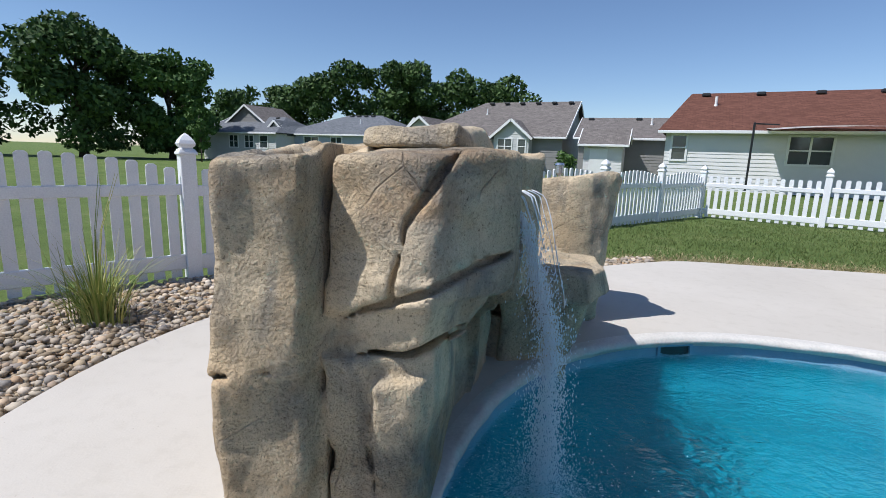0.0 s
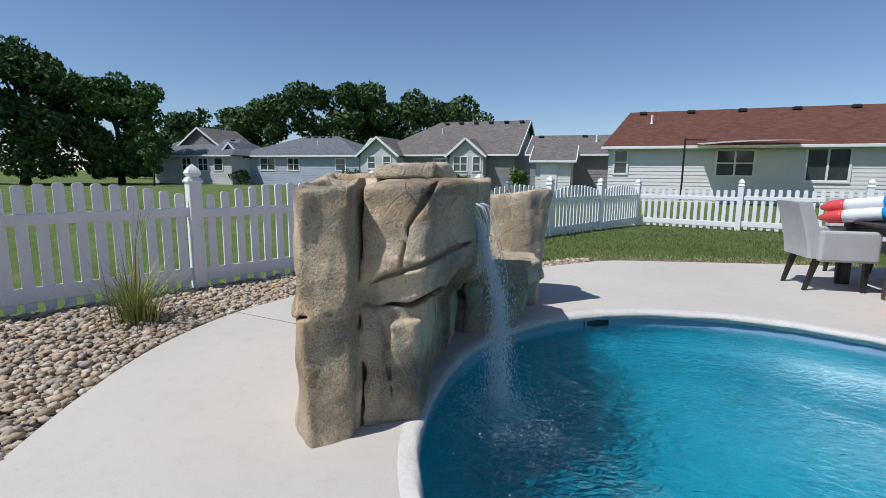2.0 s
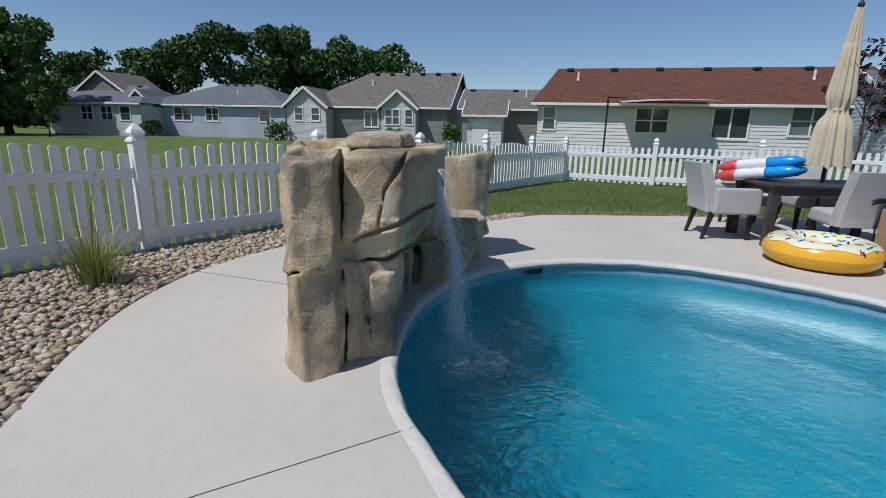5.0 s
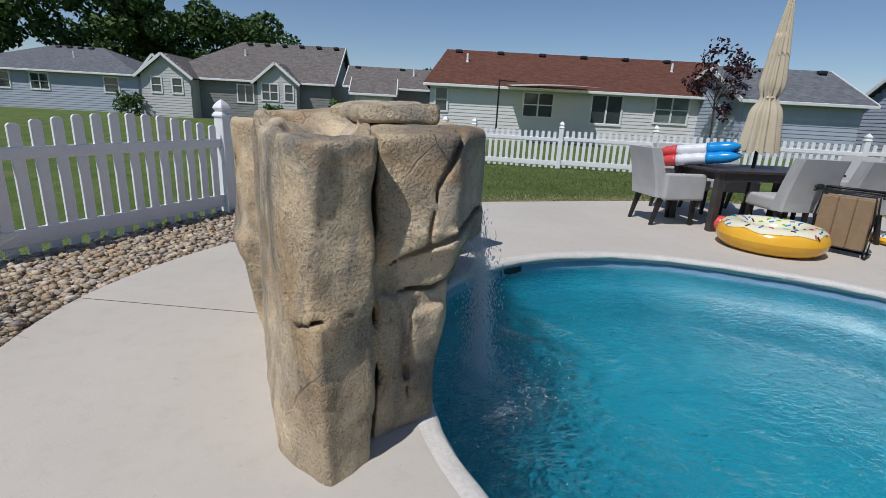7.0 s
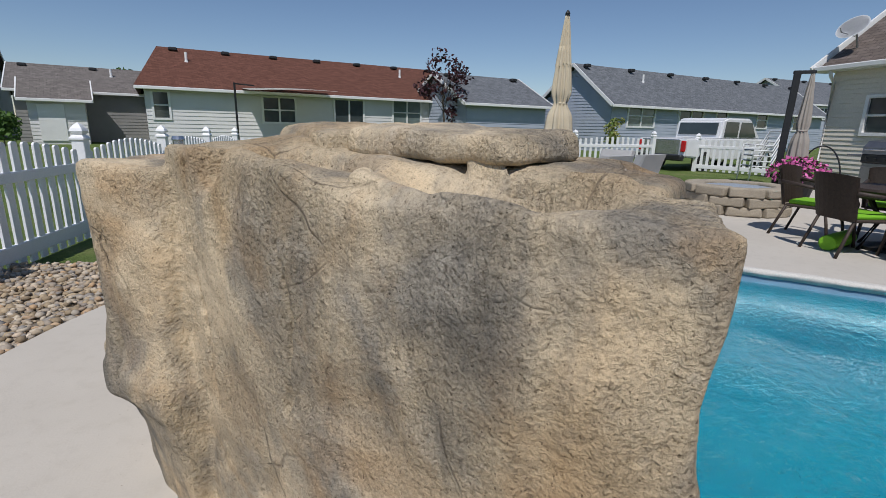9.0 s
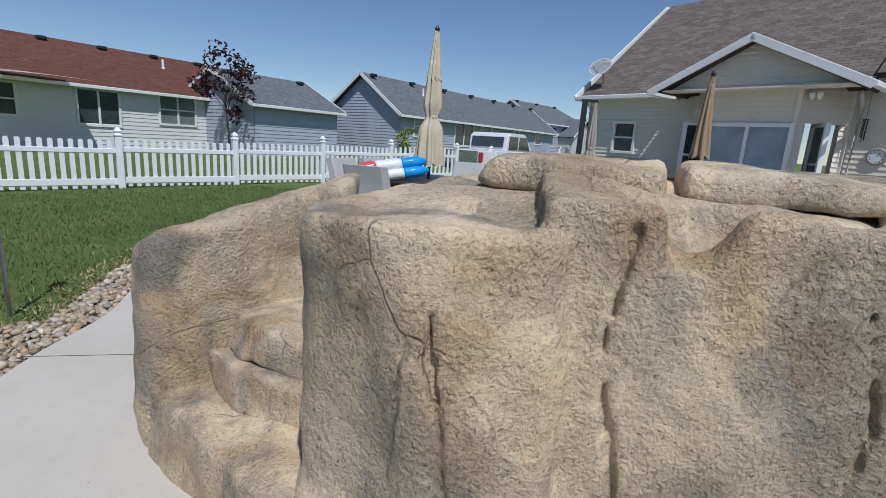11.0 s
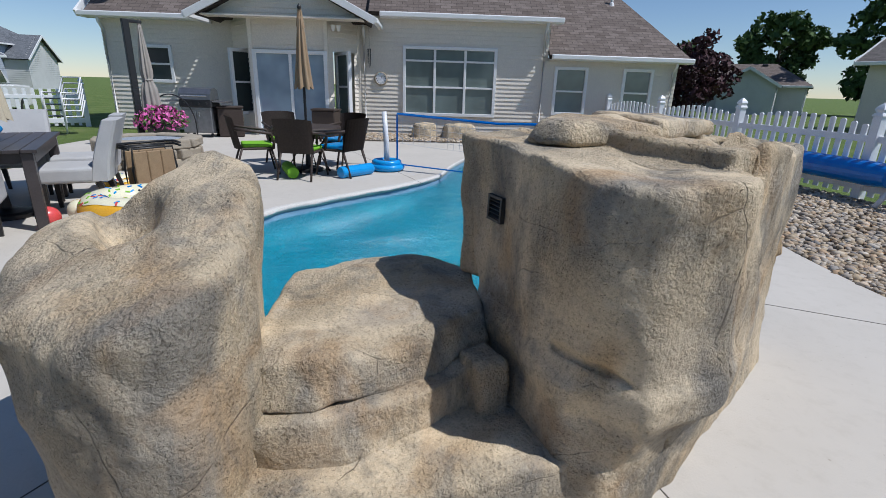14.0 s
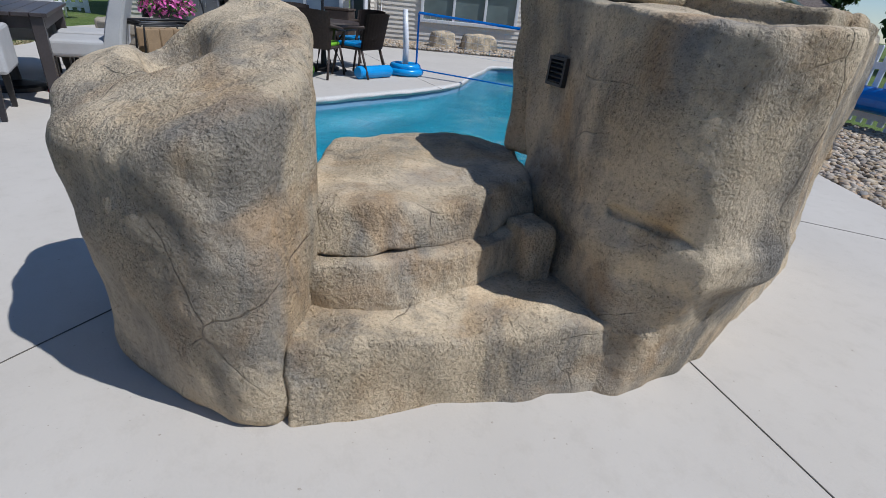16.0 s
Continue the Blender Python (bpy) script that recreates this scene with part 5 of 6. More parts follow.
closed_umbrella("closed beige cloth umbrella standing through the dining table", pose(5.75, 4.04, 0, 0.3, 0.3, 0), BEIGECLOTH, IRON, 2.76, 0.98, 0.03, 0.215, (0.64, 0.42), 9, True, 4, ((0.0, 0.34), (0.22, 1.0)))
closed_umbrella("closed tan umbrella over the wicker table", pose(6.82, 0.29, 0, 0, 0, 40), TANCLOTH, IRON, 2.42, 1.32, 0.025, 0.15, None, 8, True, 9, ((0.0, 0.2), (0.1, 1.0)))
cant = closed_umbrella("closed taupe umbrella hanging beside a dark pole", pose(11.0, 1.72, 0, 0, 1, 10), TAUPECLOTH, IRON, 2.38, 0.70, 0.03, 0.17, (0.62, 0.35), 8, False, 15)
part("mast", boxes(((0.0, 0.26, 1.22), (0.09, 0.12, 2.44), 0, 0.01), rx=1), IRON, cant)
part("boom", boxes(((0.0, 0.13, 2.41), (0.06, 0.36, 0.06), 0, 0.01)), IRON, cant)
part("cross_base", boxes(((0.0, 0.3, 0.03), (0.9, 0.09, 0.06), 0, 0.008), ((0.0, 0.3, 0.032), (0.09, 0.9, 0.06), 0, 0.008)), IRON, cant)


def donut(label, at, R, r, flat=1.0, seed=0):
    d = thing("donut_float", label, "pool float", "donut floats", at)
    rnd = random.Random(seed)

    def ring_part(name, a0, a1, mat, grow=0.0, wave=0.0, nu=56, nv=16):
        bm = bmesh.new()
        rows = []
        for i in range(nu):
            u = 2 * math.pi * i / nu
            row = []
            for j in range(nv + 1):
                w = wave * math.sin(7 * u) + 0.5 * wave * math.sin(11 * u + 1)
                v = a0 + w + (a1 - w - a0 - w) * j / nv
                rr = r + grow + 0.006 * math.sin(28 * u)
                row.append(bm.verts.new(((R + rr * math.cos(v)) * math.cos(u), (R + rr * math.cos(v)) * math.sin(u), (r + rr * math.sin(v)) * flat)))
            rows.append(row)
        for i in range(nu):
            a, b = rows[i], rows[(i + 1) % nu]
            for j in range(nv):
                bm.faces.new((a[j], b[j], b[j + 1], a[j + 1]))
        return part(name, bm, mat, d, smooth=True)
    ring_part("tube", 0, 2 * math.pi, YELLOWV)
    icing = ring_part("icing", 0.75, math.pi - 0.25, CREAMV, 0.004, 0.10)
    cols = [SKYV, GREENV, REDV, DARK, BLUEV]
    for k in range(70):
        u, v = rnd.uniform(0, 6.283), rnd.uniform(0.6, 2.5)
        rr = r + 0.007
        c = ((R + rr * math.cos(v)) * math.cos(u), (R + rr * math.cos(v)) * math.sin(u), (r + rr * math.sin(v)) * flat)
        bm = boxes(((0, 0, 0), (0.045, 0.016, 0.006), 0, 0.0))
        sp = part("sprinkle", bm, rnd.choice(cols), icing)
        nrm = Vector((math.cos(v) * math.cos(u), math.cos(v) * math.sin(u), math.sin(v)))
        sp.matrix_basis = Matrix.Translation(c) @ nrm.to_track_quat("Z", "Y").to_matrix().to_4x4() @ Matrix.Rotation(rnd.uniform(0, 6.28), 4, "Z")
    return d


donut("big yellow doughnut float with cream icing on the deck", pose(4.96, 2.98, 0.0, 0, 0, 20), 0.37, 0.155, 0.92, 2)
donut("small half-deflated yellow doughnut float on the deck", pose(6.95, 2.85, 0.0, 0, 0, 20), 0.24, 0.10, 0.55, 5)


def popsicle_float():
    f = thing("striped_float", "red white and blue inflated lounger lying on the table", "pool float", at=TABLE @ pose(-0.66, 0.22, 0.755, 0, -9, -46))
    L = 0.95
    for name, x0, x1, mat in (("red_end", 0.0, 0.25, REDV), ("white_middle", 0.25, 0.62, WHITEV), ("blue_end", 0.62, 1.0, SKYV)):
        bm = bmesh.new()
        for row, zc in ((3, 0.075), (2, 0.195)):
            for i in range(row):
                y = (i - (row - 1) / 2) * 0.135
                pts, rad = [], []
                for k in range(9):
                    s = x0 + (x1 - x0) * k / 8
                    pts.append(((s - 0.5) * L, y, zc))
                    e = min(s, 1 - s)
                    rad.append(0.074 * min(1, (0.35 + 5.5 * e) if e < 0.12 else 1.0) * (1 - 0.05 * math.cos(14 * math.pi * s)))
                tube(bm, pts, rad, 12)
        part(name, bm, mat, f, smooth=True)
    bm = bmesh.new()
    for i in range(3):
        box(bm, (0.17 + 0.05 * i, -0.02, 0.272), (0.028, 0.10, 0.004))
    part("printed_mark", bm, WHITEV, f)
    return f


popsicle_float()


def folded_recliner(at):
    r = thing("folded_recliner", "folded tan sling recliner with a black tube frame", "folding chair", "folded recliners", at)
    for x in (-0.10, 0.10):
        bm = tube(bmesh.new(), [(x, -0.30, 0.02), (x, -0.31, 0.5), (x, -0.28, 0.80), (x, 0.28, 0.80), (x, 0.31, 0.5), (x, 0.30, 0.02)], 0.014, 8)
        part("frame", bm, IRON, r, smooth=True)
        for k in range(3):
            part("sling", boxes(((x, -0.19 + 0.19 * k, 0.43), (0.035, 0.186, 0.66), 0, 0.012)), SLING, r)
    for z in (0.81, 0.85):
        bm = tube(bmesh.new(), [(-0.17, -0.36, z), (0.0, -0.38, z + 0.01), (0.16, -0.34, z), (0.16, 0.34, z), (0.0, 0.38, z + 0.01), (-0.17, 0.36, z)], 0.018, 8)
        part("arm_rail", bm, IRON, r, smooth=True)
    part("foot_tube", tube(bmesh.new(), [(-0.15, -0.33, 0.03), (0.15, -0.33, 0.03), (0.17, 0.33, 0.03), (-0.15, 0.33, 0.03)], 0.016, 8), IRON, r, smooth=True)
    return r


folded_recliner(pose(5.62, 2.72, 0, 0, 0, 20) @ Matrix.Scale(0.8, 4))


def wicker_chair(cushion):
    c = thing("wicker_chair", "dark brown wicker armchair with a bright seat cushion", "chair", "chairs round the wicker table")
    bm = boxes(((0, 0.02, 0.40), (0.50, 0.48, 0.035), 0, 0.012))
    part("seat", bm, WICKER, c)
    bm = bmesh.new()
    rows = []
    for k in range(8):
        s = k / 7
        row = []
        for i in range(13):
            a = math.pi * (i / 12)
            w = 0.27 + 0.03 * s
            x = -w * math.cos(a)
            y = -0.20 - 0.10 * math.sin(a) - 0.10 * s
            row.append(bm.verts.new((x, y, 0.40 + 0.46 * s + 0.03 * math.sin(a) * s)))
        rows.append(row)
    for a, b in zip(rows, rows[1:]):
        for i in range(12):
            bm.faces.new((a[i], a[i + 1], b[i + 1], b[i]))
    bmesh.ops.solidify(bm, geom=bm.faces[:], thickness=0.025)
    part("backrest", bm, WICKER, c)
    for x in (-1, 1):
        part("arm", tube(bmesh.new(), [(x * 0.29, -0.28, 0.70), (x * 0.32, -0.05, 0.67), (x * 0.31, 0.22, 0.63), (x * 0.28, 0.26, 0.50), (x * 0.27, 0.25, 0.40)], 0.022, 8), WICKER, c, smooth=True)
        part("leg", tube(bmesh.new(), [(x * 0.24, 0.22, 0.40), (x * 0.26, 0.27, 0.2), (x * 0.27, 0.31, 0.0)], 0.017, 8), WICKER, c, smooth=True)
        part("leg", tube(bmesh.new(), [(x * 0.24, -0.20, 0.40), (x * 0.25, -0.27, 0.2), (x * 0.26, -0.34, 0.0)], 0.017, 8), WICKER, c, smooth=True)
    part("cushion", boxes(((0, 0.03, 0.445), (0.46, 0.44, 0.06), 0, 0.024), seg=2), cushion, c)
    return c


green_chair = wicker_chair(GREENV)
green_chair.matrix_basis = facing(6.29, 0.62, 0.66, -0.72)
copy_thing(green_chair, facing(7.05, 1.06, -0.25, -0.97))
copy_thing(green_chair, facing(7.65, 0.30, -1.0, 0.0))
blue_chair = wicker_chair(SKYV)
blue_chair.matrix_basis = facing(6.24, -0.02, 0.83, 0.40)
copy_thing(blue_chair, facing(7.12, -0.50, -0.30, 0.9))
wt = thing("wicker_table", "round dark brown wicker table with crossed legs", "table", at=pose(6.84, 0.28, 0))
part("tabletop", lathe(bmesh.new(), [(0.50, 0.66), (0.54, 0.665), (0.55, 0.69), (0.54, 0.715), (0.48, 0.72)], n=36), WICKER, wt, smooth=False)
part("skirt", lathe(bmesh.new(), [(0.50, 0.60), (0.51, 0.66)], n=36), WICKER, wt)
for k in range(4):
    a = math.pi / 4 + k * math.pi / 2
    part("leg", tube(bmesh.new(), [(0.38 * math.cos(a), 0.38 * math.sin(a), 0.62), (0.16 * math.cos(a), 0.16 * math.sin(a), 0.34), (0.36 * math.cos(a), 0.36 * math.sin(a), 0.0)], 0.02, 8), WICKER, wt, smooth=True)


def bolster(at, mat, label):
    b = thing("foam_bolster", label, "pool bolster", "foam bolsters", at)
    part("roll", lathe(bmesh.new(), [(0.02, -0.32), (0.08, -0.32), (0.09, -0.30), (0.09, 0.30), (0.08, 0.32), (0.02, 0.32)], n=18, lean=Matrix.Rotation(radians(90), 3, "X")), mat, b, smooth=False)
    return b


bolster(pose(5.98, -0.12, 0.09, 0, 0, 12), SKYV, "blue foam bolster lying under the wicker chairs")
bolster(pose(6.55, 0.72, 0.09, 0, 0, 75), GREENV, "lime green foam bolster lying under the wicker chairs")

# ---- pool volleyball net ----
net = thing("pool_net", "pool volleyball net on blue and white posts with a blue base", "pool net")
NETW = plain("white net cord", (0.55, 0.56, 0.58), (0.65, 0.66, 0.68), 8, 0.8)
bm = bmesh.new()
for i, (R, z) in enumerate(((0.25, 0.06), (0.20, 0.13))):
    pts = [(6.24 + R * math.cos(a), -0.86 + R * math.sin(a), z) for a in np.linspace(0, 2 * math.pi, 28, endpoint=False)]
    tube(bm, pts, 0.055, 10, close=True)
part("base", bm, SKYV, net, smooth=True)
part("white_post", tube(bmesh.new(), [(6.24, -0.86, 0.1), (6.25, -0.86, 0.5), (6.29, -0.85, 0.96)], [0.05, 0.045, 0.04], 10), WHITEV, net, smooth=True)
part("blue_pole", tube(bmesh.new(), [(6.16, -1.02, 0.05), (6.16, -1.02, 0.92)], 0.016, 8), BLUEV, net)
part("blue_pole", tube(bmesh.new(), [(3.05, -2.62, 0.05), (3.05, -2.62, 0.93)], 0.016, 8), BLUEV, net)
E0, E1 = Vector((6.16, -1.02, 0)), Vector((3.05, -2.62, 0))
for z0, z1, w in ((0.93, 0.86, 0.022), (0.10, 0.06, 0.012)):
    part("tape", tube(bmesh.new(), [E0 + Vector((0, 0, z0)), (E0 + E1) / 2 + Vector((0, 0, z1)), E1 + Vector((0, 0, z0))], w, 6), BLUEV, net)
bm = bmesh.new()
for k in range(1, 34):
    s = k / 34
    p = E0.lerp(E1, s)
    sag = 4 * s * (1 - s)
    tube(bm, [p + Vector((0, 0, 0.93 - 0.07 * sag)), p + Vector((0, 0, 0.46 - 0.05 * sag))], 0.0022, 4)
for k in range(6):
    z = 0.46 + 0.47 * k / 5
    tube(bm, [E0.lerp(E1, s) + Vector((0, 0, z - 0.07 * 4 * s * (1 - s))) for s in np.linspace(0, 1, 9)], 0.0022, 4)
tagged(part("net_mesh", bm, NETW, net), kind="stuff")

# ---- cover roller by the back fence ----
reel = thing("cover_reel", "rolled blue pool cover on white stands", "cover reel", at=pose(1.6, -5.75, 0, 0, 0, -31))
part("cover_roll", lathe(bmesh.new(), [(0.03, -1.45), (0.15, -1.42), (0.17, -1.2), (0.175, 0.0), (0.17, 1.2), (0.15, 1.42), (0.03, 1.45)], (0, 0, 0.40), 22, Matrix.Rotation(radians(90), 3, "Y")), BLUEV, reel, smooth=False)
for x in (-1.55, 1.55):
    bm = tube(bmesh.new(), [(x, -0.3, 0.02), (x, 0, 0.42), (x, 0.3, 0.02)], 0.035, 8)
    part("stand", bm, WHITEV, reel, smooth=True)


# ---- by the house ----
def fire_pit(at):
    f = thing("fire_pit", "low tan stone fire pit ring on the deck", "fire pit", at=at)
    rnd = random.Random(8)
    for row in range(3):
        n = 9
        for k in range(n):
            a = 2 * math.pi * (k + 0.5 * (row % 2)) / n
            w = 2 * 0.62 * math.tan(math.pi / n) - 0.012
            bm = boxes(((0, 0, 0), (0.26 + rnd.uniform(-0.02, 0.03), w * rnd.uniform(0.96, 1.0) * 1.12, 0.145), 0, 0.025), seg=2)
            for v in bm.verts:
                v.co += Vector((noise.noise(v.co * 9 + Vector((k, row, 0))), noise.noise(v.co * 9 + Vector((0, k, row))), noise.noise(v.co * 9 + Vector((row, 3, k))))) * 0.018
            s = part("stone", bm, STONE, f)
            s.matrix_basis = pose(0.66 * math.cos(a), 0.66 * math.sin(a), 0.075 + 0.148 * row, 0, 0, math.degrees(a))
    part("fill", lathe(bmesh.new(), [(0.50, 0.30), (0.54, 0.40), (0.3, 0.42), (0.02, 0.425)], n=24), ASH, f)
    return f


fire_pit(pose(8.78, 2.22, 0))

grill = thing("gas_grill", "stainless gas grill with a closed hood and side shelf", "grill", at=on_house(6.4, 1.75, 0, 180))
part("cabinet", boxes(((0, 0, 0.42), (0.72, 0.50, 0.62), 0, 0.01)), STEEL, grill)
for x in (-0.18, 0.18):
    d = part("door", boxes(((x, -0.258, 0.40), (0.335, 0.02, 0.50), 0, 0.006)), STEEL, grill)
    part("handle", tube(bmesh.new(), [(x - 0.1 * (1 if x > 0 else -1), -0.29, 0.50), (x - 0.1 * (1 if x > 0 else -1), -0.29, 0.62)], 0.01, 6), CHROME, d)
part("firebox", boxes(((0, 0, 0.82), (0.78, 0.54, 0.18), 0, 0.02)), DARK, grill)
bm = bmesh.new()
prof = [(-0.27, 0.91), (-0.26, 1.05), (-0.15, 1.17), (0.05, 1.20), (0.22, 1.12), (0.27, 0.91)]
a = [bm.verts.new((-0.38, y, z)) for y, z in prof]
b = [bm.verts.new((0.38, y, z)) for y, z in prof]
bm.faces.new(a)
bm.faces.new(b[::-1])
for i in range(len(prof)):
    bm.faces.new((a[i], a[(i + 1) % 6], b[(i + 1) % 6], b[i]))
part("hood", bm, STEEL, grill)
part("hood_handle", tube(bmesh.new(), [(-0.3, -0.31, 1.0), (0.3, -0.31, 1.0)], 0.014, 8), CHROME, grill)
for x in (-0.56, 0.56):
    part("side_shelf", boxes(((x, 0, 0.87), (0.34, 0.46, 0.04), 0, 0.012)), STEEL, grill)
for x in (-0.27, -0.09, 0.09, 0.27):
    part("knob", lathe(bmesh.new(), [(0.028, 0), (0.024, 0.03)], (x, -0.27, 0.82), 10, Matrix.Rotation(radians(90), 3, "X")), DARK, grill)
for x in (-0.3, 0.3):
    for y in (-0.18, 0.18):
        part("wheel", lathe(bmesh.new(), [(0.01, -0.02), (0.05, -0.02), (0.05, 0.02), (0.01, 0.02)], (x, y, 0.052), 12, Matrix.Rotation(radians(90), 3, "Y")), RUBBER, grill)
bin_ = thing("deck_box", "black wicker storage box against the wall", "storage box", at=on_house(5.75, 1.55, 0, 200))
part("body", boxes(((0, 0, 0.36), (0.6, 0.5, 0.70), 0, 0.02)), WICKER, bin_)
part("lid", boxes(((0, 0, 0.735), (0.64, 0.54, 0.05), 0, 0.015)), WICKER, bin_)
bin2 = copy_thing(bin_, on_house(3.3, 1.6, 0, 170))

dish = thing("satellite_dish", "grey satellite dish on a short mast", "satellite dish", at=on_house(9.35, -0.25, 3.18, 0))
part("reflector", lathe(bmesh.new(), [(0.36, 0.10), (0.34, 0.085), (0.2, 0.03), (0.02, 0.0), (0.02, 0.012), (0.2, 0.045), (0.33, 0.10)], (0, 0.1, 0.72), 24, Matrix.Rotation(radians(-62), 3, "X") @ Matrix.Diagonal((1.15, 0.85, 1))), WHITEV, dish, smooth=False)
part("mast", tube(bmesh.new(), [(0, -0.2, -0.1), (0, -0.08, 0.35), (0, 0.06, 0.70)], 0.024, 8), STEEL, dish)
part("feed_arm", tube(bmesh.new(), [(0, 0.06, 0.55), (0, 0.5, 0.62), (0, 0.55, 0.72)], 0.012, 6), STEEL, dish)

clock = thing("wall_clock", "round weathered outdoor wall clock", "clock", at=on_house(2.0, 0.03, 1.55, 180))
part("rim", lathe(bmesh.new(), [(0.15, -0.02), (0.19, 0.0), (0.19, 0.03), (0.155, 0.045), (0.15, 0.02)], n=28, lean=Matrix.Rotation(radians(90), 3, "X")), STONE, clock, smooth=False)
part("dial", lathe(bmesh.new(), [(0.152, 0.0), (0.152, 0.02), (0.01, 0.022)], n=28, lean=Matrix.Rotation(radians(90), 3, "X")), WHITEV, clock)
for k in range(12):
    a = k * math.pi / 6
    part("hour_mark", boxes(((0.125 * math.sin(a), -0.024, 0.125 * math.cos(a)), (0.012, 0.004, 0.03), 0, 0.0), ry=math.degrees(a)), DARK, clock)
part("pointer", boxes(((0.02, -0.027, 0.04), (0.010, 0.004, 0.09), 0, 0.0), ry=25), DARK, clock)
chime = thing("wind_chime", "dark metal wind chime hanging under the eave", "wind chime", at=on_house(2.3, 0.2, 2.3, 0))
part("cord", tube(bmesh.new(), [(0, 0, 0), (0, 0, 0.6)], 0.004, 5), IRON, chime)
for k in range(5):
    a = k * 1.257
    part("pipe", tube(bmesh.new(), [(0.04 * math.cos(a), 0.04 * math.sin(a), -0.35 - 0.03 * k), (0.04 * math.cos(a), 0.04 * math.sin(a), 0.0)], 0.008, 6), IRON, chime)
part("top_disc", lathe(bmesh.new(), [(0.055, 0.0), (0.055, 0.012)], n=12), IRON, chime)

chairs = thing("stacked_chairs", "stack of white tubular patio chairs with dark slings", "chairs", at=pose(15.0, 3.0, 0, 0, 0, 40))
for k in range(5):
    z = 0.14 * k
    part("white_frame", tube(bmesh.new(), [(-0.28, 0.30, 0.02 + z), (-0.28, 0.26, 0.42 + z), (-0.28, -0.2, 0.40 + z), (-0.26, -0.38, 0.78 + z), (0.26, -0.38, 0.78 + z), (0.28, -0.2, 0.40 + z), (0.28, 0.26, 0.42 + z), (0.28, 0.30, 0.02 + z)], 0.02, 8), WHITEV, chairs, smooth=True)
    part("sling", boxes(((0, 0.02, 0.41 + z), (0.52, 0.44, 0.012))), DARK, chairs)


def ball(at, r, mats, label):
    b = thing("beach_ball", label, "ball", "balls", at)
    for k, m in enumerate(mats):
        bm = bmesh.new()
        n = 8
        a0, a1 = 2 * math.pi * k / len(mats), 2 * math.pi * (k + 1) / len(mats)
        rows = [[bm.verts.new((r * math.sin(math.pi * i / 12) * math.cos(a0 + (a1 - a0) * j / n), r * math.sin(math.pi * i / 12) * math.sin(a0 + (a1 - a0) * j / n), r - r * math.cos(math.pi * i / 12))) for j in range(n + 1)] for i in range(13)]
        for p, q in zip(rows, rows[1:]):
            for j in range(n):
                bm.faces.new((p[j], p[j + 1], q[j + 1], q[j]))
        bmesh.ops.remove_doubles(bm, verts=bm.verts[:], dist=0.0005)
        part("gore", bm, m, b, smooth=True)
    return b


ball(pose(5.05, 3.72, 0), 0.10, [REDV, REDV], "shiny red ball lying under the dining table")
ball(pose(5.22, 3.52, 0, 30, 0, 0), 0.11, [YELLOWV, CREAMV, YELLOWV, GREENV], "yellow striped ball lying under the dining table")


# ---- waterfall, grille and skimmer ----
FALL = material("falling water", 0.05, 0, 0.6)
FALL[2].inputs["Base Color"].default_value = (0.93, 0.97, 1.0, 1)
FALL[2].inputs["Transmission Weight"].default_value = 0.2
FALL[2].inputs["IOR"].default_value = 1.33
FALL = FALL[0]


def blob(verts, faces, c, r, stretch=1.0):
    """A small octahedral drop."""
    n = len(verts)
    for d in ((1, 0, 0), (-1, 0, 0), (0, 1, 0), (0, -1, 0), (0, 0, stretch), (0, 0, -stretch)):
        verts.append((c[0] + d[0] * r, c[1] + d[1] * r, c[2] + d[2] * r))
    for a, b, e in ((0, 2, 4), (2, 1, 4), (1, 3, 4), (3, 0, 4), (2, 0, 5), (1, 2, 5), (3, 1, 5), (0, 3, 5)):
        faces.append((n + a, n + b, n + e))


def stuff_mesh(name, verts, faces, mat, parent=None, label="", category=""):
    me = bpy.data.meshes.new(name)
    me.from_pydata(verts, [], faces)
    me.materials.append(mat)
    ob = new(name, me)
    if parent is not None:
        ob.parent = parent
    return tagged(ob, label, category, kind="stuff")


fall = thing("waterfall", "thin stream of white water falling into the pool", "waterfall")
rnd = random.Random(21)
SPOUT, LANDING = Vector((0.80, 1.47, 1.03)), Vector((0.96, 1.40, WATER_Z))
bm = bmesh.new()
for k in range(9):
    off = rnd.uniform(-0.085, 0.085)
    pts, rad = [], []
    t1 = rnd.uniform(0.2, 0.6)
    r0 = rnd.uniform(0.0012, 0.0028)
    for i in range(18):
        s = t1 * i / 17
        over = min(1, s * 2.2)
        z = SPOUT.z + 0.02 - 0.10 * over - (SPOUT.z - WATER_Z - 0.08) * max(0, s - 0.10) ** 1.15
        x = SPOUT.x + (0.14 * over ** 0.8) + 0.03 * s + off * 0.55 + 0.007 * noise.noise(Vector((k * 3.1, s * 7, 0)))
        y = SPOUT.y - 0.06 * s + off * (0.75 + 0.2 * s) + 0.007 * noise.noise(Vector((k * 5.3, s * 7, 4)))
        pts.append((x, y, z))
        rad.append(r0 * (1 + 0.6 * noise.noise(Vector((k, s * 18, 2)))) * (1.0 - 0.6 * s))
    tube(bm, pts, rad, 5)
part("stream", bm, FALL, fall, smooth=True)
vs, fs = [], []
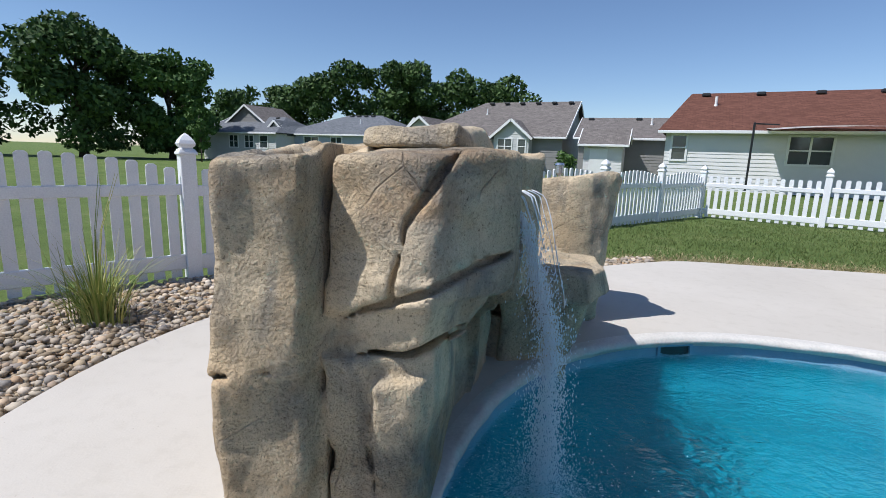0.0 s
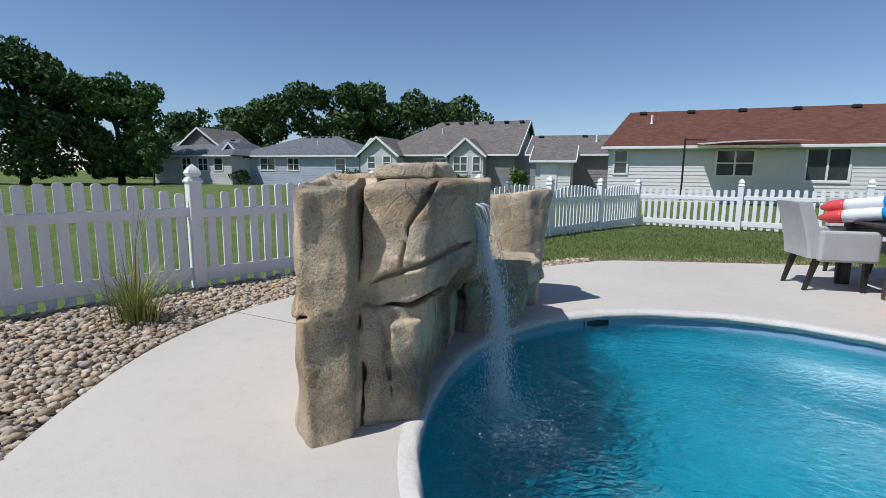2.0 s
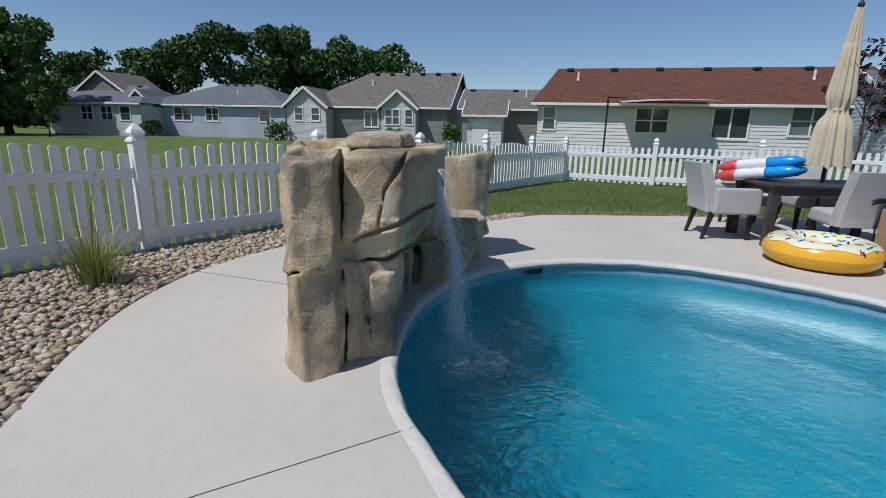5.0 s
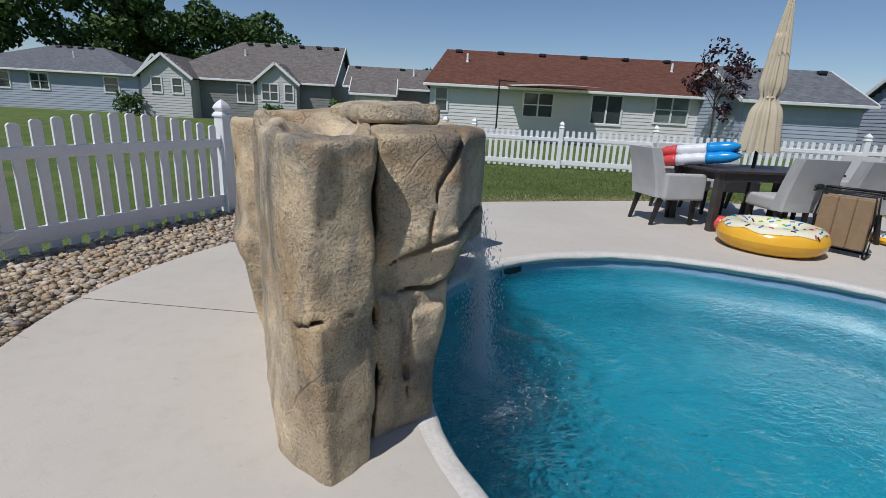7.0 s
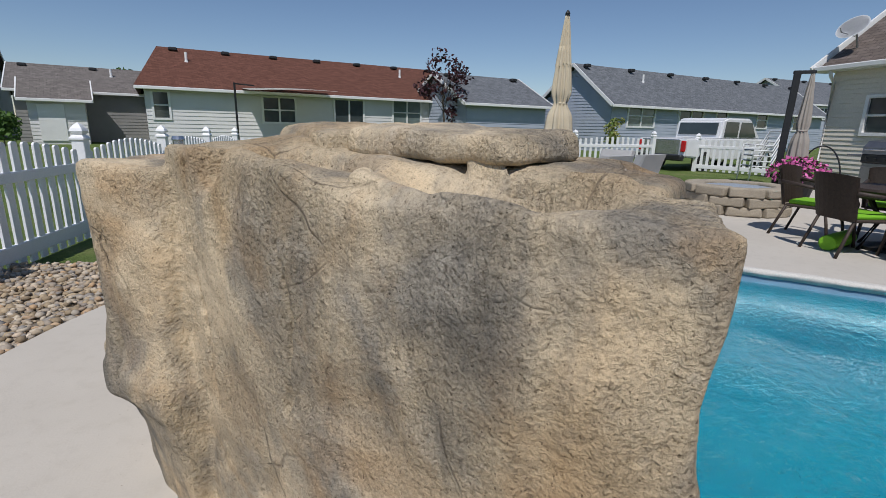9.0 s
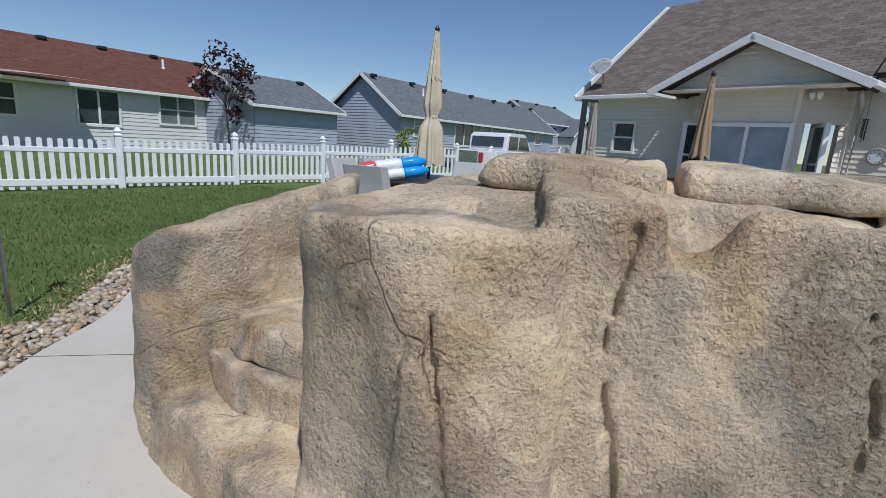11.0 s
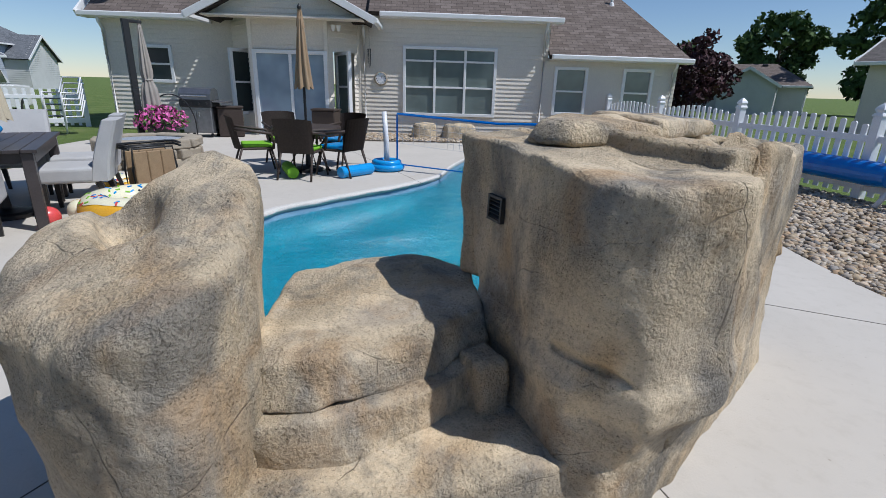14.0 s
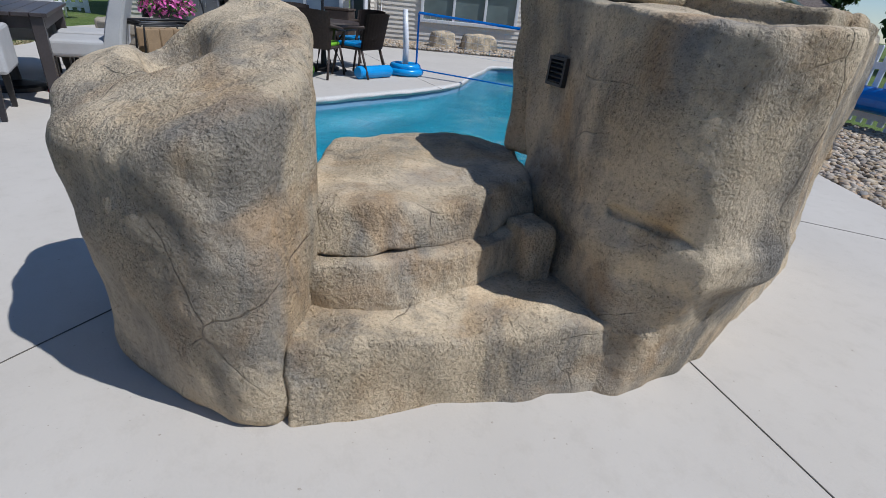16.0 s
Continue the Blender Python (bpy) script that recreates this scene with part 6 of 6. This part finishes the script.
for k in range(10000):
    s = rnd.random() ** 0.8
    spread = rnd.choice((0.012, 0.02, 0.045)) + 0.03 * s
    over = min(1, s * 2.2)
    c = (SPOUT.x + 0.14 * over ** 0.8 + 0.03 * s + rnd.gauss(0, spread * 0.8), SPOUT.y - 0.06 * s + rnd.gauss(0, spread), SPOUT.z - 0.06 - (SPOUT.z - WATER_Z - 0.06) * s)
    blob(vs, fs, c, rnd.uniform(0.0010, 0.0032), rnd.uniform(1.0, 3.5))
for k in range(1100):
    a, d = rnd.uniform(0, 6.283), abs(rnd.gauss(0, 0.24))
    blob(vs, fs, (LANDING.x + d * math.cos(a), LANDING.y + d * math.sin(a), WATER_Z + 0.012 + max(0.0, rnd.gauss(0.0, 0.05)) * math.exp(-d * 3)), rnd.uniform(0.0015, 0.0042))
for k in range(2600):
    a, d = rnd.uniform(0, 6.283), abs(rnd.gauss(0, 0.17))
    blob(vs, fs, (LANDING.x + d * math.cos(a), LANDING.y + d * math.sin(a), WATER_Z - 0.03 - abs(rnd.gauss(0, 0.12))), rnd.uniform(0.002, 0.0075))
stuff_mesh("spray", vs, fs, FALL, fall)

grille = thing("vent_grille", "black plastic vent grille set in the rock", "vent grille", at=look((0.515, 2.405, 0.945), (0.965, 4.03, 0.995)) @ pose(0, 0, 0.018, 0, 180, 0) @ Matrix.Scale(0.75, 4))
part("frame", boxes(((0, 0.058, 0), (0.135, 0.014, 0.03)), ((0, -0.058, 0), (0.135, 0.014, 0.03)), ((0.06, 0, 0), (0.015, 0.11, 0.03)), ((-0.06, 0, 0), (0.015, 0.11, 0.03)), ((0, 0, -0.012), (0.12, 0.11, 0.004))), DARK, grille)
for k in range(5):
    part("slat", boxes(((0, -0.042 + 0.021 * k, 0.004), (0.108, 0.006, 0.018), 0, 0.0), rx=30), DARK, grille)

skim = thing("skimmer_mouth", "dark skimmer opening in the pool rim", "skimmer", at=pose(1.90, 2.97, -0.105, 0, 0, 18))
part("frame", boxes(((0, 0, 0.05), (0.26, 0.03, 0.02)), ((0, 0, -0.05), (0.26, 0.03, 0.02)), ((-0.12, 0, 0), (0.02, 0.03, 0.08)), ((0.12, 0, 0), (0.02, 0.03, 0.08))), BAND, skim)
part("mouth", boxes(((0, 0.01, 0), (0.22, 0.012, 0.08))), DARK, skim)


# ---- gravel ----
PEBBLE = material("mixed river pebbles", 0.75, 0, 0.35)
geo = PEBBLE[1].nodes.new("ShaderNodeNewGeometry")
pc = ramp(PEBBLE[1], geo.outputs["Random Per Island"], [(0.0, (0.24, 0.18, 0.115)), (0.25, (0.45, 0.35, 0.225)), (0.45, (0.34, 0.29, 0.235)), (0.6, (0.56, 0.475, 0.355)), (0.75, (0.26, 0.24, 0.22)), (0.88, (0.50, 0.335, 0.19)), (1.0, (0.64, 0.565, 0.46))])
pc = mix(PEBBLE[1], 0.4, pc, ramp(PEBBLE[1], noise_tex(PEBBLE[1], coords(PEBBLE[1]), 70, 4), [(0.3, (0.6, 0.6, 0.6)), (0.7, (1.2, 1.2, 1.2))]), "MULTIPLY")
PEBBLE[1].links.new(pc, PEBBLE[2].inputs["Base Color"])
PEBBLE = PEBBLE[0]
SOIL = plain("dark stony soil", (0.12, 0.10, 0.08), (0.22, 0.19, 0.15), 25, 0.95, 0, 0.6, 40)

ico = bmesh.new()
bmesh.ops.create_icosphere(ico, subdivisions=1, radius=1)
ICO_V = np.array([v.co[:] for v in ico.verts])
ICO_F = np.array([[v.index for v in f.verts] for f in ico.faces])
ico.free()


def inside_deck(x, y):
    a = math.atan2(y - CENTRE.y, x - CENTRE.x)
    return np.interp(a, ANG, R_DECK, period=2 * math.pi)


def pebble_bed(name, label, spots, seed, size=(0.014, 0.034)):
    rng = np.random.default_rng(seed)
    V, F = [], []
    for i, (x, y, z) in enumerate(spots):
        r = rng.uniform(*size)
        s = np.array([r * rng.uniform(0.9, 1.5), r * rng.uniform(0.75, 1.1), r * rng.uniform(0.45, 0.8)])
        p = ICO_V * (1 + 0.13 * rng.standard_normal((len(ICO_V), 1))) * s
        a, b = rng.uniform(0, 6.28), rng.normal(0, 0.3)
        ca, sa, cb, sb = math.cos(a), math.sin(a), math.cos(b), math.sin(b)
        p = p @ np.array([[1, 0, 0], [0, cb, sb], [0, -sb, cb]]) @ np.array([[ca, sa, 0], [-sa, ca, 0], [0, 0, 1]])
        V.append(p + np.array([x, y, z + s[2] * 0.5]))
        F.append(ICO_F + 12 * i)
    me = bpy.data.meshes.new(name)
    me.from_pydata(np.concatenate(V).tolist(), [], np.concatenate(F).tolist())
    me.materials.append(PEBBLE)
    me.shade_smooth()
    return tagged(new(name, me), label, "gravel", kind="stuff")


LEFT_D = (Vector(CORNER) - Vector(A)).normalized()
LEFT_N = Vector((LEFT_D.y, -LEFT_D.x))
BACK_D = (Vector((7.6, -9.5)) - Vector((-6.1, -1.37))).normalized()
BACK_N = Vector((-BACK_D.y, BACK_D.x))


def in_bed(x, y):
    """Between the deck's edge and the fences, short of the lawn."""
    p = Vector((x, y))
    if (p - Vector(A)).dot(LEFT_N) < 0.02 or (p - Vector((-6.1, -1.37))).dot(BACK_N) < 0.02:
        return False
    if (p - CENTRE).length < inside_deck(x, y) + 0.01:
        return False
    s = (p - Vector(A)).dot(LEFT_D)
    return s < 3.4 or (p - CENTRE).length < inside_deck(x, y) + 0.30


spots = []
rng = np.random.default_rng(5)
for layer in range(2):
    for gx in np.arange(-3.6, 2.4, 0.041):
        for gy in np.arange(-1.9, 6.4, 0.041):
            x, y = gx + rng.uniform(-0.02, 0.02), gy + rng.uniform(-0.02, 0.02)
            if layer and rng.random() < 0.55:
                continue
            if in_bed(x, y):
                spots.append((x, y, -0.03 + 0.016 * layer + rng.uniform(0, 0.008)))
pebble_bed("gravel", "mixed tan and grey river pebbles beside the deck", spots, 1)
spots = []
for gx in np.arange(-4.5, 6.5, 0.062):
    for gy in np.arange(-8.5, -1.2, 0.062):
        x, y = gx + rng.uniform(-0.03, 0.03), gy + rng.uniform(-0.03, 0.03)
        if in_bed(x, y):
            spots.append((x, y, -0.025 + rng.uniform(0, 0.012)))
pebble_bed("gravel", "mixed tan river pebbles in front of the back fence", spots, 2, (0.026, 0.046))
spots = []
for u in np.arange(-6.6, 2.9, 0.07):
    for v in np.arange(0.12, 1.9, 0.07):
        q = HOUSE @ Vector((u + rng.uniform(-0.03, 0.03), v + rng.uniform(-0.03, 0.03), 0))
        spots.append((q.x, q.y, 0.01 + rng.uniform(0, 0.015)))
pebble_bed("gravel", "pale river pebbles along the house wall", spots, 3, (0.03, 0.05))


def bed_soil(poly, z):
    bm = bmesh.new()
    bm.faces.new([bm.verts.new((x, y, z)) for x, y in poly])
    return tagged(link_mesh("soil_bed", bm, SOIL), "dark soil under the gravel", "soil", kind="structure")


p0, p1, p2 = Vector(A) + LEFT_D * 3.4, Vector(A) - LEFT_D * 6.2, Vector((7.0, -9.1))
bed_soil([(p0.x, p0.y), (p1.x + 0.1, p1.y), (p2.x, p2.y), (5.0, -5.2), (2.6, -3.0), (1.0, -1.2), (0, 0), (-0.6, 2.0), (0.2, 3.6), (1.2, 4.6), (1.5, 5.05)], -0.026)
q = [HOUSE @ Vector(c) for c in ((3.0, 0.1, 0), (3.0, 1.95, 0), (-6.7, 1.95, 0), (-6.7, 0.1, 0))]
bed_soil([(c.x, c.y) for c in q], 0.012)
for u, w in ((-0.2, 1.0), (0.75, 0.7)):
    m = HOUSE @ pose(u, 0.9, 0.0, 0, 0, 15)
    ob = carved("landscape_boulder", wander(boulder([(-w / 2, -0.3), (w / 2, -0.25), (w / 2, 0.3), (-w / 2, 0.28)], [(-w / 2.4, -0.22), (w / 2.6, -0.2), (w / 2.6, 0.2), (-w / 2.5, 0.2)], -0.05, 0.42, 0.1), 71), (-0.8, -0.6, -0.1), (0.8, 0.6, 0.6), 0.035, ROCK)
    ob.matrix_basis = m
    tagged(ob, "rounded tan landscape boulder in the gravel", "boulder", "landscape boulders")


# ---- plants ----
LEAF_DARK = leaf_material("dark leaves", (0.024, 0.054, 0.016), (0.092, 0.155, 0.042))
LEAF_MID = leaf_material("green leaves", (0.034, 0.080, 0.019), (0.115, 0.20, 0.048))
LEAF_PURPLE = leaf_material("purple leaves", (0.030, 0.012, 0.016), (0.085, 0.035, 0.04))
PETAL = leaf_material("pink petals", (0.55, 0.08, 0.30), (0.75, 0.22, 0.48))
BLADE = leaf_material("grass blades", (0.11, 0.19, 0.035), (0.42, 0.40, 0.14))
BARK = plain("grey-brown bark", (0.05, 0.04, 0.03), (0.10, 0.08, 0.06), 8, 0.95, 0, 0.7, 30)


def leaves(centres, n, size, seed, squash=1.0):
    """Small bent leaves scattered on and in round clumps (centre, radius)."""
    rng = np.random.default_rng(seed)
    c = np.array([q[0] for q in centres])
    r = np.array([q[1] for q in centres])
    w = r ** 2 / (r ** 2).sum()
    k = rng.choice(len(centres), n, p=w)
    d = rng.standard_normal((n, 3))
    d /= np.linalg.norm(d, axis=1)[:, None]
    rad = r[k] * rng.uniform(0.55, 1.08, n) ** 0.6
    p = c[k] + d * rad[:, None] * np.array([1, 1, squash])
    a = rng.standard_normal((n, 3))
    a /= np.linalg.norm(a, axis=1)[:, None]
    b = np.cross(a, d + 0.6 * rng.standard_normal((n, 3)))
    b /= np.linalg.norm(b, axis=1)[:, None] + 1e-9
    s = size * rng.uniform(0.6, 1.4, n)[:, None]
    v = np.stack([p - a * s, p + b * s * 0.55, p + a * s, p - b * s * 0.55], 1).reshape(-1, 3)
    f = np.arange(4 * n).reshape(-1, 4)
    return v, f


def leaf_part(name, centres, n, size, seed, mat, parent, squash=1.0):
    v, f = leaves(centres, n, size, seed, squash)
    me = bpy.data.meshes.new(name)
    me.from_pydata(v.tolist(), [], f.tolist())
    me.materials.append(mat)
    ob = new(name, me)
    if parent is not None:
        ob.parent = parent
    return ob


def tree(label, at, h, width, seed, mat, n=9000, size=0.22, trunk=0.28, crown_from=0.3, limbs=9, clumps=34):
    t = thing("tree", label, "tree", "trees", at)
    rnd = random.Random(seed)
    bm = tube(bmesh.new(), [(0, 0, -0.2), (0.05, 0, h * 0.2), (-0.05, 0.08, h * 0.5), (0.05, 0, h * 0.85)], [trunk * 1.3, trunk, trunk * 0.7, trunk * 0.15], 10)
    part("trunk", bm, BARK, t, smooth=True)
    cs = []
    for k in range(limbs):
        a = 2.4 * k + rnd.uniform(-0.4, 0.4)
        z0 = h * rnd.uniform(crown_from * 0.8, 0.65)
        reach = width / 2 * rnd.uniform(0.5, 0.85)
        end = (reach * math.cos(a), reach * math.sin(a), min(h * 0.92, z0 + h * rnd.uniform(0.12, 0.35)))
        part("limb", tube(bmesh.new(), [(0, 0, z0), (end[0] * 0.4, end[1] * 0.4, z0 + (end[2] - z0) * 0.6), end], [trunk * 0.4, trunk * 0.25, trunk * 0.06], 6), BARK, t, smooth=True)
        cs.append((end, width * rnd.uniform(0.10, 0.17)))
    for k in range(clumps):
        a, z = rnd.uniform(0, 6.283), rnd.random()
        zz = h * (crown_from + (0.97 - crown_from) * z)
        prof = math.sin(math.pi * min(1, max(0.08, 0.12 + 0.82 * z))) ** 0.55
        r = width / 2 * prof * rnd.uniform(0.35, 0.9)
        cs.append(((r * math.cos(a), r * math.sin(a), zz), width * rnd.uniform(0.09, 0.16)))
    leaf_part("crown", cs, n, size, seed, mat, t, 0.8)
    return t


tree("large dark green broadleaf tree beyond the field", pose(-43, 42, 0), 12.6, 12.5, 1, LEAF_DARK, 17000, 0.26, 0.4, 0.12, 12, 60)
tree("rounded green broadleaf tree at the field edge", pose(-37.5, 47.5, 0), 10.6, 9.5, 2, LEAF_MID, 13000, 0.24, 0.32, 0.08, 10, 46)
tree("large dark green broadleaf tree beyond the field", pose(-53, 36, 0), 12.0, 12.0, 3, LEAF_DARK, 13000, 0.28, 0.4, 0.1, 10, 50)
tree("slim young green tree on the lawn", pose(-30.0, 42.0, 0), 5.0, 2.6, 4, LEAF_MID, 2600, 0.14, 0.07, 0.25, 7, 18)
tree("small purple-leaved tree by the neighbour house", pose(21.3, 20.0, 0), 5.4, 3.4, 6, LEAF_PURPLE, 800, 0.12, 0.06, 0.32, 11, 20)
tree("rounded purple-leaved tree beyond the back fence", pose(15.5, -31.5, 0), 5.2, 5.5, 7, LEAF_PURPLE, 4200, 0.17, 0.14, 0.12, 8, 26)
tree("dark green tree behind the houses", pose(17.0, -52.0, 0), 8.5, 8.0, 8, LEAF_DARK, 4500, 0.3, 0.25, 0.15, 8, 28)
tree("tall dark green tree beside the gable", pose(8.0, -50.0, 0), 12.5, 8.5, 9, LEAF_DARK, 5200, 0.3, 0.3, 0.12, 8, 30)
tree("dark green tree behind the houses", pose(30.0, -60.0, 0), 7.0, 9.0, 10, LEAF_DARK, 4000, 0.3, 0.25, 0.15, 8, 26)

rnd = random.Random(44)
woods = []
for k in range(210):
    x = rnd.uniform(-62, 2)
    top_h = np.interp(x, [-62, -52, -42, -28, -12, -4, 2], [9.0, 10.5, 13.5, 16.2, 14.5, 13.2, 9.5])
    z = rnd.uniform(0.1, 0.93) ** 0.75 * top_h
    woods.append(((x, 84 + rnd.uniform(-5, 5), z), rnd.uniform(1.3, 2.6)))
for k in range(26):
    woods.append(((rnd.uniform(17, 31), 92 + rnd.uniform(-3, 3), rnd.uniform(1, 8.2)), rnd.uniform(1.2, 2.2)))
tagged(leaf_part("woodland", woods, 62000, 0.36, 12, LEAF_DARK, None, 0.85), "dark green belt of trees behind the houses", "woodland", kind="stuff")


def shrub(label, at, r, h, mat, n, size, seed):
    s = thing("shrub", label, "shrub", "shrubs", at)
    rr = random.Random(seed)
    cs = [((rr.uniform(-r, r) * 0.6, rr.uniform(-r, r) * 0.6, h * rr.uniform(0.25, 0.8)), r * rr.uniform(0.3, 0.5)) for _ in range(12)]
    leaf_part("foliage", cs, n, size, seed, mat, s)
    part("stem", tube(bmesh.new(), [(0, 0, -0.1), (0.02, 0, h * 0.5)], [0.04, 0.02], 6), BARK, s)
    return s


shrub("round green hydrangea bush by the grey house", pose(3.3, 34.0, -0.1), 0.9, 1.9, LEAF_MID, 900, 0.11, 3)
shrub("low green shrub by the neighbour house", pose(-1.0, 41.0, -0.1), 0.8, 1.3, LEAF_MID, 500, 0.12, 4)
shrub("low green shrub by the neighbour house", pose(-11.5, 43.5, -0.1), 1.1, 1.6, LEAF_DARK, 700, 0.13, 5)
shrub("low green shrub by the neighbour house", pose(-26.0, 50.5, -0.1), 1.2, 1.4, LEAF_DARK, 700, 0.13, 6)
shrub("yellow flowering shrub by the drive", pose(27.0, 12.2, -0.1), 0.6, 2.6, BLADE, 500, 0.1, 7)


def grass_clump(at):
    g = thing("ornamental_grass", "tuft of green ornamental grass with dry tips in gravel", "grass tuft", at=at)
    rr = random.Random(14)
    bm = bmesh.new()
    for k in range(330):
        a = rr.uniform(0, 6.283)
        d0 = abs(rr.gauss(0, 0.06))
        L = rr.uniform(0.22, 0.58)
        lean = rr.uniform(0.15, 1.0)
        w = rr.uniform(0.003, 0.006)
        base = Vector((d0 * math.cos(a), d0 * math.sin(a), 0))
        out = Vector((math.cos(a + rr.uniform(-0.5, 0.5)), math.sin(a + rr.uniform(-0.5, 0.5)), 0))
        sd = Vector((-out.y, out.x, 0)) * w
        prev = None
        for i in range(6):
            s = i / 5
            p = base + out * (L * lean * s ** 1.5 * 0.75) + Vector((0, 0, L * (s - 0.45 * lean * s * s)))
            ww = sd * (1 - s * 0.9)
            cur = (bm.verts.new(p - ww), bm.verts.new(p + ww))
            if prev:
                bm.faces.new((prev[0], prev[1], cur[1], cur[0]))
            prev = cur
    ob = part("blades", bm, BLADE, g)
    tagged(ob, kind="stuff")
    bm = bmesh.new()
    for k in range(5):
        a = rr.uniform(0, 6.28)
        tube(bm, [(0, 0, 0.1), (0.05 * math.cos(a), 0.05 * math.sin(a), 0.5), (0.14 * math.cos(a), 0.14 * math.sin(a), 0.78)], [0.003, 0.002, 0.001], 4)
    part("seed_stalks", bm, BLADE, g)
    return g


grass_clump(pose(-1.97, 2.28, -0.03) @ Matrix.Scale(1.3, 4))

flowers = thing("flower_pot", "pot of bright pink petunias beside the fire pit", "flower pot", at=pose(10.75, 1.62, 0))
part("pot", lathe(bmesh.new(), [(0.20, 0), (0.22, 0.02), (0.30, 0.42), (0.33, 0.45), (0.33, 0.50), (0.29, 0.48)], n=20), DARK, flowers)
cs = [((0.30 * math.cos(a) * q, 0.30 * math.sin(a) * q, 0.58 + 0.16 * (1 - q)), 0.20) for a in np.linspace(0, 6.28, 9) for q in (0.35, 1.0)]
leaf_part("leaves", cs, 900, 0.045, 31, LEAF_MID, flowers, 0.8)
leaf_part("blossoms", [(c, r * 1.12) for c, r in cs], 1500, 0.045, 32, PETAL, flowers, 0.8)
hoop = thing("garden_hoop", "dark metal plant hoop behind the flowers", "plant hoop", at=pose(11.15, 1.35, 0, 0, 0, 40))
part("hoop", tube(bmesh.new(), [(0.55 * math.cos(a), 0, 0.45 + 0.62 * math.sin(a)) for a in np.linspace(0, math.pi, 18)], 0.014, 6), IRON, hoop)
for x in (-0.55, 0.55):
    part("leg", tube(bmesh.new(), [(x, 0, 0), (x, 0, 0.45)], 0.014, 6), IRON, hoop)
lamp = thing("solar_stake_light", "small chrome solar stake light at the fence", "garden light", at=pose(1.2, 5.55, -0.04))
part("stake", tube(bmesh.new(), [(0, 0, 0), (0, 0, 1.05)], 0.012, 8), STEEL, lamp)
part("head", lathe(bmesh.new(), [(0.03, 1.02), (0.05, 1.05), (0.05, 1.13), (0.06, 1.14), (0.05, 1.17)], n=14), CHROME, lamp)

# short grass near the deck
rng = np.random.default_rng(77)
V, F = [], []
count = 0
while count < 26000:
    x, y = rng.uniform(0.8, 9.5), rng.uniform(4.8, 12.0)
    p = Vector((x, y))
    if (p - CENTRE).length < inside_deck(x, y) + 0.12 + 0.15 * rng.random() or (p - Vector(CORNER)).dot(Vector((0.51, 0.86))) > -0.05:
        continue
    if rng.random() > 1.4 - 0.11 * (y - 4.0):
        continue
    a, h = rng.uniform(0, 6.283), rng.uniform(0.02, 0.055)
    z = ground_z(x, y)
    c, s = math.cos(a) * 0.006, math.sin(a) * 0.006
    n = len(V)
    V += [(x - c, y - s, z), (x + c, y + s, z), (x + rng.normal(0, 0.02), y + rng.normal(0, 0.02), z + h)]
    F.append((n, n + 1, n + 2))
    count += 1
LAWN = leaf_material("lawn blades", (0.055, 0.095, 0.022), (0.16, 0.19, 0.06))
stuff_mesh("lawn_grass", V, F, LAWN, None, "short green lawn blades", "grass")

V, F = [], []
rng = np.random.default_rng(78)
while len(F) < 9000:
    a = rng.uniform(0.55, 1.95)
    r = np.interp(a, ANG, R_DECK, period=2 * math.pi) + 0.02 + abs(rng.normal(0, 0.28))
    x, y = CENTRE.x + r * math.cos(a), CENTRE.y + r * math.sin(a)
    z = ground_z(x, y)
    b, h = rng.uniform(0, 6.283), rng.uniform(0.01, 0.04)
    c, s = math.cos(b) * 0.008, math.sin(b) * 0.008
    n = len(V)
    V += [(x - c, y - s, z), (x + c, y + s, z), (x + rng.normal(0, 0.03), y + rng.normal(0, 0.03), z + h)]
    F.append((n, n + 1, n + 2))
STRAW = leaf_material("dry straw", (0.24, 0.19, 0.09), (0.45, 0.38, 0.22))
stuff_mesh("dry_grass", V, F, STRAW, None, "dry straw-coloured grass along the deck edge", "dry grass")
